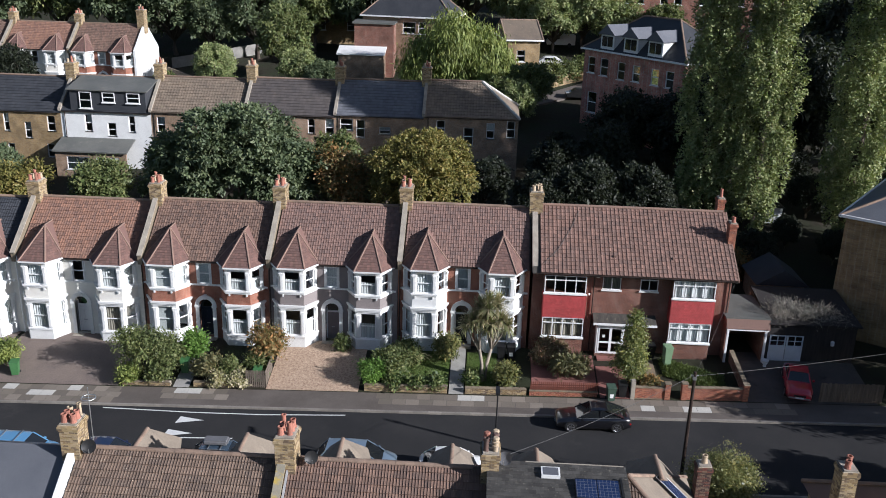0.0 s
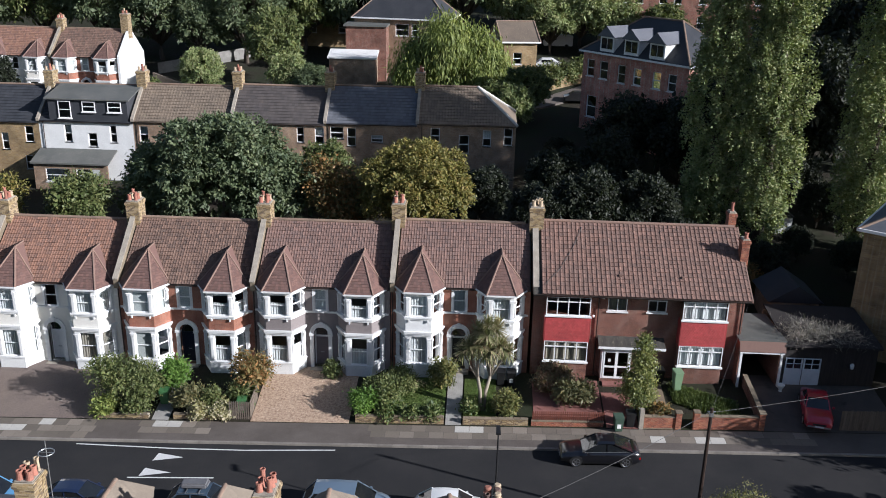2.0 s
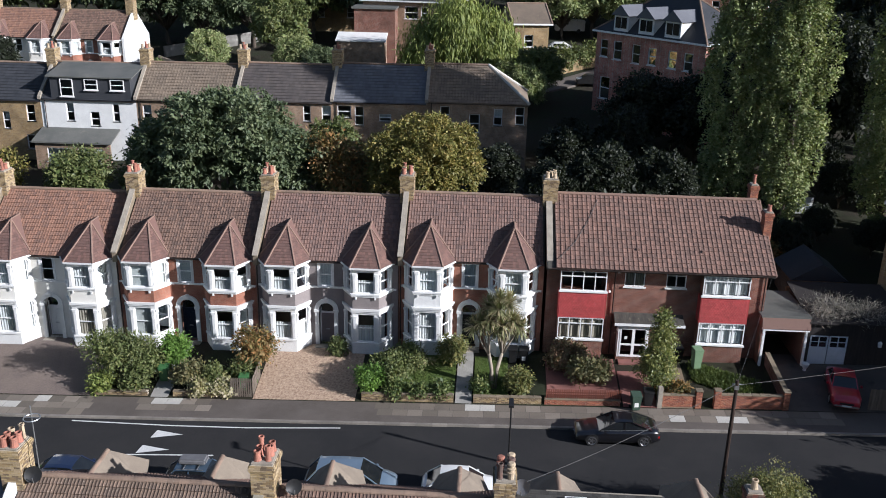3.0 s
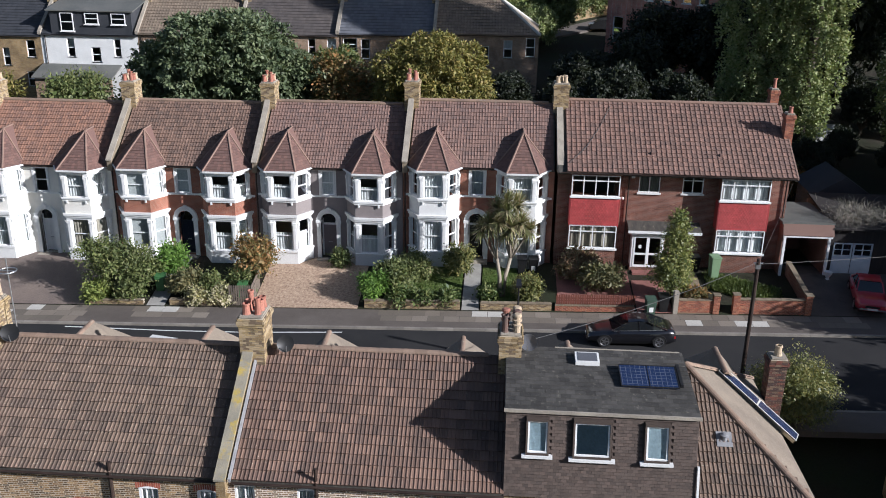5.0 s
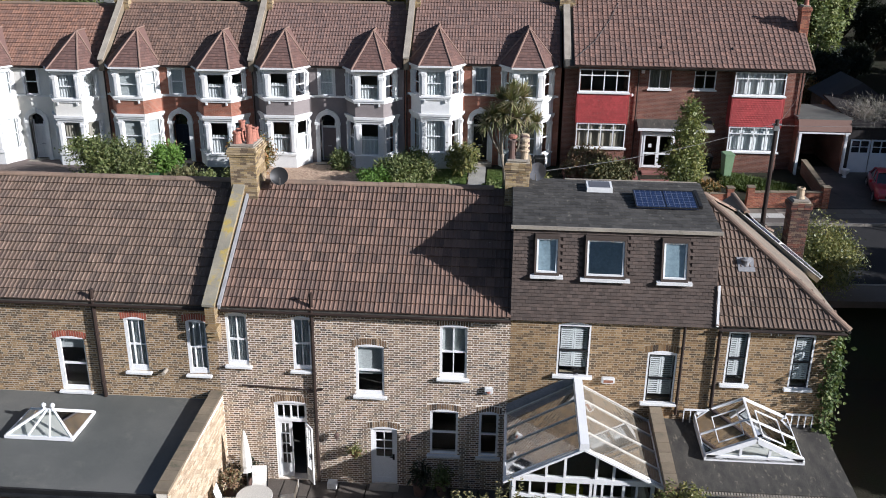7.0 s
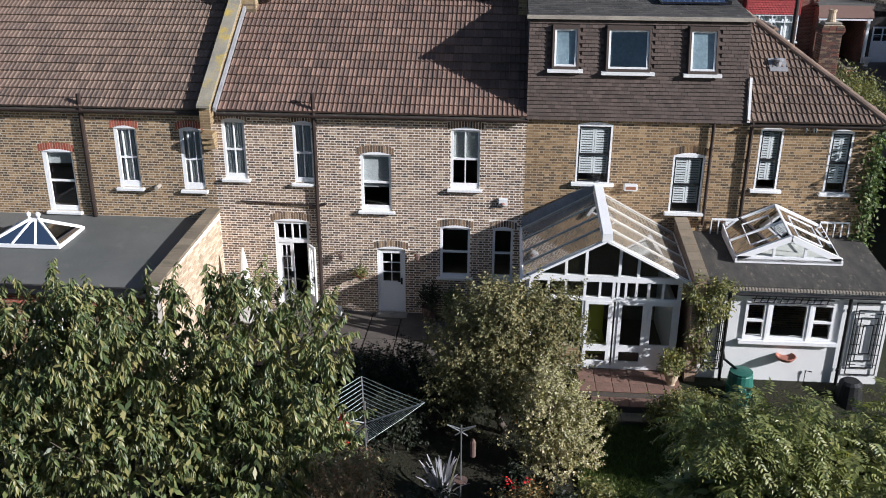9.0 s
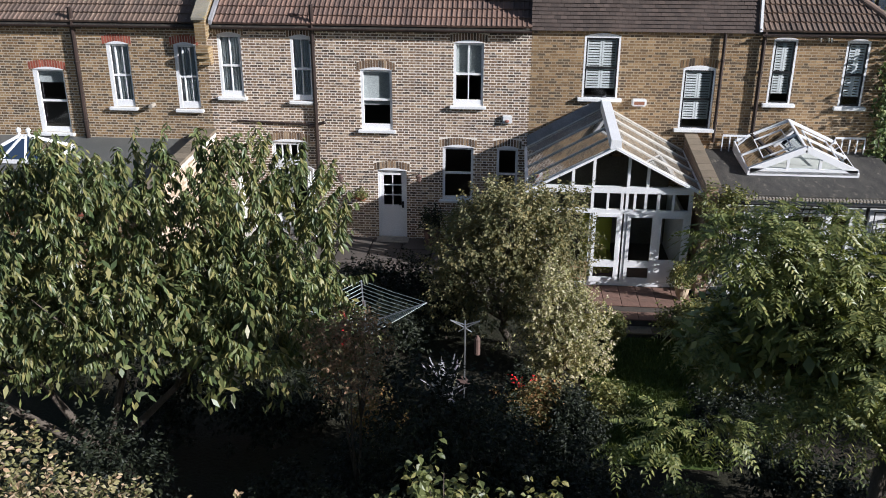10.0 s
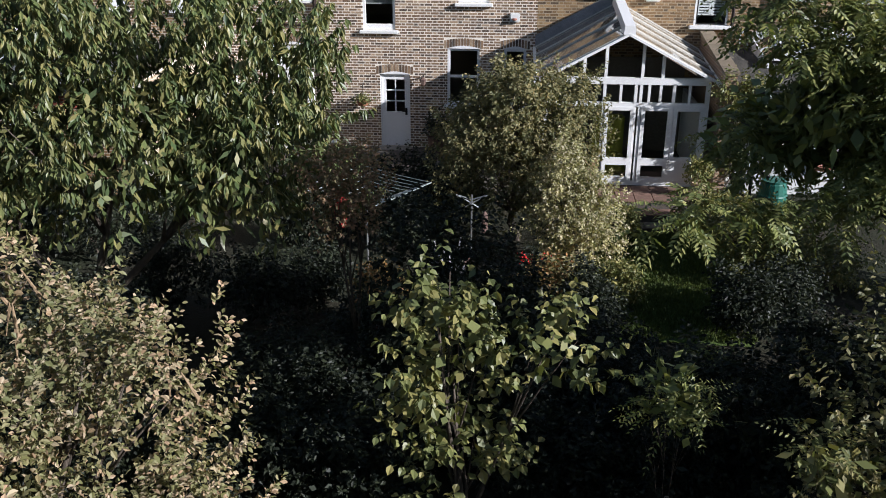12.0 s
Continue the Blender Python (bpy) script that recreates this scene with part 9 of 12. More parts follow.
bk = thing("wall_basket", (11.15, -3.3, 0.75), "terracotta half-basket planter on a white wall", "planter")
part("bowl", Build().turned((11.15, -3.3, 0.66), [(0.06, 0), (0.2, 0.06), (0.27, 0.16), (0.24, 0.17), (0.15, 0.1)], 14), M["terracotta"], bk)
hose = thing("garden_hose", (11.7, -3.25, -0.2), "garden hose coiled under an outdoor tap", "hose")
part("coil", Build().tube([(11.5 + 0.28 * math.cos(a * 0.5), -3.6 + 0.2 * math.sin(a * 0.5), -0.38 + 0.004 * a) for a in range(30)], 0.014, 6), M["white"], hose)
part("tap_pipe", Build().tube([(11.75, -3.2, -0.3), (11.75, -3.2, 0.35), (11.9, -3.25, 0.35)], 0.018, 6), M["black"], hose)

# wall fittings of the near terrace
for x, z in ((1.22, 2.05), (-1.05, 1.98)):
    lp = thing("wall_lamp", (x, -0.1, z), "black coach lamp on the brick wall", "lamp", "wall lamps")
    part("arm", Build().tube([(x, 0.0, z), (x, -0.12, z + 0.06), (x, -0.2, z + 0.02)], 0.018, 6), M["black"], lp)
    part("lantern", Build().turned((x, -0.2, z - 0.2), [(0.03, 0), (0.06, 0.03), (0.08, 0.15), (0.1, 0.17), (0.02, 0.24)], 6), M["pot_dark"], lp)
hb = thing("hanging_basket", (-0.45, -0.3, 1.4), "hanging basket of yellow-green plants on the brick wall", "planter")
part("bracket", Build().tube([(-0.45, -0.01, 1.85), (-0.45, -0.3, 1.85), (-0.45, -0.3, 1.55)], 0.01, 5), M["black"], hb)
part("basket", Build().turned((-0.45, -0.3, 1.25), [(0.04, 0), (0.14, 0.06), (0.18, 0.16), (0.1, 0.14)], 12), M["copperish"], hb)
g = np.random.default_rng(3)
pts = np.array((-0.45, -0.3, 1.46)) + g.normal(size=(40, 3)) * (0.1, 0.1, 0.06)
part("leaves", leaf_cloud("leaves", pts, unit(pts - np.array((-0.45, -0.3, 1.3))), 8, 0.07, 0.04, LEAF["hazel"], 0.03, 0.3, 3), None, hb)
ab = thing("alarm_box", (3.68, -0.06, 3.7), "white alarm siren box on the brick wall", "alarm box")
part("case", Build().box(3.55, 3.82, -0.1, -0.012, 3.58, 3.82).bevel(0.025, 2), M["white"], ab)
part("lens", Build().turned((3.68, -0.1, 3.63), [(0.05, 0), (0.07, 0.03), (0.05, 0.06)], 10), M["terracotta"], ab)
fb = thing("flue_box", (7.25, -0.08, 4.28), "cream boiler terminal on the brick wall", "vent")
part("case", Build().box(7.06, 7.46, -0.16, -0.012, 4.16, 4.36).bevel(0.03, 2), M["white"], fb)
part("grille", Build().box(7.12, 7.4, -0.165, -0.158, 4.21, 4.3), M["copperish"], fb)
vp = thing("boiler_flue", (-6.4, -0.1, 3.9), "short boiler flue through the brick wall", "flue")
part("pipe", Build().tube([(-6.4, 0.0, 3.9), (-6.4, -0.28, 3.9)], 0.06, 10), M["stone"], vp)
for x in (11.85, 12.05, 12.12):
    part("weep_pipe", Build().tube([(x, -0.02, 6.05), (x, -0.06, 5.95)], 0.02, 6), M["white"], hR)


def dish(x, y, z, r, yaw, label="grey satellite dish on a chimney", mat="slate_grey"):
    t = thing("satellite_dish", (x, y, z), label, "satellite dish", "satellite dishes")
    m = pose(x, y, z, 68, 0, yaw)
    b = Build()
    n = 16
    rings = [[b.bm.verts.new(m @ Vector((q * r * math.cos(2 * math.pi * k / n), q * r * math.sin(2 * math.pi * k / n), 0.22 * r * q * q))) for k in range(n)] for q in (0.15, 0.6, 1.0)]
    for a, c in zip(rings, rings[1:]):
        for k in range(n):
            b.bm.faces.new((a[k], a[(k + 1) % n], c[(k + 1) % n], c[k]))
    b.bm.faces.new(rings[0])
    part("reflector", b, M[mat], t, smooth=True)
    part("arm", Build().tube([m @ Vector((0, -r, 0.2 * r)), m @ Vector((0, -r * 0.3, r * 0.95))], 0.015, 6).tube([m @ Vector((0, 0, 0)), m @ Vector((0, 0, -0.25)), (x - 0.3, y, z - 0.25)], 0.02, 6), M["steel"], t)


dish(-13.35, 3.7, 9.15, 0.32, 20, mat="black")
dish(-3.45, 3.7, 9.2, 0.3, 20, mat="black")
dish(5.0, 3.9, 9.55, 0.3, -15)

# ivy on the end wall
g = np.random.default_rng(8)
pts = np.stack([13.82 + g.uniform(-0.25, 0.1, 900) ** 1, g.uniform(-0.35, 1.2, 900), g.uniform(-0.3, 5.9, 900)], 1)
iv = thing("ivy", (13.8, 0.2, 0), "green ivy climbing the corner of the end house", "climber")
part("leaves", leaf_cloud("leaves", pts, np.tile((0.5, -0.7, 0.2), (900, 1)), 7, 0.13, 0.09, LEAF["ivy"], 0.12, 0.5, 8), None, iv)
part("stem", Build().tube([(13.85, -0.1, -0.4), (13.8, -0.08, 2.5), (13.75, -0.06, 5.5)], [0.05, 0.03, 0.01], 6), M["bark"], iv)

# ---- patio and its furniture ----
structure("patio", Build().box(-4.68, 4.4, -3.6, 0.0, -0.3, 0.0), M["patio"], "worn stone patio behind the terrace", "patio")
me = Build().box(-0.43, 0.43, -0.43, 0.43, -0.02, 0.03).data("flagstone", M["patio"])
pt = scene.objects["patio"]
for i in range(10):
    for j in range(4):
        o = part("flagstone", me, None, pt)
        o.location = (-4.2 + 0.9 * i, -3.1 + 0.9 * j, 0.004 * math.sin(i * 3 + j * 5))
st = structure("garden_steps", Build().box(5.8, 8.45, -4.2, -3.05, -0.4, 0.05).box(6.1, 8.5, -4.65, -4.2, -0.45, -0.11).box(6.3, 8.4, -5.05, -4.65, -0.5, -0.28), M["patio"], "red-brown paved garden steps with a pale bottom step", "steps")
for y0, y1, xa, xb, z, w, mt in ((-3.42, -3.06, 5.8, 8.45, 0.052, 0.44, "step_brick"), (-3.8, -3.43, 5.8, 8.45, 0.052, 0.44, "step_brick"), (-4.22, -3.81, 5.8, 8.45, 0.052, 0.44, "step_brick"), (-4.67, -4.23, 6.1, 8.5, -0.108, 0.48, "step_brick"), (-5.07, -4.68, 6.3, 8.4, -0.278, 0.52, "coping_plain")):
    n = round((xb - xa) / w)
    shape = Build().box(0.006, (xb - xa) / n - 0.006, 0, y1 - y0, 0, 0.035).bevel(0.008, 1)
    first = part("paviour", shape, M[mt], st)
    first.location = (xa, y0, z)
    for k in range(1, n):
        part("paviour", first.data, None, st).location = (xa + (xb - xa) * k / n, y0, z + 0.004 * math.sin(k * 5.1 + y0))
lawn = Build().solid([(5.6, -10.2, -0.4), (8.1, -10.3, -0.4), (8.8, -5.07, -0.4), (5.6, -5.07, -0.4)], (0, 0, 0.03))
structure("lawn", lawn, M["lawn"], "small shaded lawn", "lawn")
g = np.random.default_rng(21)
n = 9000
pts = np.stack([g.uniform(5.65, 8.2, n), g.uniform(-10.2, -5.1, n), np.full(n, -0.38)], 1)
gr = new("grass", leaf_cloud("grass", pts, np.tile((0, 0, 1.0), (n, 1)), 3, 0.09, 0.016, LEAF["grass"], (0.04, 0.04, 0.0), -0.8, 22, False, wild=0.35))
tagged(gr, "short lawn grass in the garden", "grass", "", "stuff")
ps = thing("closed_parasol", (-3.85, -0.75, 0.03), "closed white canvas parasol", "parasol")
part("canopy", Build().turned((-3.85, -0.75, 0.85), [(0.2, 0), (0.15, 0.12), (0.19, 0.25), (0.15, 0.7), (0.09, 1.15), (0.04, 1.4), (0.01, 1.45)], 10), M["cloth"], ps)
part("pole", Build().tube([(-3.85, -0.75, 0.03), (-3.85, -0.75, 0.9)], 0.025, 8), M["steel"], ps)
part("base", Build().turned((-3.85, -0.75, 0.03), [(0.25, 0), (0.25, 0.06), (0.06, 0.1)], 14), M["concrete"], ps)
tb = thing("garden_table", (-3.3, -1.9, 0.03), "pale round garden table on the patio", "table")
part("tabletop", Build().turned((-3.3, -1.9, 0.72), [(0.55, 0), (0.56, 0.02), (0.55, 0.04)], 20), M["slab_new"], tb)
for a in range(4):
    part("leg", Build().tube([(-3.3 + 0.4 * math.cos(a * 1.57 + 0.8), -1.9 + 0.4 * math.sin(a * 1.57 + 0.8), 0.03), (-3.3 + 0.1 * math.cos(a * 1.57 + 0.8), -1.9 + 0.1 * math.sin(a * 1.57 + 0.8), 0.74)], 0.018, 6), M["black"], tb)


def garden_chair():
    c = thing("garden_chair", (0, 0, 0), "folding garden chair with pale sling seat", "chair", "patio chairs")
    part("seat", Build().box(-0.23, 0.23, -0.22, 0.22, 0.43, 0.46), M["cloth"], c)
    part("backrest", Build().solid([(-0.23, 0.2, 0.46), (0.23, 0.2, 0.46), (0.23, 0.34, 0.98), (-0.23, 0.34, 0.98)], (0, 0.02, 0)), M["cloth"], c)
    for sx in (-0.24, 0.24):
        part("leg", Build().tube([(sx, -0.25, 0), (sx, 0.2, 0.46), (sx, 0.36, 1.0)], 0.014, 6), M["black"], c)
        part("leg", Build().tube([(sx, 0.28, 0), (sx, -0.22, 0.46)], 0.014, 6), M["black"], c)
    return c


gc = garden_chair()
gc.matrix_basis = pose(-2.35, -1.6, 0.03, 0, 0, -75)
copy_thing(gc, pose(-3.4, -1.05, 0.03, 0, 0, 8))
copy_thing(gc, pose(-4.15, -1.9, 0.03, 0, 0, 95))
for x, y, r, h, leaf in ((-3.95, -0.35, 0.2, 0.35, "dark"), (-4.3, -1.1, 0.2, 0.4, "copper"), (1.6, -0.4, 0.25, 0.45, "dark"), (2.3, -0.35, 0.22, 0.4, "mid")):
    pp = thing("potted_plant", (x, y, 0.03), "leafy plant in a pot against the wall", "potted plant", "patio pots")
    part("pot", Build().turned((x, y, 0.03), [(r * 0.7, 0), (r, h), (r * 0.9, h), (r * 0.85, h - 0.05)], 14), M["pot_dark"], pp)
    q = np.array((x, y, h + 0.3)) + g.normal(size=(60, 3)) * (0.14, 0.14, 0.16)
    part("leaves", leaf_cloud("leaves", q, unit(q - np.array((x, y, h))), 9, 0.1, 0.05, LEAF[leaf], 0.06, 0.3, int(x * 10) % 97), None, pp)
wbx = thing("storage_box", (-1.2, -0.3, 0.03), "small white box beside the wall", "box")
part("box", Build().box(-1.38, -1.08, -0.42, -0.16, 0.03, 0.27).bevel(0.02, 1), M["white"], wbx)
up = thing("potted_plant", (8.2, -3.75, 0.08), "evergreen shrub in a pale urn on the steps", "potted plant")
part("urn", Build().turned((8.2, -3.75, 0.08), [(0.11, 0), (0.1, 0.05), (0.16, 0.18), (0.19, 0.36), (0.21, 0.38), (0.18, 0.38), (0.16, 0.32)], 16), M["pot_buff"], up)
q, d = blob_points([(8.2, -3.75, 0.72, 0.34, 0.34, 0.3)], 80, 5, 0.3)
part("leaves", leaf_cloud("leaves", q, d, 10, 0.09, 0.045, LEAF["hazel"], 0.06, 0.2, 5), None, up)


# rotary clothes airer
def airer(x, y, z):
    t = thing("rotary_airer", (x, y, z), "open rotary clothes airer with thin lines", "clothes airer")
    hz = z + 1.55
    part("pole", Build().tube([(x, y, z), (x, y, hz + 0.55)], 0.024, 8), M["steel"], t)
    tips = []
    for k in range(4):
        a = math.radians(12 + 90 * k)
        e = Vector((x + 1.32 * math.cos(a), y + 1.32 * math.sin(a), hz + 0.42))
        tips.append(e)
        part("arm", Build().tube([(x, y, hz), e], 0.015, 6), M["steel"], t)
    for k in range(4):
        for j in range(2, 12):
            s = j / 11
            p = Vector((x, y, hz)).lerp(tips[k], s)
            q = Vector((x, y, hz)).lerp(tips[(k + 1) % 4], s)
            part("line", Build().tube([p, p.lerp(q, 0.5) - Vector((0, 0, 0.02)), q], 0.0065, 4, False), M["line_pale"], t)
    return t


airer(0.85, -7.85, -0.4)
rd = thing("hanging_cloth", (0.45, -8.3, 1.2), "red cloth bag hanging under the airer", "bag")
part("cloth", Build().turned((0.45, -8.3, 0.85), [(0.04, 0), (0.14, 0.1), (0.16, 0.4), (0.08, 0.7), (0.03, 0.85)], 8), M["red_plastic"], rd)
bf = thing("bird_feeder_stand", (3.0, -8.6, -0.4), "grey metal bird feeder stand with curled hooks", "bird feeder")
part("pole", Build().tube([(3.0, -8.6, -0.4), (3.0, -8.6, 1.7)], 0.016, 6), M["steel"], bf)
for s in (-1, 1):
    part("hook", Build().tube([(3.0 + s * 0.3 * math.sin(a / 8 * 3.6) , -8.6, 1.6 + 0.17 * math.sin(a / 8 * 3.1) - 0.02 * a) for a in range(9)], 0.012, 6), M["steel"], bf)
part("feeder", Build().turned((3.25, -8.6, 0.95), [(0.06, 0), (0.06, 0.35), (0.02, 0.42)], 10), M["pot_dark"], bf)
part("tray", Build().turned((3.0, -8.6, 0.3), [(0.14, 0), (0.15, 0.04), (0.13, 0.04)], 12), M["pot_dark"], bf)

# ---- garden trees and shrubs ----
# cherry: many small upright leaf masses in an open, flat-topped crown
gc = random.Random(44)
masses = [(-2.1, -11.4, 5.35, 0.38, 0.4, 0.62), (-0.5, -11.3, 5.3, 0.36, 0.4, 0.6), (-3.9, -11.2, 5.1, 0.4, 0.4, 0.6), (-3.2, -11.6, 5.1, 0.38, 0.4, 0.55), (0.45, -11.5, 4.75, 0.4, 0.45, 0.6), (-5.3, -11.4, 4.9, 0.5, 0.5, 0.6), (-6.6, -11.8, 4.7, 0.5, 0.5, 0.6), (-1.14, -11.8, 4.55, 0.45, 0.45, 0.5), (-0.79, -12.0, 4.05, 0.45, 0.45, 0.45)]
for i in range(11):
    for j in range(4):
        for k in range(2 if j < 3 else 1):
            x, y = -8.7 + 0.93 * i + gc.uniform(-0.3, 0.3), -11.0 - 1.35 * k - 0.28 * j + gc.uniform(-0.3, 0.3)
            top = 5.3 - 0.06 * max(0, -4 - x) - 0.35 * max(0, x + 0.2) - 0.35 * k
            masses.append((x, y, top - 0.74 * j + gc.uniform(-0.2, 0.2), gc.uniform(0.4, 0.62), gc.uniform(0.4, 0.6), gc.uniform(0.4, 0.62)))
plant("cherry_tree", (-2.6, -12.2, -0.4), masses, 1750, 28, 0.15, 0.052, "cherry", "spreading cherry tree with long drooping leaves", "tree", 0.16, 0.1, 1.3, 101, True, 0.55, rough=0.35, stem=0.45, core=0.86, lay=0.74,
      inner=[(-2.0, -12.2, 3.3, 2.2, 2.0, 1.7), (-4.8, -12.2, 3.2, 2.2, 2.1, 1.6), (-7.4, -12.2, 3.1, 1.8, 2.0, 1.6), (-0.1, -12.2, 3.2, 1.2, 1.8, 1.5)])
plant("apple_tree", (3.9, -5.6, -0.4), [(3.9, -5.5, 2.0, 1.45, 1.3, 1.35), (4.9, -5.4, 2.3, 0.9, 0.9, 0.95), (3.0, -5.6, 2.0, 0.9, 0.9, 0.9), (3.7, -5.9, 2.9, 0.8, 0.8, 0.65), (4.7, -5.8, 1.2, 0.9, 0.8, 0.9), (3.5, -6.0, 0.9, 1.1, 0.9, 1.0), (2.5, -5.9, 1.0, 0.6, 0.6, 0.8)],
      1700, 14, 0.085, 0.046, "apple", "dense apple tree with small dusty leaves", "tree", 0.1, 0.13, 0.3, 102, True, 0.5, rough=0.35)
plant("variegated_shrub", (5.1, -7.1, -0.4), [(5.0, -7.0, 0.7, 0.85, 0.8, 0.95), (5.5, -7.2, 0.4, 0.6, 0.6, 0.75), (4.65, -7.1, 1.2, 0.5, 0.5, 0.65), (4.8, -7.3, 1.8, 0.36, 0.38, 0.55), (5.35, -7.1, 1.15, 0.45, 0.4, 0.5), (5.0, -7.2, -0.1, 0.7, 0.6, 0.5)],
      1000, 13, 0.062, 0.04, "silver", "tall cream-variegated evergreen shrub beside the lawn", "shrub", 0.05, 0.09, 0.1, 103, True, 0.45, rough=0.55)
plant("rowan_tree", (8.0, -15.4, -0.4), [(6.2, -15.2, 6.05, 0.36, 0.5, 0.38), (6.7, -15.3, 6.1, 0.45, 0.55, 0.4), (7.25, -15.4, 6.2, 0.3, 0.35, 0.4), (7.0, -15.1, 5.75, 0.6, 0.7, 0.4), (7.9, -15.2, 5.7, 0.75, 0.8, 0.55), (8.8, -15.1, 5.7, 0.85, 0.9, 0.65), (9.8, -15.1, 5.5, 1.0, 1.0, 0.8), (10.9, -15.0, 5.0, 1.3, 1.3, 1.2),
      (7.7, -15.9, 5.1, 0.6, 0.6, 0.55), (8.5, -16.0, 4.9, 0.75, 0.7, 0.7), (9.6, -16.0, 4.6, 1.0, 0.9, 0.9), (7.5, -15.8, 4.4, 0.55, 0.5, 0.4), (6.5, -14.6, 4.55, 0.55, 0.5, 0.35), (7.3, -14.4, 4.8, 0.8, 0.6, 0.6), (7.9, -14.7, 4.3, 0.8, 0.6, 0.5), (8.9, -14.9, 4.2, 0.8, 0.7, 0.55),
      (5.5, -16.2, 4.25, 0.26, 0.3, 0.16), (6.15, -16.0, 4.22, 0.28, 0.3, 0.18), (6.85, -16.0, 4.25, 0.26, 0.3, 0.18), (5.0, -16.1, 4.15, 0.2, 0.3, 0.14)],
      2450, 15, 0.08, 0.031, "rowan", "feathery rowan tree with pinnate leaves", "tree", 0.13, 0.13, 0.5, 104, True, 0.45, rough=0.5, fork=0.8, habit="pinnate", stem=0.27, core=0.95,
      inner=[(6.6, -14.7, 4.6, 0.6, 0.5, 0.4), (7.2, -15.0, 5.1, 0.75, 0.7, 0.6), (8.2, -15.1, 4.7, 1.0, 0.9, 0.9), (9.4, -15.4, 4.9, 1.4, 1.2, 1.0), (10.8, -15.2, 4.8, 1.2, 1.2, 1.0)])
plant("garden_shrub", (9.0, -7.3, -0.4), [(8.5, -7.2, 0.4, 0.55, 0.6, 0.7), (9.2, -7.4, 0.3, 0.55, 0.55, 0.75), (8.9, -7.7, 0.1, 0.8, 0.6, 0.6), (10.2, -7.5, -0.1, 0.7, 0.6, 0.45)], 520, 13, 0.1, 0.045, "hazel", "bright green garden shrub beside the lawn", "shrub", 0.06, 0.14, 0.2, 105, True, 0.45, rough=0.4)
plant("climbing_shrub", (8.95, -3.5, -0.4), [(8.85, -3.5, 1.0, 0.22, 0.2, 1.1), (9.1, -3.5, 2.1, 0.36, 0.22, 0.45), (8.75, -3.6, 2.6, 0.24, 0.24, 0.3), (9.3, -3.5, 2.65, 0.25, 0.2, 0.2)], 150, 10, 0.1, 0.05, "hazel", "climbing shrub against the garden wall", "climber", 0.04, 0.12, 0.4, 106, True, 0.3)
# leaf colour carries the shade under the trees
plant("bay_shrub", (6.9, -15.0, -0.4), [(6.9, -15.0, 1.0, 0.8, 0.8, 1.0), (7.7, -15.4, 1.4, 0.8, 0.8, 1.0), (5.9, -14.9, 0.9, 0.7, 0.7, 0.9)], 420, 12, 0.1, 0.05, "dark", "shrub under the trees, shade put into its near-black leaves", "shrub", 0.06, 0.14, 0.3, 114, True, 0.45, rough=0.5)
plant("hazel_bush", (3.4, -16.4, -0.4), [(3.15, -16.2, 2.7, 0.5, 0.5, 0.55), (4.25, -16.2, 2.75, 0.42, 0.45, 0.45), (2.9, -16.2, 1.9, 0.4, 0.4, 0.5), (3.3, -16.3, 1.3, 0.5, 0.5, 0.5), (3.0, -16.3, 3.25, 0.25, 0.3, 0.4)],
      130, 12, 0.11, 0.085, "hazel", "loose hazel bush with broad yellow-green leaves", "shrub", 0.06, 0.17, 0.7, 107, True, 0.35, rough=0.5, fork=0.3, lay=0.75)
plant("buddleia_bush", (-1.2, -17.6, -0.4), [(-1.3, -17.4, 3.0, 1.3, 1.1, 1.3), (0.1, -17.4, 2.4, 1.0, 1.0, 1.1), (-2.7, -17.4, 2.6, 1.2, 1.1, 1.3), (0.6, -17.6, 1.2, 0.8, 0.8, 0.9), (-0.8, -18.4, 1.9, 1.2, 0.8, 1.2), (0.5, -18.4, 1.1, 0.9, 0.7, 0.9), (1.1, -18.0, 0.4, 0.7, 0.7, 0.7), (-2.4, -18.4, 2.2, 1.2, 0.8, 1.3), (-0.3, -17.2, 2.9, 0.6, 0.6, 0.6)],
      1750, 13, 0.075, 0.04, "buddleia", "large dusty-leaved bush going to seed", "shrub", 0.1, 0.11, 0.1, 108, True, 0.55, rough=0.45)
g2 = random.Random(9)
for k in range(16):
    x, y = g2.uniform(-3, 0.9), g2.uniform(-17.9, -17.1)
    z = 4.05 - abs(x + 1.4) * 0.55 + g2.uniform(-0.2, 0.3)
    part("flower_spike", Build().tube([(x, y, z - 0.3), (x + g2.uniform(-0.06, 0.1), y, z), (x + g2.uniform(-0.1, 0.2), y - 0.02, z + 0.28)], [0.008, 0.02, 0.006], 5), M["spike"], scene.objects["buddleia_bush"])
plant("lilac_bush", (8.2, -17.4, -0.4), [(7.4, -17.3, 2.9, 0.8, 0.8, 0.9), (8.5, -17.4, 2.8, 1.0, 0.9, 1.1), (7.2, -17.6, 2.1, 0.6, 0.6, 0.7), (9.6, -17.2, 2.8, 1.1, 1.0, 1.2)], 560, 12, 0.075, 0.045, "apple", "dense grey-green lilac bush", "shrub", 0.07, 0.12, 0.3, 109, True, 0.45, rough=0.4)
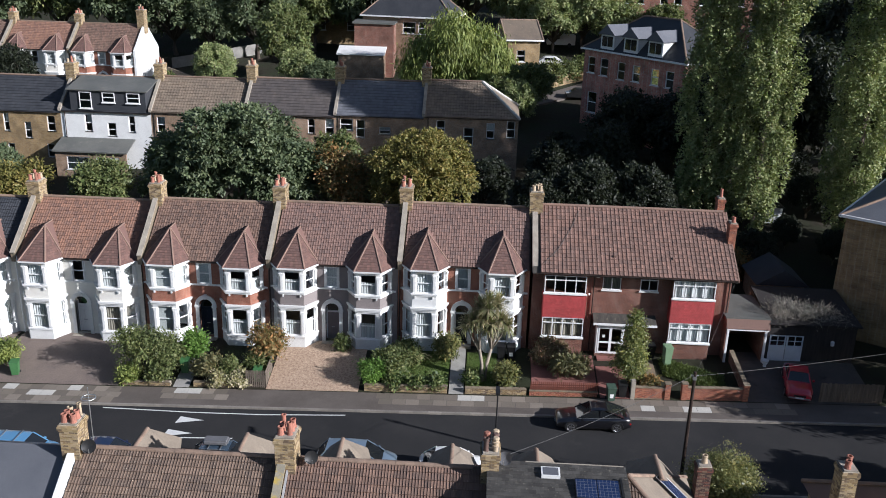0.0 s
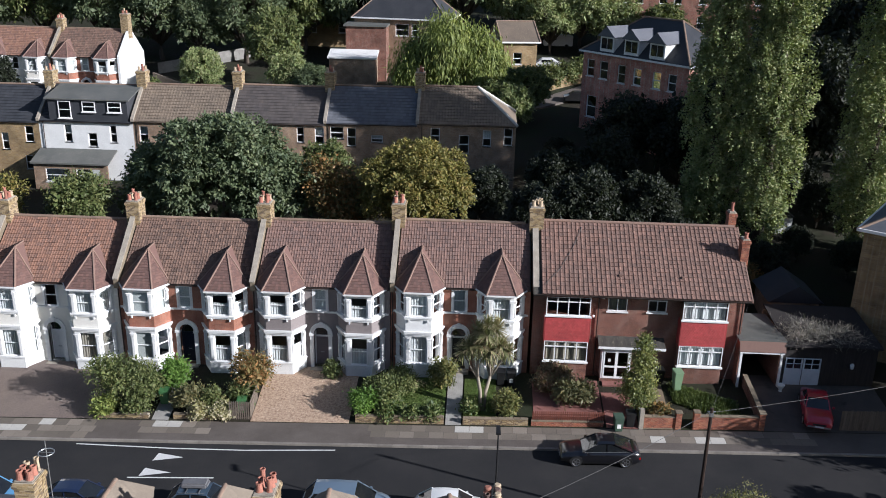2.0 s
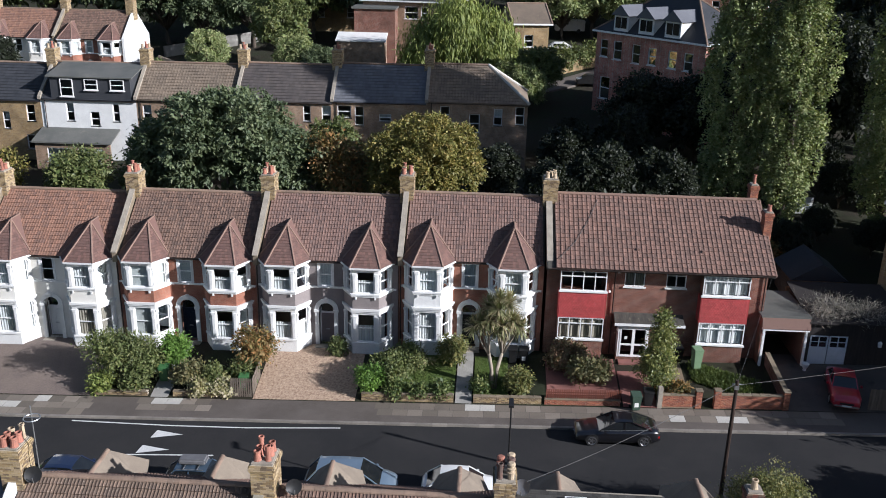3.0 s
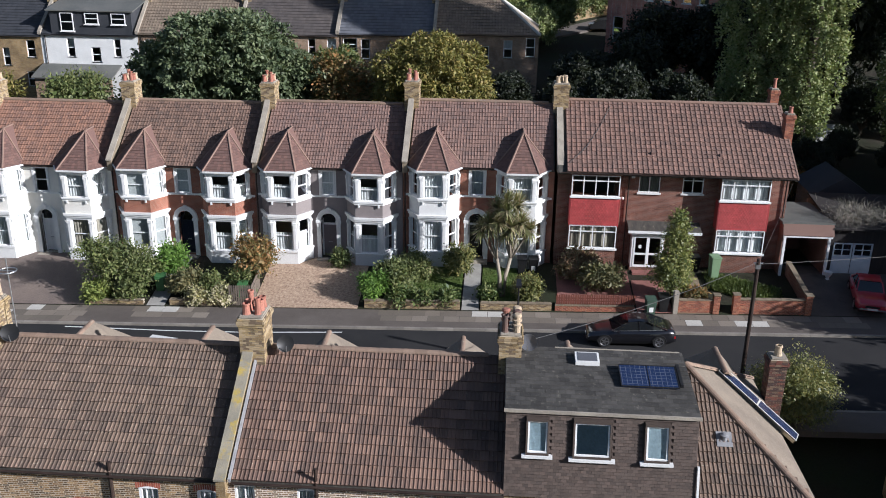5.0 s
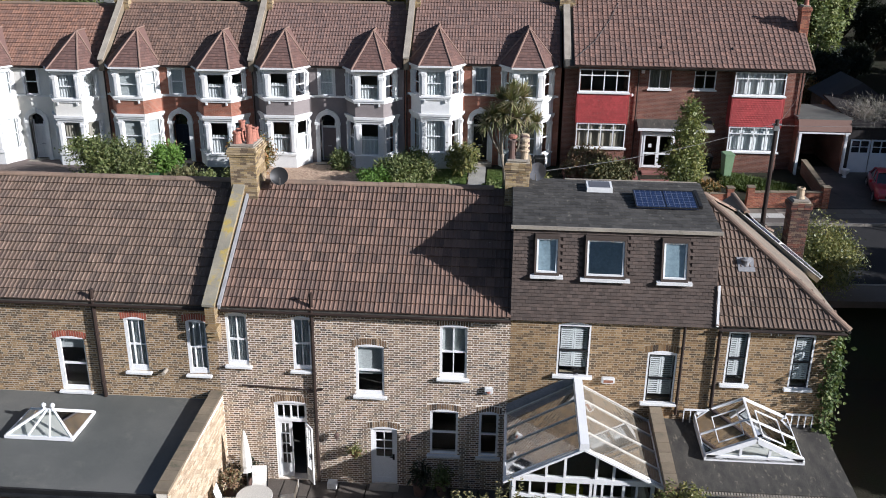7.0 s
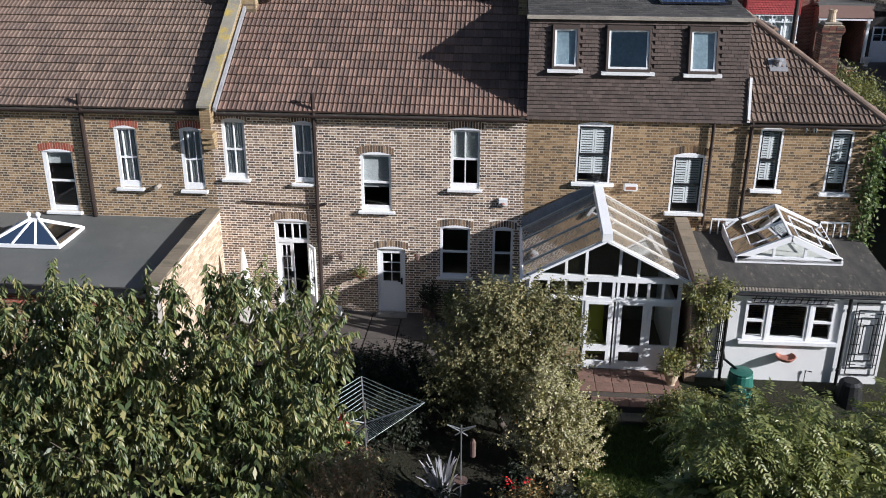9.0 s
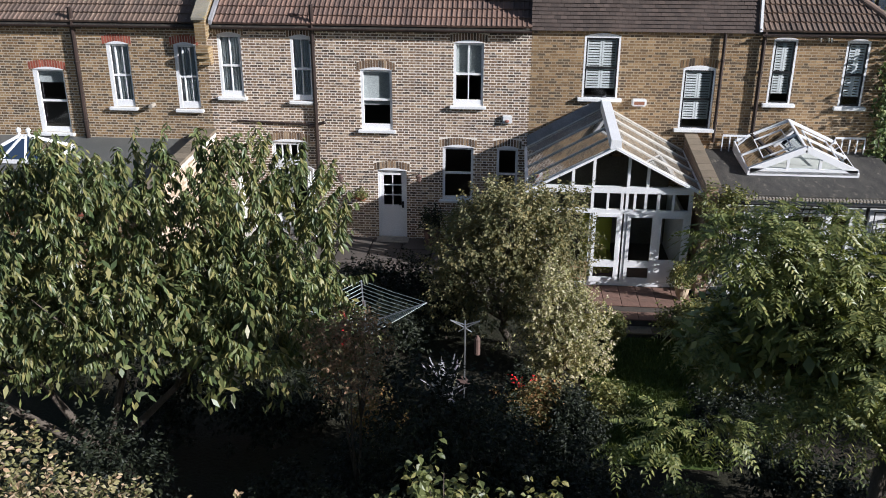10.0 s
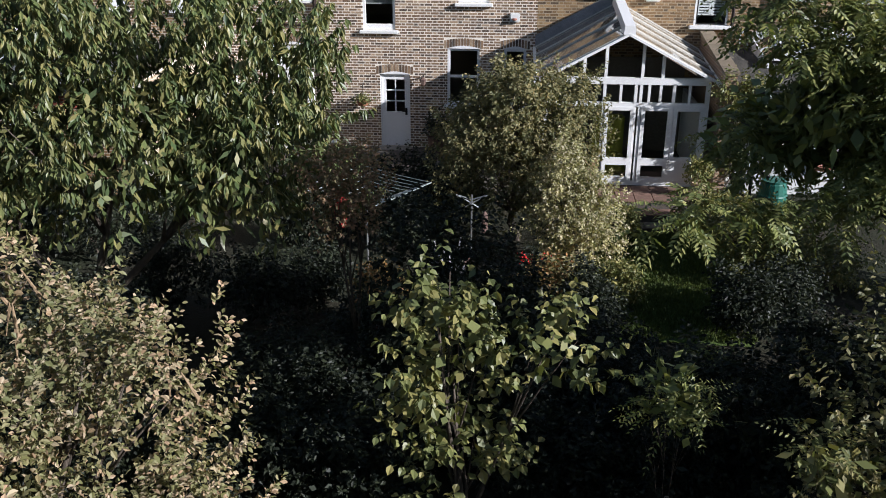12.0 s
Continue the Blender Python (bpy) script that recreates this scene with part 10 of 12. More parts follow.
plant("sumach_shoots", (5.4, -16.5, -0.4), [(5.4, -16.5, 2.5, 0.35, 0.35, 0.3), (5.62, -16.5, 2.2, 0.3, 0.3, 0.22), (5.25, -16.5, 2.15, 0.28, 0.3, 0.25)], 24, 14, 0.06, 0.024, "rowan", "feathery young sumach shoots in the bed", "shrub", 0.012, (0.11, 0.11, 0.05), 0.2, 110, True, 0.3, habit="pinnate", stem=0.34)
plant("sumach_shoots", (6.6, -17.9, -0.4), [(6.55, -17.7, 2.6, 0.3, 0.3, 0.25), (6.85, -17.6, 2.3, 0.35, 0.3, 0.3)], 15, 14, 0.06, 0.024, "hazel", "feathery young sumach shoots in the bed", "shrub", 0.012, (0.11, 0.11, 0.05), 0.2, 113, True, 0.3, habit="pinnate", stem=0.34)
plant("copper_shrub", (1.5, -13.0, -0.4), [(1.75, -13.1, 3.5, 0.38, 0.4, 0.36), (1.3, -13.2, 3.45, 0.4, 0.4, 0.4), (1.55, -13.2, 2.9, 0.45, 0.45, 0.45)], 260, 12, 0.06, 0.035, "copper", "rust-coloured shrub beside the cherry tree", "shrub", 0.05, 0.1, 0.2, 111, True, 0.4)
plant("small_shrub", (1.3, -10.2, -0.4), [(1.4, -10.2, 0.35, 0.5, 0.45, 0.5)], 150, 11, 0.06, 0.04, "autumn", "small yellowing shrub under the airer", "shrub", 0.03, 0.09, 0.2, 112, True, 0.4)
# near-black leaves stand in for shade before the airer
plant("holly_bush", (2.6, -13.2, -0.4), [(2.4, -13.2, 2.3, 0.6, 0.6, 1.0), (3.2, -13.0, 2.0, 0.6, 0.6, 0.9), (2.7, -13.3, 1.0, 1.0, 0.8, 1.0), (3.8, -13.1, 1.5, 0.6, 0.6, 0.8)], 620, 12, 0.085, 0.045, "dark", "tall bush with shade put into its near-black leaves", "shrub", 0.06, 0.12, 0.3, 115, True, 0.45, rough=0.45)
# undergrowth filling the beds, the shade there put into its dark leaf colour
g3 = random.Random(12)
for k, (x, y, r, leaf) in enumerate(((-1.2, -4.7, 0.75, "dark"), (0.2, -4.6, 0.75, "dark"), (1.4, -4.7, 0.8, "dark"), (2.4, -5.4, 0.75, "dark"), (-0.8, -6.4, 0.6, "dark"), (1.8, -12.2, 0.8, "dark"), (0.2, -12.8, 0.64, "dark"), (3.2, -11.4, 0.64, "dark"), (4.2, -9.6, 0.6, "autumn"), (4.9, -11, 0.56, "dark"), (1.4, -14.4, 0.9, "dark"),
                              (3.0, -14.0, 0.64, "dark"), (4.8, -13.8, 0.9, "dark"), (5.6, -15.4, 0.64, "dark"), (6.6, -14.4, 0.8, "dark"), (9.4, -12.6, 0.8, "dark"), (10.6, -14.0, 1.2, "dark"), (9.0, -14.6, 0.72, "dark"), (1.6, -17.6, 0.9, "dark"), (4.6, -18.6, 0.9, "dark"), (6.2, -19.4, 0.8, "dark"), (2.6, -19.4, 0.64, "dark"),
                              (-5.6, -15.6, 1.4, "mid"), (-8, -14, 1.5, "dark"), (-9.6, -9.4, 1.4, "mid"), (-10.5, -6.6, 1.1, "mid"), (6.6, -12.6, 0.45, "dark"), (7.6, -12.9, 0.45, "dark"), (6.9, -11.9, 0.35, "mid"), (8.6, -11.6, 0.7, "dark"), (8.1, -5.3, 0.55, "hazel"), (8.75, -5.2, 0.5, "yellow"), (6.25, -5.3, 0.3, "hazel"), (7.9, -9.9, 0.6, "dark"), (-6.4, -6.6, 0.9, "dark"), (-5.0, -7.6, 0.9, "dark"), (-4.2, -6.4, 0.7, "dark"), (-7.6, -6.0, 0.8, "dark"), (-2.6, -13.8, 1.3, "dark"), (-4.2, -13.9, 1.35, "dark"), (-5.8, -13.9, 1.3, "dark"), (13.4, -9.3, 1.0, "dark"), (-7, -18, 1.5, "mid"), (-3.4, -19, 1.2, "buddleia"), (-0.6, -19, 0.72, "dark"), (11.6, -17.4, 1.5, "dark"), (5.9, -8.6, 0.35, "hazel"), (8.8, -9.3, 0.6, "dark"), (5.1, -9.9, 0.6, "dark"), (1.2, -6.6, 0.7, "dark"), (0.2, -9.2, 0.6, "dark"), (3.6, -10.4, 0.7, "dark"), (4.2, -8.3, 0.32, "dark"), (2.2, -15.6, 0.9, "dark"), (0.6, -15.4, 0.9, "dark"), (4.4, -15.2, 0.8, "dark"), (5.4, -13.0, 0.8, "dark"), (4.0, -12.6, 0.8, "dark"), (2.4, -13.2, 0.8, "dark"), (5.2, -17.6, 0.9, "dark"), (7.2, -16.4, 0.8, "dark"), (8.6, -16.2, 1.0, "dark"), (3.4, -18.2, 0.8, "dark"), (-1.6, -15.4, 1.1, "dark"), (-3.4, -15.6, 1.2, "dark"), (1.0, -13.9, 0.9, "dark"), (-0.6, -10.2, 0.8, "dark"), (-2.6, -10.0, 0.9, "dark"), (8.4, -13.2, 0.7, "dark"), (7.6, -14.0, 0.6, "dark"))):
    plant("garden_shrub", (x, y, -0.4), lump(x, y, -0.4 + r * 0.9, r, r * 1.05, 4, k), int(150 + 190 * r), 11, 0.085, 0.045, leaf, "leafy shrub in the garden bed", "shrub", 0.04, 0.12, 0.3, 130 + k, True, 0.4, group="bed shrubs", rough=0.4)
# tall unseen trees, added along the sunny side to shade the garden
plant("ash_tree", (12.6, -20.6, -0.4), lump(12.9, -20.6, 2.9, 2.2, 2.1, 6, 72), 900, 13, 0.14, 0.055, "mid", "unseen ash tree added to shade the lower garden", "tree", 0.18, 0.2, 0.4, 172, True, 0.4)
plant("ash_tree", (13.6, -14.6, -0.4), lump(13.6, -16.0, 3.2, 2.1, 2.1, 6, 73), 1000, 13, 0.14, 0.055, "mid", "unseen ash tree added to shade the lower garden", "tree", 0.18, 0.2, 0.4, 173, True, 0.4)
plant("ash_tree", (14.2, -9.2, -0.4), lump(14.2, -8.7, 2.0, 1.5, 1.5, 6, 74), 800, 13, 0.14, 0.055, "mid", "unseen ash tree added to shade the lower garden", "tree", 0.15, 0.2, 0.4, 174, True, 0.4)
plant("ash_tree", (13.8, -18.0, -0.4), lump(13.9, -18.0, 3.1, 2.0, 2.0, 6, 75), 900, 13, 0.14, 0.055, "mid", "unseen ash tree added to shade the lower garden", "tree", 0.15, 0.2, 0.4, 175, True, 0.4)
# copies added behind the camera to block light from the sky
_ash = scene.objects["ash_tree"]
for x, y, k in ((-9, -34, 2.0), (-2, -36, 2.2), (5.5, -34.5, 2.1), (12, -36, 2.2), (-14, -27, 1.9)):
    copy_thing(_ash, Matrix.LocRotScale((x, y, -0.4), Euler((0, 0, k * 5)), (k, k, k)))


def blades(name, at, n, length, width, leaf, seed, label, category, up=1.0, arch=0.5):
    """A tuft of long arching strap leaves."""
    g = np.random.default_rng(seed)
    t = thing(name, at, label, category)
    vs, fs = [], []
    for k in range(n):
        a, lean = g.uniform(0, 6.28), g.uniform(0.15, 1.0)
        d = np.array((math.cos(a) * lean, math.sin(a) * lean, up * g.uniform(0.6, 1.1)))
        d /= np.linalg.norm(d)
        L = length * g.uniform(0.65, 1.15)
        side = np.cross(d, (0, 0, 1.0))
        side /= max(np.linalg.norm(side), 1e-3)
        p = np.array(at, float) + g.normal(size=3) * (0.05, 0.05, 0.02)
        b0 = len(vs)
        for i in range(5):
            u = i / 4
            q = p + d * L * u + np.array((0, 0, -arch * L * u * u * lean))
            w = width * (1 - 0.85 * u) / 2
            vs += [q - side * w, q + side * w]
        fs += [(b0 + 2 * i, b0 + 2 * i + 1, b0 + 2 * i + 3, b0 + 2 * i + 2) for i in range(4)]
    part("leaves", quick_mesh("leaves", vs, fs, LEAF[leaf]), None, t)
    return t


blades("crocosmia_clump", (4.3, -8.9, -0.4), 70, 0.95, 0.035, "hazel", 5, "clump of sword-leaved crocosmia with red flowers", "plant")
part("flowers", leaf_cloud("flowers", np.array([(4.0, -8.9, 0.55), (4.15, -8.95, 0.5), (4.4, -8.9, 0.62)]), np.tile((0, 0, 1.0), (3, 1)), 16, 0.05, 0.035, LEAF["red"], 0.05, 0.0, 2), None, scene.objects["crocosmia_clump"])["kind"] = "stuff"
blades("grass_clump", (4.9, -9.3, -0.4), 60, 0.8, 0.03, "autumn", 6, "clump of tawny ornamental grass", "plant")
blades("grass_clump", (9.0, -4.4, -0.4), 60, 0.75, 0.03, "hazel", 7, "clump of arching ornamental grass by the steps", "plant")
blades("cardoon", (2.6, -8.3, -0.4), 34, 1.2, 0.13, "blue", 8, "silvery cardoon with jagged leaves", "plant", 1.4, 0.5)
blades("cardoon", (3.1, -9.6, -0.4), 18, 0.7, 0.1, "blue", 9, "silvery cardoon with jagged leaves", "plant", 0.9, 0.6)


# ---- the street: front gardens, walls, posts and cables ----
def patch(name, x0, x1, y0, y1, mat, label, category, dz=0.04):
    nx, ny = max(2, round((x1 - x0) / 1.2)), max(2, round((y1 - y0) / 0.8))
    v = [(x0 + (x1 - x0) * i / nx, y0 + (y1 - y0) * j / ny, land(x0 + (x1 - x0) * i / nx, y0 + (y1 - y0) * j / ny) + dz) for j in range(ny + 1) for i in range(nx + 1)]
    f = [(j * (nx + 1) + i, j * (nx + 1) + i + 1, (j + 1) * (nx + 1) + i + 1, (j + 1) * (nx + 1) + i) for j in range(ny) for i in range(nx)]
    return structure(name, quick_mesh(name, v, f, M[mat]), None, label, category)


patch("driveway", -39.5, -30.4, 23.62, 29.6, "drive", "block-paved front drive", "driveway")
patch("driveway", -30.1, -20.8, 23.62, 29.6, "drive", "wide block-paved front drive", "driveway")
patch("garden_path", -17.0, -15.9, 23.62, 29.6, "concrete", "concrete garden path", "path")
patch("driveway", -10.6, -4.3, 23.62, 29.6, "gravel", "tan gravel drive in front of a house", "driveway")
patch("front_lawn", -2.6, 1.7, 24.1, 28.4, "lawn", "small sunlit front lawn", "lawn")
patch("garden_path", 1.8, 2.8, 23.62, 29.5, "concrete", "pale concrete garden path", "path", 0.05)
patch("front_lawn", 2.9, 5.0, 24.1, 28.4, "lawn", "narrow strip of front lawn", "lawn")
patch("front_paving", 7.4, 11.8, 24.0, 28.6, "red_paving", "red paved front garden", "paving")
patch("garden_path", 11.9, 13.9, 23.62, 27.2, "red_paving", "red paved path up to the porch", "path", 0.06)
patch("garden_path", 14.0, 16.0, 23.62, 28.6, "gravel_dull", "bare earth path", "path")
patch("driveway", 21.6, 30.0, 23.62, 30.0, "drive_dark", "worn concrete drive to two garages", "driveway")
g = np.random.default_rng(33)
n = 2600
gx = g.uniform(16.6, 20.4, n)
gy = 24.2 + (20.9 - gx) * 0.5 + g.uniform(0.0, 2.0, n)
pts = np.stack([gx, gy, np.array([land(a, c) for a, c in zip(gx, gy)])], 1)
tagged(new("grass", leaf_cloud("grass", pts, np.tile((0, 0, 1.0), (n, 1)), 5, 0.22, 0.06, LEAF["grass"], (0.1, 0.1, 0.04), -0.4, 34, False)), "overgrown green grass in a front garden", "grass", "", "stuff")
n = 3000
gx = np.concatenate([g.uniform(-2.5, 1.6, n), g.uniform(2.95, 4.95, n // 2)])
gy = g.uniform(24.2, 28.3, len(gx))
pts = np.stack([gx, gy, np.array([land(a, c) for a, c in zip(gx, gy)]) + 0.04], 1)
tagged(new("grass", leaf_cloud("grass", pts, np.tile((0, 0, 1.0), (len(pts), 1)), 3, 0.07, 0.03, LEAF["grass"], (0.06, 0.06, 0.0), -0.6, 35, False)), "short grass of a front lawn", "grass", "", "stuff")


def garden_wall(x0, x1, y, h, mat, label, cop="coping_plain", t=0.22, pillars=()):
    w = thing("garden_wall", ((x0 + x1) / 2, y, road_z((x0 + x1) / 2)), label, "wall", "front garden walls")
    za, zc = road_z(x0) + 0.1, road_z(x1) + 0.1
    rows = []
    n = int(h / 0.075)
    part("core", Build().solid([(x0, y + 0.012, za - 0.4), (x1, y + 0.012, zc - 0.4), (x1, y + 0.012, zc + h), (x0, y + 0.012, za + h)], (0, t - 0.024, 0)), M["mortar_brown"], w)
    for j in range(n):
        x = x0 - (0.11 if j % 2 else 0)
        while x < x1:
            a, c = max(x, x0), min(x + 0.214, x1)
            if c - a > 0.04:
                z = road_z((a + c) / 2) + 0.1 + j * 0.075
                rows.append((a, c, y, y + t, z, z + 0.064))
            x += 0.225
    tagged(part("brickwork", boxes_mesh("brickwork", rows, M[mat]), None, w), kind="stuff")
    m = max(1, int((x1 - x0) / 0.45))
    me = Build().box(0, (x1 - x0) / m - 0.012, y - 0.03, y + t + 0.03, 0, 0.06).data("coping_brick", M[cop])
    for i in range(m):
        a = x0 + (x1 - x0) * i / m
        o = part("coping_brick", me, None, w)
        o.matrix_parent_inverse = Matrix.Translation(-w.location)
        o.location = (a, 0, road_z(a) + 0.1 + n * 0.075)
    for x in pillars:
        z = road_z(x) + 0.1
        pr = []
        brick_body(pr, x - 0.17, x + 0.17, y - 0.06, y + 0.28, z, z + h + 0.28)
        pl = part("pillar", Build().box(x - 0.165, x + 0.165, y - 0.055, y + 0.275, z - 0.3, z + h + 0.28), M["mortar_brown"], w)
        tagged(part("brickwork", boxes_mesh("brickwork", pr, M[mat]), None, pl), kind="stuff")
        part("cap", Build().box(x - 0.22, x + 0.22, y - 0.11, y + 0.33, z + h + 0.28, z + h + 0.36).bevel(0.02, 1), M[cop], pl)
    return w


garden_wall(-3.9, 1.7, 23.75, 0.55, "brick_chim", "low old brick wall before a front lawn")
garden_wall(2.9, 7.0, 23.75, 0.45, "brick_chim", "low old brick wall before a front garden")
garden_wall(7.2, 11.7, 23.75, 0.4, "brick_garden", "low red brick wall under a picket fence")
garden_wall(14.2, 16.2, 23.75, 0.85, "brick_garden", "low orange-red brick wall", pillars=(16.3,))
garden_wall(17.5, 21.3, 23.75, 0.9, "brick_garden", "low red brick wall with end pillars", pillars=(17.4, 21.4))
garden_wall(-15.6, -12.4, 23.75, 0.4, "brick_chim", "low brick wall under shrubs")
garden_wall(-20.6, -17.2, 23.75, 0.35, "brick_chim", "low brick wall under shrubs")
sw = thing("side_wall", (21.5, 26, 2.4), "red brick wall stepping up beside the drive", "wall")
part("wall", Build().solid([(21.4, 24.1, 2.0), (21.4, 28.5, 2.6), (21.4, 28.5, 3.7), (21.4, 24.1, 3.2)], (0.22, 0, 0)), M["far_brick_red"], sw)
part("coping", Build().solid([(21.36, 24.1, 3.2), (21.36, 28.5, 3.7), (21.36, 28.5, 3.77), (21.36, 24.1, 3.27)], (0.3, 0, 0)), M["coping_plain"], sw)


def picket_fence(x0, x1, y, z, h, mat, label, step=0.13):
    f = thing("picket_fence", ((x0 + x1) / 2, y, z(x0)), label, "fence", "front fences")
    me = Build().solid([(-0.045, 0, 0), (0.045, 0, 0), (0.045, 0, h - 0.05), (0, 0, h), (-0.045, 0, h - 0.05)], (0, 0.02, 0)).data("picket", M[mat])
    n = int((x1 - x0) / step)
    for i in range(n + 1):
        x = x0 + (x1 - x0) * i / n
        o = part("picket", me, None, f)
        o.location = (x, y, z(x))
    for hh in (0.2, h - 0.25):
        part("rail", Build().bar((x0, y + 0.035, z(x0) + hh), (x1, y + 0.035, z(x1) + hh), 0.035, 0.07), M[mat], f)


picket_fence(7.3, 11.7, 23.84, lambda x: road_z(x) + 0.55, 0.62, "wood_red", "red-stained picket fence on a low wall")
picket_fence(-11.95, -10.75, 23.85, lambda x: road_z(x) + 0.1, 1.35, "wood_dark", "weathered wooden picket gate")
sf = thing("side_fence", (-10.6, 25, 1.5), "weathered wooden fence panel beside the gravel drive", "fence")
for i in range(14):
    y = 23.9 + i * 0.14
    z = land(-10.6, y)
    part("board", Build().box(-10.66, -10.64, y, y + 0.12, z, z + 1.2), M["wood_dark"], sf)
part("rail", Build().bar((-10.62, 23.9, land(-10.6, 23.9) + 0.9), (-10.62, 25.85, land(-10.6, 25.8) + 0.9), 0.04, 0.08), M["wood_dark"], sf)
bfn = thing("board_fence", (28.4, 23.9, 2.4), "dark weathered board fence along the pavement", "fence")
for i in range(24):
    x = 26.2 + i * 0.17
    part("board", Build().box(x, x + 0.155, 23.85, 23.87, road_z(x) + 0.1, road_z(x) + 1.55 + 0.03 * math.sin(i * 2.7)), M["wood_dark"], bfn)
for hh in (0.4, 1.2):
    part("rail", Build().bar((26.2, 23.9, road_z(26.2) + hh), (30.2, 23.9, road_z(30.2) + hh), 0.05, 0.09), M["wood_dark"], bfn)


def wheelie_bin(x, y, z, mat, label, turn=0.0, plate=False, tall=1.07):
    b = thing("wheelie_bin", (x, y, z), label, "bin", "wheelie bins")
    m = pose(x, y, z, 0, 0, turn)
    body = Build()
    lo = [(-0.22, -0.25, 0.06), (0.22, -0.25, 0.06), (0.22, 0.2, 0.06), (-0.22, 0.2, 0.06)]
    hi = [(-0.29, -0.34, tall - 0.1), (0.29, -0.34, tall - 0.1), (0.29, 0.3, tall - 0.1), (-0.29, 0.3, tall - 0.1)]
    v = [body.bm.verts.new(m @ Vector(p)) for p in lo + hi]
    for f in ((3, 2, 1, 0), (4, 5, 6, 7), (0, 1, 5, 4), (1, 2, 6, 5), (2, 3, 7, 6), (3, 0, 4, 7)):
        body.bm.faces.new([v[i] for i in f])
    part("body", body.bevel(0.02, 2), M[mat], b)
    lid = Build().solid([m @ Vector(p) for p in ((-0.31, -0.38, tall - 0.1), (0.31, -0.38, tall - 0.1), (0.31, 0.33, tall - 0.05), (-0.31, 0.33, tall - 0.05))], m.to_3x3() @ Vector((0, 0, 0.07))).bevel(0.02, 2)
    part("lid", lid, M[mat], b)
    for sx in (-0.26, 0.26):
        part("wheel", Build().tube([m @ Vector((sx - 0.03, 0.24, 0.1)), m @ Vector((sx + 0.03, 0.24, 0.1))], 0.1, 12), M["tyre"], b)
    part("handle", Build().tube([m @ Vector((-0.24, 0.36, tall - 0.08)), m @ Vector((0.24, 0.36, tall - 0.08))], 0.02, 6), M[mat], b)
    if plate:
        part("label_plate", Build().solid([m @ Vector(p) for p in ((-0.12, -0.292, 0.3), (0.12, -0.292, 0.3), (0.12, -0.31, 0.6), (-0.12, -0.31, 0.6))], (0, 0.004, 0)), M["white"], b, "pale label plate")


wheelie_bin(12.55, 23.45, road_z(12.5) + 0.12, "dull_bin", "dark green wheelie bin on the pavement", 5, True)
wheelie_bin(13.35, 23.95, road_z(13.3) + 0.12, "black", "black wheelie bin behind a gatepost", 0)
wheelie_bin(16.9, 27.7, land(17, 27.7), "sage_bin", "sage green wheelie bin before the house", 10, False, 1.5)
wheelie_bin(-28.4, 24.5, land(-28, 24.5), "green_bin", "bright green wheelie bin on the drive", 15)
wheelie_bin(-11.3, 24.5, land(-11, 24.5), "green_bin", "green wheelie bin behind the gate", 5, True)
wheelie_bin(-16.6, 25.2, land(-16, 25.2), "green_bin", "green wheelie bin between the shrubs", 5)
wheelie_bin(15.9, 28.6, land(16, 28.6), "black", "black wheelie bin beside the porch", 5)
for k, x in enumerate((5.2, 5.9)):
    wheelie_bin(x + 0.1, 27.9, land(5.5, 27.9), "black", "black wheelie bin in a front garden", 0, k == 1)
gp = thing("gatepost", (14.0, 23.75, road_z(14)), "pale stone gatepost beside the front path", "gatepost")
part("post", Build().box(13.86, 14.16, 23.62, 23.92, road_z(14), road_z(14) + 1.5).bevel(0.03, 2), M["stone"], gp)

# garages
ga = thing("garage", (22.3, 31, 3.0), "open-fronted brick garage with a flat roof", "garage")
part("flank_wall", Build().box(20.95, 21.15, 28.6, 33.4, 2.4, 6.0), M["far_brick_red"], ga)
part("flank_wall", Build().box(23.6, 23.85, 28.6, 33.4, 2.4, 6.0), M["far_brick_red"], ga)
part("rear_wall", Build().box(21.15, 23.6, 33.2, 33.4, 2.4, 6.0), M["far_brick_red"], ga)
part("roof", Build().solid([(20.85, 28.55, 6.25), (23.95, 28.55, 6.25), (23.95, 33.5, 6.05), (20.85, 33.5, 6.05)], (0, 0, -0.12)), M["felt_smooth"], ga)
part("front_tiles", Build().solid([(20.9, 28.25, 5.5), (23.9, 28.25, 5.5), (23.9, 28.6, 6.25), (20.9, 28.6, 6.25)], (0, 0.03, -0.03)), M["tile_1930"], ga, "tiled fascia slope")
part("lintel", Build().box(20.95, 23.85, 28.3, 28.5, 5.36, 5.5), M["white_frame"], ga)
for x in (20.98, 23.62):
    part("door_post", Build().box(x, x + 0.14, 28.32, 28.48, 2.6, 5.36), M["white_frame"], ga)
gb = thing("garage", (26.0, 31, 3.0), "old garage with white double doors and dead vines on its roof", "garage")
# front and roof take the colour that has the shade in it
part("front_wall", wall_panel(Build(), 23.9, 30.0, 2.4, 6.0, 28.7, 28.95, [(24.1, 26.45, 2.9, 5.0)]), M["garage_shade"], gb)
part("roof", Build().solid([(23.9, 28.4, 6.0), (30.2, 28.4, 6.0), (30.2, 34, 6.6), (23.9, 34, 6.6)], (0, 0, -0.12)), M["garage_shade"], gb)
part("rear_wall", Build().box(23.9, 30.0, 33.8, 34, 2.4, 6.2), M["far_brick_brown"], gb)
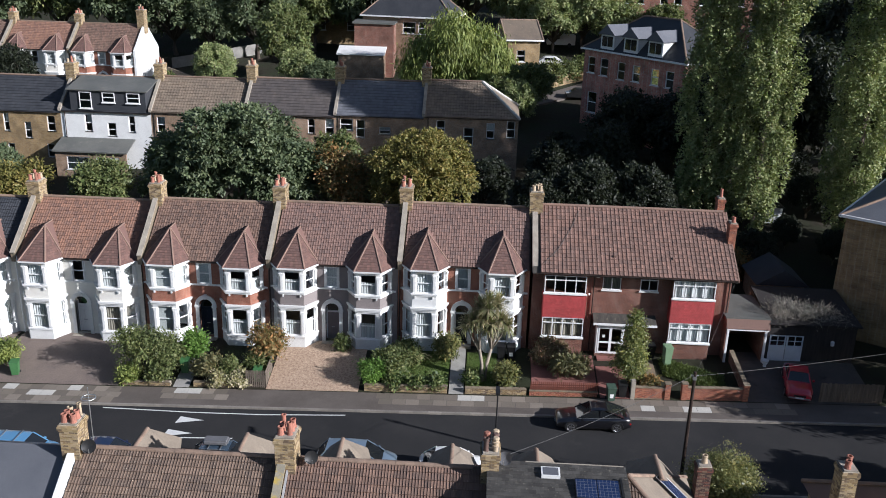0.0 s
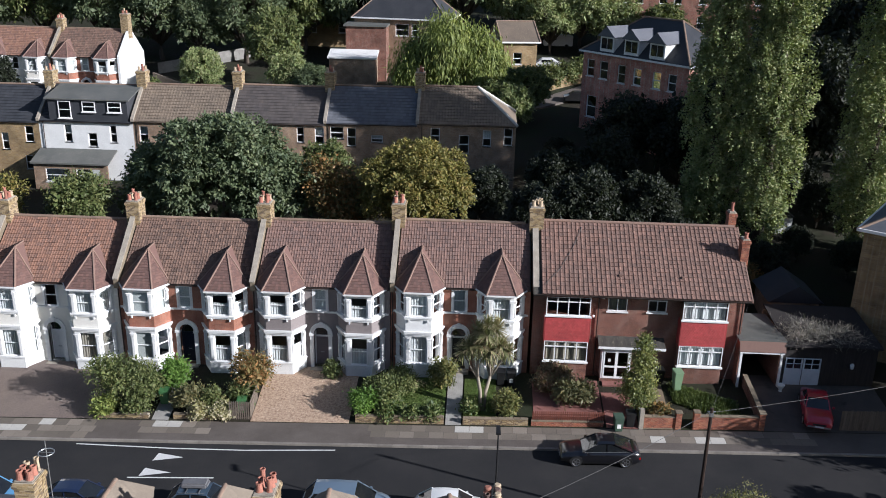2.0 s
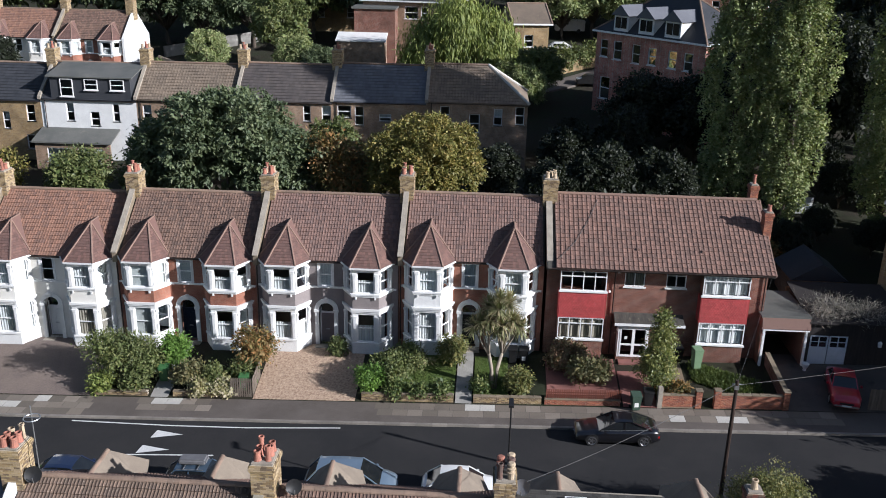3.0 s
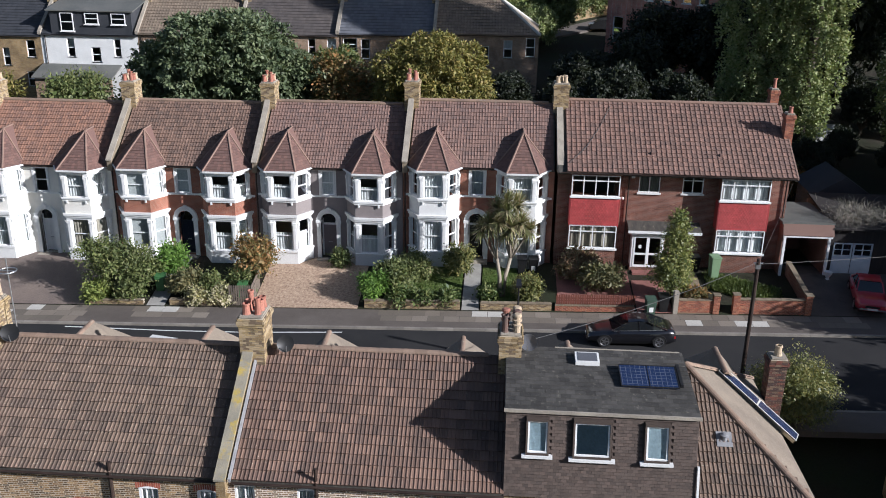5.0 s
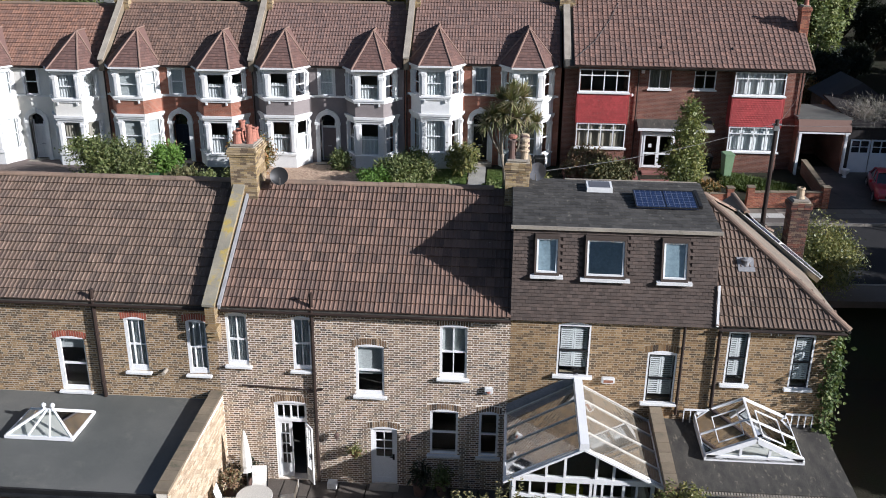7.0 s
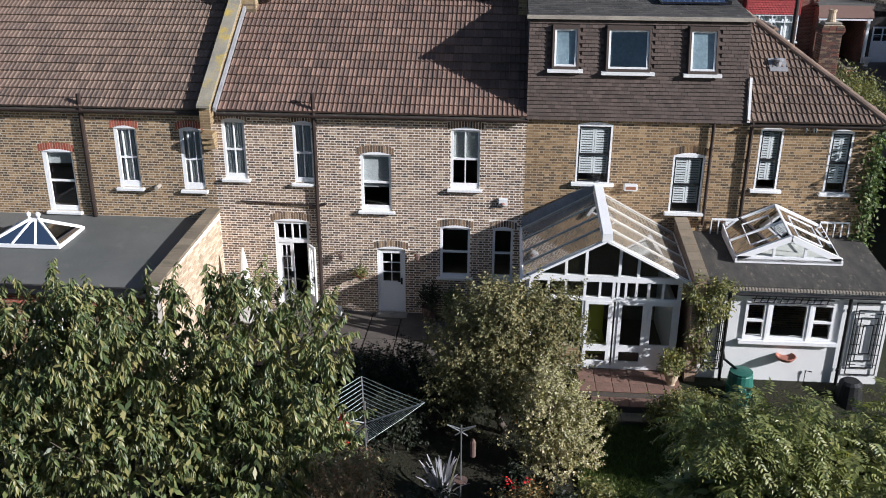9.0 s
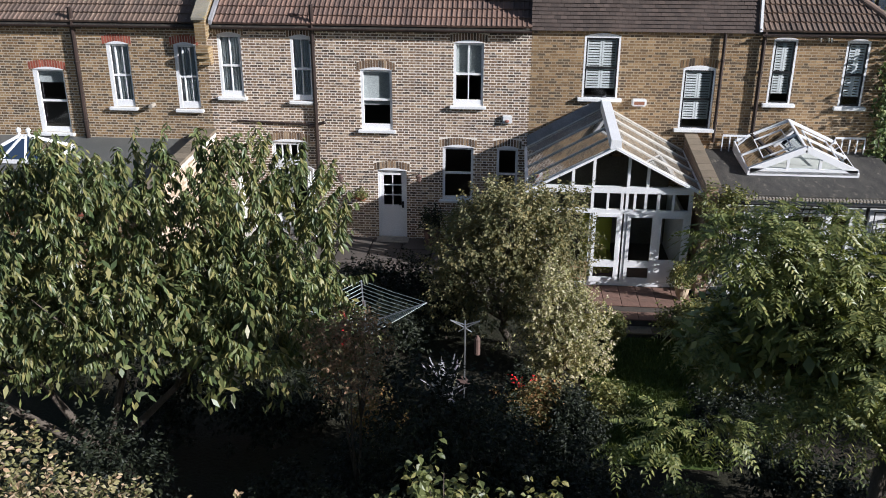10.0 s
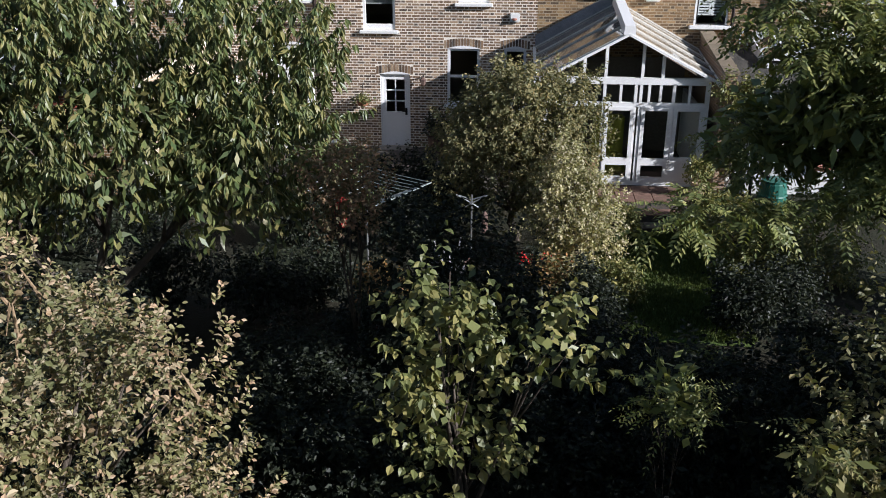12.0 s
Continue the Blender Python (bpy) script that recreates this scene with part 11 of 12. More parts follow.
for k, (a, c) in enumerate(((24.1, 25.25), (25.3, 26.45))):
    d = part("garage_door", Build().box(a, c, 28.72, 28.78, 2.95, 4.2).box(a, a + 0.1, 28.72, 28.78, 4.2, 5.0).box(c - 0.1, c, 28.72, 28.78, 4.2, 5.0).box(a + 0.1, c - 0.1, 28.72, 28.78, 4.9, 5.0).box((a + c) / 2 - 0.03, (a + c) / 2 + 0.03, 28.72, 28.78, 4.2, 4.9).box(a + 0.1, c - 0.1, 28.725, 28.775, 4.53, 4.57), M["door_blue"], gb, "pale blue-white garage door")
    part("pane", Build().face((a + 0.1, 28.76, 4.2), (c - 0.1, 28.76, 4.2), (c - 0.1, 28.76, 4.9), (a + 0.1, 28.76, 4.9)), M["car_glass"], d)
wl = thing("wall_lantern", (28.4, 28.6, 4.6), "white wall lantern on the dark garage wall", "lamp")
part("lantern", Build().turned((28.4, 28.55, 4.4), [(0.06, 0), (0.12, 0.05), (0.14, 0.3), (0.05, 0.4)], 8), M["white"], wl)
up = thing("plant_pot", (23.75, 27.9, land(23.7, 27.9)), "small white urn beside the garage", "planter")
part("urn", Build().turned((23.75, 27.9, land(23.7, 27.9)), [(0.16, 0), (0.08, 0.1), (0.2, 0.3), (0.26, 0.5), (0.22, 0.48)], 14), M["white"], up)
# two trees added out of view to cast shade on garages and street
plant("lime_tree", (37.5, 23.5, land(37, 23.5)), lump(37.5, 23.5, 7.8, 3.6, 3.4, 6, 81), 900, 12, 0.3, 0.15, "mid", "unseen broad lime tree added to shade the garages", "tree", 0.3, 0.3, 0.4, 181, False, 0.4)
plant("lime_tree", (34.5, 19.5, land(34, 19.5)), lump(34.5, 19.5, 6.4, 2.8, 2.8, 6, 82), 700, 12, 0.3, 0.15, "mid", "unseen broad lime tree added to shade the street", "tree", 0.3, 0.3, 0.4, 182, False, 0.4)
q, d = blob_points([(25.6, 30.0, 6.55, 1.8, 1.2, 0.35), (27.6, 29.6, 6.3, 2.0, 1.2, 0.35), (24.6, 29.0, 6.3, 0.9, 0.6, 0.3)], 420, 7, 0.2)
dv = thing("dead_vine", (26.2, 29.6, 6.4), "bleached dead vine sprawling over the garage roof", "climber")
part("vine", leaf_cloud("vine", q, d, 6, 0.5, 0.02, LEAF["twig"], 0.2, 0.1, 7, False), None, dv)
ob = thing("outbuilding", (28.0, 38.5, 3.5), "dark brick outbuilding in deep shade", "outbuilding")
part("walls", Build().box(25.5, 29.0, 37.0, 41.0, 2.5, 5.6), M["far_brick_brown"], ob)
part("roof", Build().solid([(25.2, 36.8, 5.6), (29.3, 36.8, 5.6), (27.3, 36.8, 6.9)], (0, 4.4, 0)), M["slate"], ob)

# front-garden planting
PL = [
    ("hedge_shrub", -19.8, 25.2, 1.75, 3.3, "mid", "tall mixed hedge in a front garden"), ("hedge_shrub", -17.9, 25.5, 1.4, 2.9, "mid", "tall mixed hedge in a front garden"), ("clipped_shrub", -16.3, 26.4, 0.95, 2.2, "bright", "bright green clipped round shrub"),
    ("garden_shrub", -20.2, 24.2, 0.75, 1.1, "willow", "low yellow-green shrub by the pavement"), ("garden_shrub", -18.3, 24.3, 0.8, 1.2, "mid", "low shrub spilling over a wall"), ("garden_shrub", -14.9, 24.8, 0.95, 1.6, "apple", "loose shrub in a front garden"), ("garden_shrub", -13.5, 24.9, 0.85, 1.4, "mid", "loose shrub in a front garden"), ("garden_shrub", -12.6, 24.2, 0.6, 0.8, "silver", "pale low shrub by the pavement"),
    ("garden_shrub", -14.0, 24.1, 0.55, 0.7, "silver", "pale low shrub by the pavement"), ("autumn_shrub", -11.0, 26.4, 1.35, 2.9, "autumn", "tall shrub turning orange-brown"), ("garden_shrub", -11.6, 25.4, 0.8, 1.5, "mid", "green shrub behind a gate"),
    ("garden_shrub", -3.5, 24.7, 0.85, 1.7, "bright", "rounded green shrub at a drive's edge"), ("garden_shrub", -2.3, 25.6, 1.1, 1.9, "mid", "dense green shrub in a front garden"), ("garden_shrub", -1.4, 26.7, 1.0, 1.9, "mid", "dense green shrub in a front garden"), ("low_hedge", -2.0, 24.3, 0.6, 0.8, "ivy", "low hedge behind a garden wall"), ("low_hedge", -0.6, 24.3, 0.55, 0.7, "ivy", "low hedge behind a garden wall"), ("low_hedge", 0.8, 24.3, 0.55, 0.7, "ivy", "low hedge behind a garden wall"),
    ("garden_shrub", 1.5, 27.6, 0.85, 1.8, "hazel", "yellow-green shrub beside a bay window"), ("garden_shrub", 5.55, 24.9, 0.75, 1.55, "hazel", "leafy shrub behind the front wall"), ("garden_shrub", 10.1, 26.0, 1.35, 1.75, "apple", "broad rounded evergreen shrub on red paving"), ("garden_shrub", 8.2, 27.4, 0.75, 1.7, "copper", "sparse copper-leaved shrub on red paving"), ("garden_shrub", 9.3, 27.8, 0.6, 1.3, "copper", "sparse copper-leaved shrub on red paving"),
    ("garden_shrub", -29.5, 25.4, 0.9, 1.7, "willow", "green shrub at the drive's edge"), ("garden_shrub", 3.3, 25.0, 0.45, 0.6, "ivy", "low plant by the path"), ("garden_shrub", 15.2, 24.6, 0.6, 0.9, "autumn", "straggling plant behind a wall"), ("garden_shrub", -6.1, 28.3, 0.4, 1.1, "mid", "potted shrub beside a front door"),
]
for k, (nm, x, y, r, h, leaf, lab) in enumerate(PL):
    z = land(x, y)
    plant(nm, (x, y, z), lump(x, y, z + h * 0.52, r * 0.95, h * 0.5, 5, k + 3), int(130 + 170 * r), 11, 0.17, 0.085, leaf, lab, "shrub", 0.06, 0.16, 0.25, 300 + k, False, 0.5, group="front garden shrubs", rough=0.35)
# slender tree before the 1930s house
plant("birch_tree", (14.0, 25.2, land(14, 25.2)), [(14.0, 25.2, 4.9, 1.0, 0.9, 1.2), (13.8, 25.2, 3.9, 1.0, 0.9, 1.0), (14.1, 25.2, 6.1, 0.75, 0.7, 0.9), (14.0, 25.2, 7.1, 0.45, 0.45, 0.7), (14.3, 25.2, 3.4, 0.75, 0.7, 0.8)], 700, 11, 0.16, 0.075, "rowan", "slender upright tree with pale green leaves", "tree", 0.09, 0.17, 0.4, 350, False, 0.4)
# small street tree seen over the chimney pots
plant("roadside_tree", (17.2, 12.0, land(17, 12)), lump(17.0, 12.0, 4.0, 2.0, 1.9, 6, 9), 1300, 12, 0.12, 0.055, "hazel", "bushy olive-green tree beside the end house", "tree", 0.14, 0.18, 0.3, 351, False, 0.5)
# cabbage palm
cp = thing("cabbage_palm", (4.1, 25.2, land(4, 25.2)), "branching cabbage palm with spiky leaf heads", "palm")
zc = land(4, 25.2)
HEADS = ((3.1, 25.1, 4.1, 1.0), (5.0, 25.2, 4.2, 1.0), (4.15, 24.9, 5.0, 1.1), (4.7, 25.6, 5.1, 1.05), (3.6, 25.5, 4.9, 1.0), (4.4, 24.8, 4.1, 0.95), (3.7, 24.9, 4.3, 0.95), (2.7, 25.2, 3.7, 0.85), (5.5, 25.2, 3.8, 0.85), (4.1, 25.2, 3.6, 0.9), (4.2, 25.3, 5.5, 0.8))
stems = ([(4.0, 25.2, -0.2), (3.95, 25.2, 1.3), (3.75, 25.2, 2.4)], [(4.2, 25.2, -0.2), (4.3, 25.2, 1.4), (4.55, 25.2, 2.5)])
for k, st in enumerate(stems):
    part("trunk", Build().tube([(x, y, zc + z) for x, y, z in st], [0.15, 0.12, 0.1], 8), M["bark_pale"], cp, smooth=True)
for hx, hy, hz, L in HEADS:
    st = stems[0 if hx < 4.1 else 1][-1]
    part("branch", Build().tube([(st[0], st[1], zc + st[2] - 0.1), ((st[0] + hx) / 2, (st[1] + hy) / 2, zc + (st[2] + hz) / 2 + 0.1), (hx + 0.1, hy, zc + hz + 0.45)], [0.08, 0.07, 0.06], 7), M["bark_pale"], cp, smooth=True)
g = np.random.default_rng(17)
for hx, hy, hz, L in HEADS:
    vs, fs = [], []
    for k in range(230):
        d = unit(g.normal(size=3) + np.array((0, 0, 0.55)))
        side = unit(np.cross(d, (0.1, 0.2, 1.0)))
        b0 = len(vs)
        LL = L * g.uniform(0.7, 1.1)
        for i in range(4):
            u = i / 3
            p = np.array((hx, hy, zc + hz)) + d * LL * u + np.array((0, 0, -0.14 * u * u * LL))
            w = 0.055 * (1 - 0.8 * u)
            vs += [p - side * w, p + side * w]
        fs += [(b0 + 2 * i, b0 + 2 * i + 1, b0 + 2 * i + 3, b0 + 2 * i + 2) for i in range(3)]
    part("leaf_head", quick_mesh("leaf_head", np.array(vs) + np.array((0.1, 0, 0.45)), fs, LEAF["cordyline"]), None, cp)
sp = thing("fan_palm", (-0.4, 26.9, land(0, 26.9)), "small spiky palm in a front garden", "palm")
vs, fs = [], []
for k in range(90):
    d = unit(g.normal(size=3) * (1, 1, 0.6) + np.array((0, 0, 0.7)))
    side = unit(np.cross(d, (0.1, 0.2, 1.0)))
    b0 = len(vs)
    for i in range(4):
        u = i / 3
        p = np.array((-0.4, 26.9, land(0, 26.9) + 0.8)) + d * 0.95 * u + np.array((0, 0, -0.3 * u * u))
        w = 0.035 * (1 - 0.8 * u)
        vs += [p - side * w, p + side * w]
    fs += [(b0 + 2 * i, b0 + 2 * i + 1, b0 + 2 * i + 3, b0 + 2 * i + 2) for i in range(3)]
part("leaves", quick_mesh("leaves", vs, fs, LEAF["cordyline"]), None, sp)
part("trunk", Build().tube([(-0.4, 26.9, land(0, 26.9) - 0.2), (-0.4, 26.9, land(0, 26.9) + 0.85)], 0.1, 8), M["bark"], sp)

# posts and overhead lines
LAMP_X, LAMP_Z, AER_Z = 4.78, 8.0, 11.4
tpz = road_z(15.2)
tpole = thing("telegraph_pole", (15.15, 13.4, tpz), "dark wooden telegraph pole with overhead lines", "telegraph pole")
part("pole", Build().tube([(15.15, 13.4, tpz - 0.2), (15.17, 13.45, tpz + 4), (15.2, 13.55, 9.35)], [0.115, 0.1, 0.085], 10), M["pipe"], tpole)
part("insulators", Build().tube([(15.0, 13.55, 9.15), (15.4, 13.55, 9.15)], 0.03, 6).box(15.1, 15.3, 13.45, 13.65, 8.9, 9.1), M["steel"], tpole)


def cable(p, q, sag, r=0.009, name="cable"):
    p, q = Vector(p), Vector(q)
    part(name, Build().tube([p.lerp(q, k / 14) - Vector((0, 0, sag * 4 * (k / 14) * (1 - k / 14))) for k in range(15)], r, 5), M["line_cable"], tpole)


cable((15.2, 13.55, 9.2), (4.6, 3.9, 9.5), 0.25, 0.011)
cable((15.2, 13.55, 9.15), (21.2, 28.9, 8.6), 0.3, 0.006)
cable((15.2, 13.55, 9.1), (40.5, 26.4, 7.4), 0.3, 0.008)
rc = part("roof_cable", Build().tube([(10.6, 33.4, 12.08), (9.9, 31.8, 11.1), (9.0, 30.2, 10.15), (7.9, 28.9, 9.4)], 0.016, 5), M["line_cable"], h3, "pale cable lying over the roof tiles")
lp = thing("street_lamp", (LAMP_X, 12.5, road_z(LAMP_X)), "slim dark street lamp post", "street lamp")
part("post", Build().tube([(LAMP_X, 12.5, road_z(LAMP_X)), (LAMP_X, 12.5, road_z(LAMP_X) + 1.4), (LAMP_X, 12.5, LAMP_Z)], [0.08, 0.06, 0.035], 10), M["black"], lp)
part("lamp_head", Build().solid([(LAMP_X - 0.12, 12.4, LAMP_Z), (LAMP_X + 0.12, 12.4, LAMP_Z), (LAMP_X + 0.1, 13.0, LAMP_Z + 0.1), (LAMP_X - 0.1, 13.0, LAMP_Z + 0.1)], (0, 0, 0.1)), M["black"], lp)
ae = thing("aerial", (-13.5, 4.0, 9.0), "slim mast with a ring aerial on a chimney", "aerial")
part("mast", Build().tube([(-13.25, 4.0, 9.0), (-13.25, 4.0, AER_Z + 0.5)], 0.022, 6), M["steel"], ae)
part("ring", Build().tube([(-13.25 + 0.3 * math.cos(a * math.pi / 8), 4.0 + 0.3 * math.sin(a * math.pi / 8), AER_Z) for a in range(17)], 0.022, 6).bar((-13.55, 4.0, AER_Z), (-12.95, 4.0, AER_Z), 0.02), M["steel"], ae)


# ---- cars ----
def car(name, x, y, heading, profile, roofline, width, paint, label, L, wheel_r=0.32, rails=False, box=False, z=None, plate="white", axle=(0.19, 0.81)):
    """A car along +x before it is turned. profile: side outline of the lower body; roofline: (x, z) of the cabin from the windscreen's foot to the rear window's foot."""
    z = road_z(x) + 0.012 if z is None else z
    m = pose(x, y, z, 0, -math.degrees(math.atan(0.028)) * (1 if abs(math.cos(radians(heading))) > 0.5 else 0) * math.cos(radians(heading)), heading)
    t = thing(name, (x, y, z), label, "car", "parked cars")
    hw = width / 2

    def put(nm, b, mat, parent=t, lab="", smooth=False):
        for v in b.bm.verts:
            v.co = m @ v.co
        return part(nm, b, mat, parent, lab, smooth)

    # lower body: ribs across, drawn in towards sill and bonnet
    b = Build()
    sec = []
    n = len(profile)
    for px, zt in profile:
        end = min(px, L - px)
        tuck = 0.16 * max(0.0, 1 - end / 0.55) ** 1.5
        w = hw - tuck
        zl = 0.2 if end > 0.25 else 0.28
        sec.append([b.bm.verts.new((px - L / 2, s * ww, zz)) for s, ww, zz in ((-1, w * 0.94, zl), (-1, w, 0.42), (-1, w * 0.985, zt - 0.16), (-1, w * 0.9, zt - 0.03), (-1, w * 0.6, zt), (1, w * 0.6, zt), (1, w * 0.9, zt - 0.03), (1, w * 0.985, zt - 0.16), (1, w, 0.42), (1, w * 0.94, zl))])
    for a, c in zip(sec, sec[1:]):
        for k in range(9):
            b.bm.faces.new((a[k], a[k + 1], c[k + 1], c[k]))
        b.bm.faces.new((a[9], a[0], c[0], c[9]))
    b.bm.faces.new(sec[0])
    b.bm.faces.new(sec[-1][::-1])
    body = put("body", b, paint, smooth=True)
    # cabin: glass house with roof and pillars
    (x0, z0), (x1, z1), (x2, z2), (x3, z3) = [(a - L / 2, c) for a, c in roofline]
    wb, wt = hw * 0.9, hw * 0.7
    g = Build()
    low = [(x0, wb * 0.92, z0), (x3, wb * 0.92, z3)]
    top = [(x1, wt, z1), (x2, wt, z2)]
    for s in (-1, 1):
        g.face((x0, s * wb * 0.92, z0 - 0.02), (x1, s * wt, z1), (x2, s * wt, z2), (x3, s * wb * 0.92, z3 - 0.02))
    g.face((x0, -wb * 0.92, z0 - 0.02), (x0, wb * 0.92, z0 - 0.02), (x1, wt, z1), (x1, -wt, z1)).face((x3, wb * 0.92, z3 - 0.02), (x3, -wb * 0.92, z3 - 0.02), (x2, -wt, z2), (x2, wt, z2))
    put("window", g, M["car_glass"])
    r = Build()
    k = 6
    for i in range(k):
        u0, u1 = i / k, (i + 1) / k
        xa, xc = x1 - 0.04 + (x2 - x1 + 0.08) * u0, x1 - 0.04 + (x2 - x1 + 0.08) * u1
        za, zc = z1 + (z2 - z1) * u0 + 0.05 * math.sin(math.pi * u0) + 0.015, z1 + (z2 - z1) * u1 + 0.05 * math.sin(math.pi * u1) + 0.015
        r.face((xa, -wt, za - 0.02), (xc, -wt, zc - 0.02), (xc, -wt * 0.6, zc + 0.015), (xa, -wt * 0.6, za + 0.015))
        r.face((xa, -wt * 0.6, za + 0.015), (xc, -wt * 0.6, zc + 0.015), (xc, wt * 0.6, zc + 0.015), (xa, wt * 0.6, za + 0.015))
        r.face((xa, wt * 0.6, za + 0.015), (xc, wt * 0.6, zc + 0.015), (xc, wt, zc - 0.02), (xa, wt, za - 0.02))
    put("roof", r, paint, smooth=True)
    for s in (-1, 1):
        xm = (x1 + x2) / 2 + 0.05
        put("pillar", Build().bar((x0, s * wb * 0.925, z0 - 0.02), (x1, s * (wt + 0.005), z1), 0.06, 0.05), paint)
        put("pillar", Build().bar((x3, s * wb * 0.925, z3 - 0.02), (x2, s * (wt + 0.005), z2), 0.1, 0.05), paint)
        put("pillar", Build().bar((xm, s * wb * 0.925, z0), (xm, s * (wt + 0.005), (z1 + z2) / 2), 0.07, 0.04), paint)
        put("window_trim", Build().bar((x0 + 0.1, s * (wb * 0.93), z0), (x3 - 0.1, s * (wb * 0.93), z3), 0.02, 0.025), M["steel"])
        put("door_mirror", Build().box(x0 + 0.25, x0 + 0.4, min(s * hw, s * (hw + 0.16)), max(s * hw, s * (hw + 0.16)), z0 - 0.02, z0 + 0.12).bevel(0.03, 2), paint)
        for q in axle:
            wx = L * q - L / 2
            w = put("wheel", Build().turned((0, 0, -0.1), [(wheel_r * 0.6, 0), (wheel_r, 0.02), (wheel_r, 0.18), (wheel_r * 0.6, 0.2)], 20), M["tyre"]) if False else None
            tb = Build().tube([(wx, s * (hw - 0.2), wheel_r), (wx, s * (hw + 0.005), wheel_r)], wheel_r, 20)
            wo = put("wheel", tb, M["tyre"])
            rim = Build().tube([(wx, s * (hw - 0.02), wheel_r), (wx, s * (hw + 0.012), wheel_r)], wheel_r * 0.26, 10)
            for sp in range(5):
                a = 2 * math.pi * sp / 5
                rim.bar((wx, s * (hw + 0.008), wheel_r), (wx + wheel_r * 0.66 * math.cos(a), s * (hw + 0.008), wheel_r + wheel_r * 0.66 * math.sin(a)), 0.05, 0.012, (0, 1, 0))
            ring = [(wx + wheel_r * 0.68 * math.cos(a * math.pi / 8), s * (hw + 0.006), wheel_r + wheel_r * 0.68 * math.sin(a * math.pi / 8)) for a in range(17)]
            rim.tube(ring, 0.018, 5)
            put("rim", rim, M["alloy"], wo)
            arch = Build().tube([(wx + (wheel_r + 0.05) * math.cos(math.pi * a / 8), s * (hw - 0.005), wheel_r + (wheel_r + 0.05) * math.sin(math.pi * a / 8)) for a in range(9)], 0.025, 5)
            put("wheel_arch", arch, M["black"])
    f, e = profile[0], profile[-1]
    for s in (-1, 1):
        put("headlight", Build().box(-L / 2 + 0.02, -L / 2 + 0.22, min(s * hw * 0.55, s * hw * 0.84), max(s * hw * 0.55, s * hw * 0.84), f[1] - 0.2, f[1] - 0.06).bevel(0.03, 2), M["lamp_glass"])
        put("tail_light", Build().box(L / 2 - 0.16, L / 2 - 0.005, min(s * hw * 0.6, s * hw * 0.86), max(s * hw * 0.6, s * hw * 0.86), e[1] - 0.28, e[1] - 0.1).bevel(0.03, 2), M["lamp_red"])
    put("grille", Build().box(-L / 2 - 0.01, -L / 2 + 0.05, -hw * 0.45, hw * 0.45, f[1] - 0.2, f[1] - 0.08), M["black"])
    put("bumper", Build().box(-L / 2 - 0.03, -L / 2 + 0.1, -hw * 0.8, hw * 0.8, 0.3, 0.42).bevel(0.03, 2), paint if plate == "white" else M["steel"])
    put("bumper", Build().box(L / 2 - 0.1, L / 2 + 0.03, -hw * 0.8, hw * 0.8, 0.35, 0.47).bevel(0.03, 2), paint if plate == "white" else M["steel"])
    put("number_plate", Build().box(-L / 2 - 0.04, -L / 2 - 0.03, -0.26, 0.26, 0.34, 0.45), M["white"])
    if rails:
        for s in (-1, 1):
            put("roof_rail", Build().bar((x1 + 0.1, s * wt * 0.9, z1 + 0.08), (x2 - 0.1, s * wt * 0.9, z2 + 0.08), 0.03), M["steel"])
        for q in (0.25, 0.7):
            put("roof_bar", Build().bar((x1 + (x2 - x1) * q, -wt, z1 + 0.12), (x1 + (x2 - x1) * q, wt, z1 + 0.12), 0.05, 0.03), M["steel"])
    if box:
        put("roof_box", Build().box(x1 + 0.05, x2 - 0.1, -wt * 0.75, wt * 0.4, z1 + 0.12, z1 + 0.42).bevel(0.09, 3), M["box_grey"])
    return t


COUPE = [(0, 0.6), (0.12, 0.7), (0.6, 0.79), (1.2, 0.86), (1.7, 0.92), (2.6, 0.93), (3.5, 0.95), (4.2, 0.97), (4.5, 0.92), (4.62, 0.75)]
HATCH = [(0, 0.62), (0.12, 0.74), (0.6, 0.86), (1.05, 0.95), (1.6, 0.97), (2.6, 0.98), (3.4, 1.0), (3.95, 0.98), (4.1, 0.8)]
MPV = [(0, 0.7), (0.12, 0.82), (0.5, 0.94), (0.95, 1.03), (1.6, 1.05), (3.0, 1.06), (4.2, 1.08), (4.55, 1.05), (4.7, 0.85)]
CLASSIC = [(0, 0.66), (0.08, 0.78), (0.6, 0.84), (1.3, 0.87), (1.7, 0.88), (2.8, 0.88), (3.6, 0.88), (4.3, 0.84), (4.5, 0.7)]
car("black_coupe", 11.05, 20.35, 0, COUPE, [(1.25, 0.88), (2.15, 1.36), (3.1, 1.38), (4.15, 0.98)], 1.8, car_paint("black_paint", (0.006, 0.006, 0.008)), "glossy black two-door coupe at the kerb", 4.62, 0.33)
car("red_saloon", 25.2, 25.4, 77, CLASSIC, [(1.45, 0.86), (2.0, 1.33), (3.0, 1.36), (3.7, 0.88)], 1.72, car_paint("red_paint", (0.34, 0.01, 0.025)), "old bright red saloon car on the drive", 4.5, 0.3, z=land(25, 25.2) + 0.05, plate="steel")
car("light_blue_estate", -22.9, 14.35, 180, MPV, [(0.9, 1.0), (1.7, 1.62), (3.9, 1.66), (4.5, 1.06)], 1.8, car_paint("sky_blue_paint", (0.1, 0.25, 0.42)), "light blue estate car with roof bars", 4.7, 0.32, rails=True)
car("dark_blue_hatchback", -17.6, 14.35, 180, HATCH, [(0.95, 0.93), (1.75, 1.46), (3.1, 1.48), (3.85, 0.99)], 1.75, car_paint("navy_paint", (0.012, 0.02, 0.05)), "dark blue hatchback parked at the kerb", 4.1)
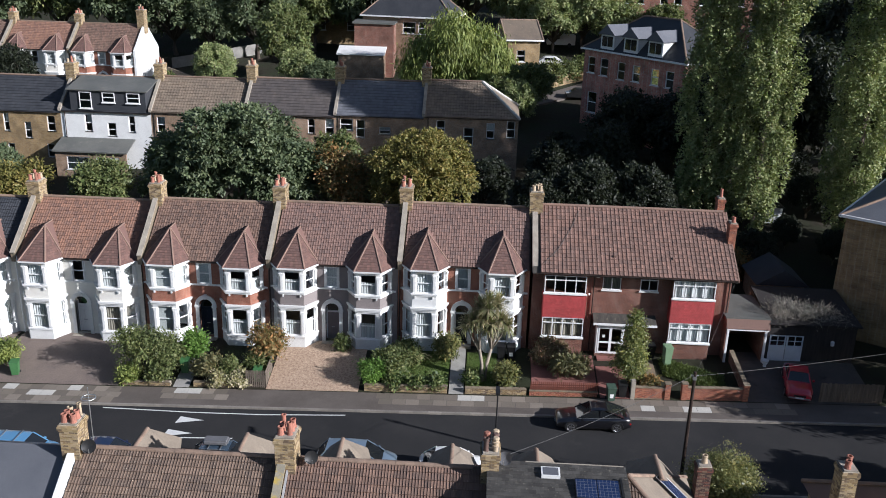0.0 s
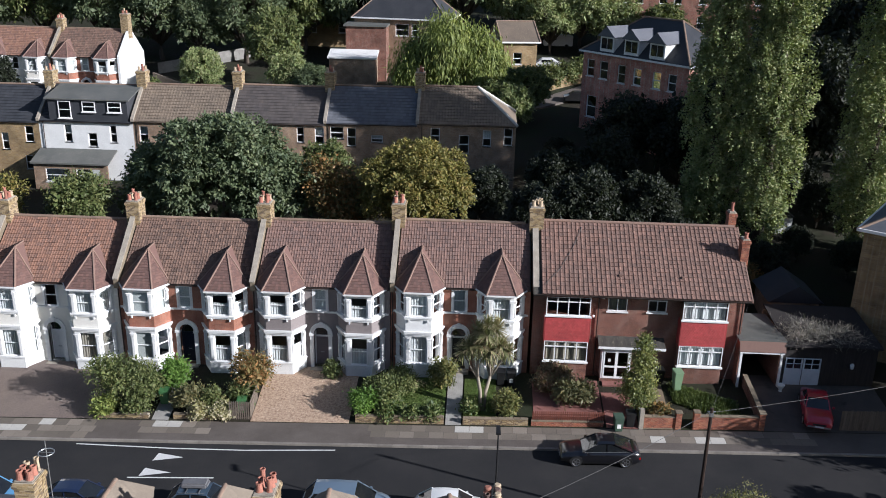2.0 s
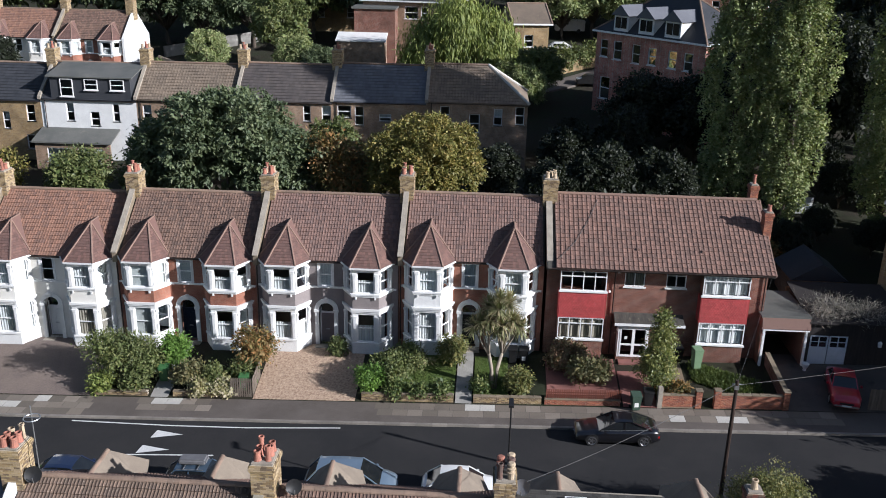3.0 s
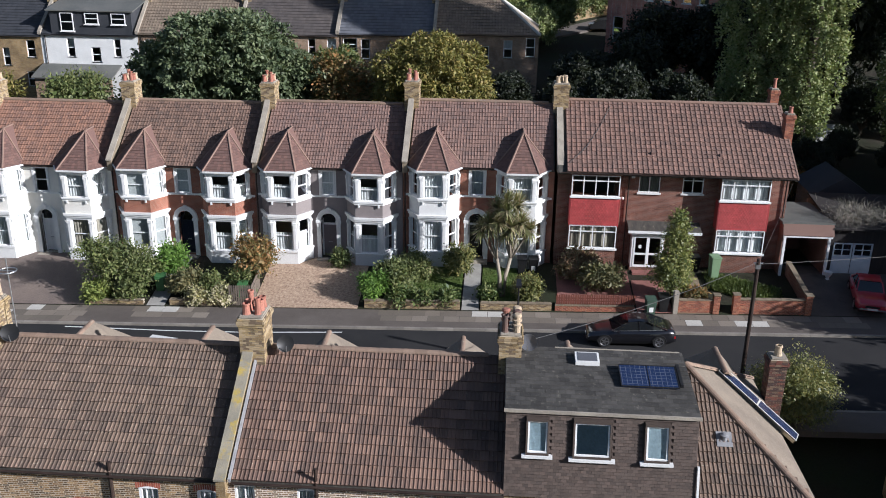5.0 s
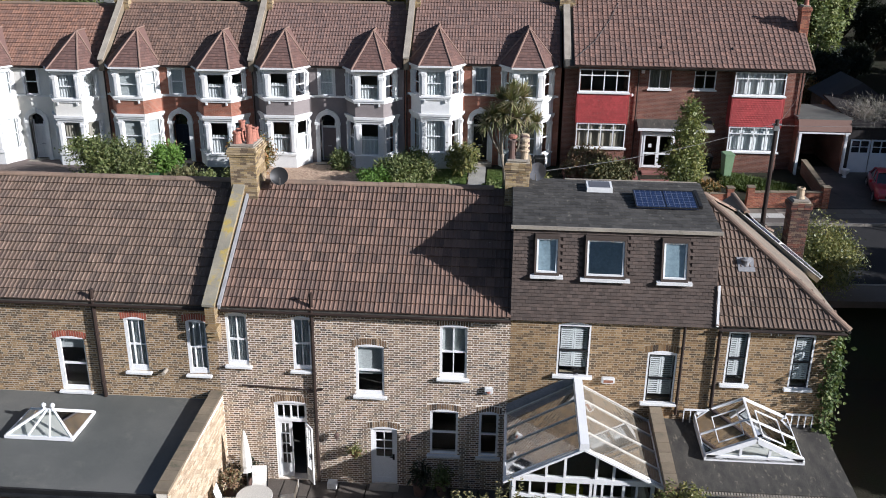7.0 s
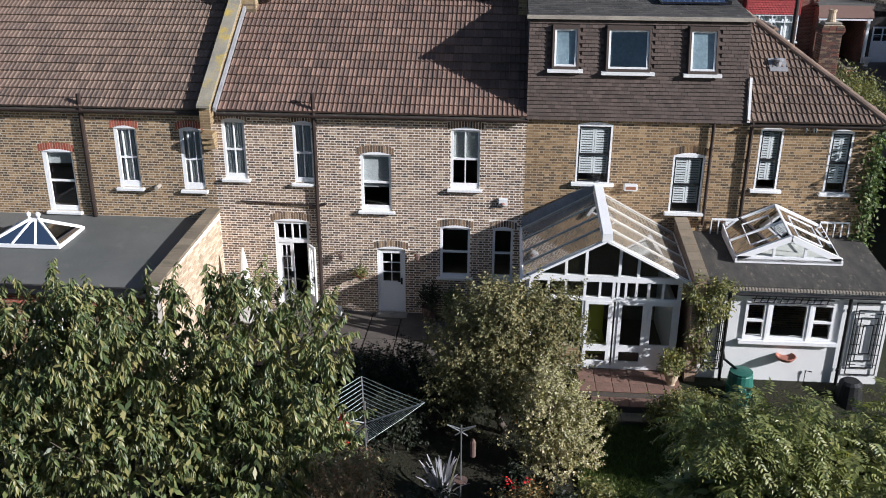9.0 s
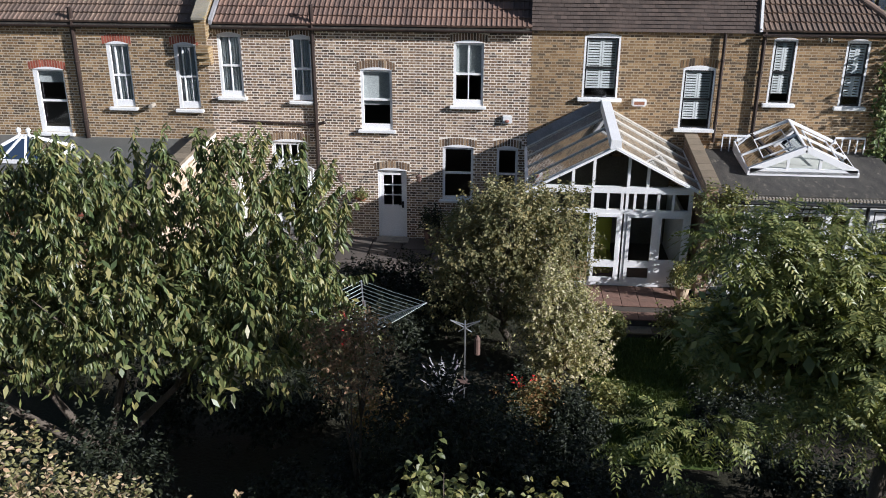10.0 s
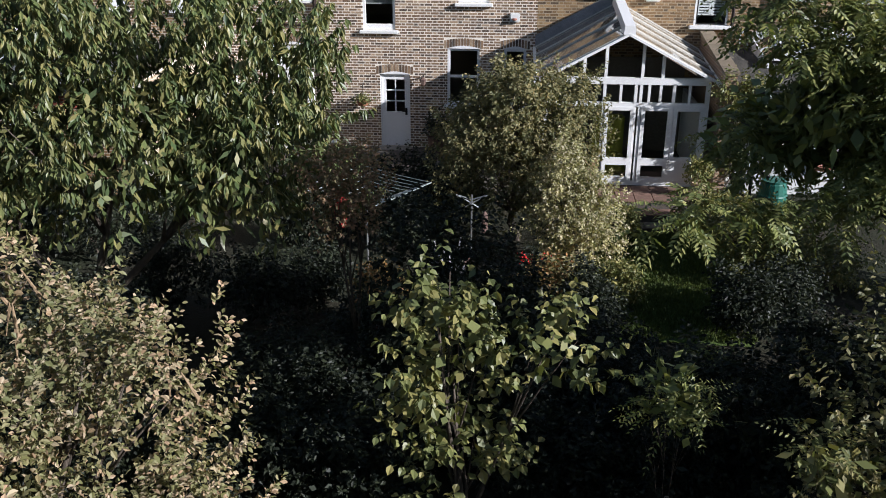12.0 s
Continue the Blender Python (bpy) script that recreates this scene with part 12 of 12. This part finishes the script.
car("grey_car", -10.7, 14.35, 180, HATCH, [(0.95, 0.93), (1.7, 1.46), (3.3, 1.48), (3.95, 0.99)], 1.75, car_paint("slate_blue_paint", (0.045, 0.07, 0.1)), "dark grey-blue car with a roof box", 4.1, box=True, rails=True)
car("silver_people_carrier", -3.1, 14.4, 180, MPV, [(0.75, 1.0), (1.75, 1.72), (3.9, 1.74), (4.55, 1.06)], 1.85, car_paint("silver_blue_paint", (0.2, 0.27, 0.34), 0.4), "silver-blue people carrier parked at the kerb", 4.7)
car("white_car", 2.6, 14.3, 180, HATCH, [(0.95, 0.93), (1.75, 1.46), (3.1, 1.48), (3.85, 0.99)], 1.75, car_paint("white_car_paint", (0.72, 0.72, 0.7)), "white hatchback parked at the kerb", 4.1)
# chimney and roof of the next house along, beyond the side road
nb = thing("terraced_house", (24, 4, 0), "brick house across the side road with a tiled roof", "house")
part("wall", Build().box(20.5, 30, 2.0, 9.5, 0, 5.4), M["far_brick_yellow"], nb)
part("roof", Build().face((20.2, 1.7, 5.4), (30.3, 1.7, 5.4), (30.3, 5.8, 8.0), (23.8, 5.8, 8.0)).face((20.2, 9.8, 5.4), (23.8, 5.8, 8.0), (30.3, 5.8, 8.0), (30.3, 9.8, 5.4)).face((20.2, 1.7, 5.4), (23.8, 5.8, 8.0), (20.2, 9.8, 5.4)), M["tile_brown_far"], nb)
part("hip_tiles", Build().tube([(20.2, 1.7, 5.45), (23.8, 5.8, 8.05)], 0.12, 6).tube([(20.2, 9.8, 5.45), (23.8, 5.8, 8.05)], 0.12, 6).tube([(23.8, 5.8, 8.05), (30.3, 5.8, 8.05)], 0.12, 6), M["ridge"], nb)
chimney(nb, 20.6, 6.2, 0.7, 0.9, 5.0, 8.6, [(-0.1, -0.2, "short", "terracotta"), (0.1, 0.2, "short", "terracotta")])
# grey roof of the next house of the terrace
nl = thing("terraced_house", (-18, 4, 0), "terraced house with a grey slate roof", "house", "near terrace")
part("wall", Build().box(-24, -14.0, 0.0, 8.2, -0.4, 6.2), M["far_brick_yellow"], nl)
part("roof", Build().solid([(-24, EAVE[0], EAVE[1]), (-24, RIDGE[0], RIDGE[1]), (-24, FRONT[0], FRONT[1]), (-24, FRONT[0], FRONT[1] - 0.12), (-24, RIDGE[0], RIDGE[1] - 0.12), (-24, EAVE[0], EAVE[1] - 0.12)], (9.8, 0, 0)), M["slate_grey"], nl)
part("parapet", Build().solid([(-14.25, -0.3, 6.0), (-14.25, -0.3, 6.45), (-14.25, 3.6, 8.95), (-14.25, 3.6, 8.3)], (0.3, 0, 0)), M["white"], nl)
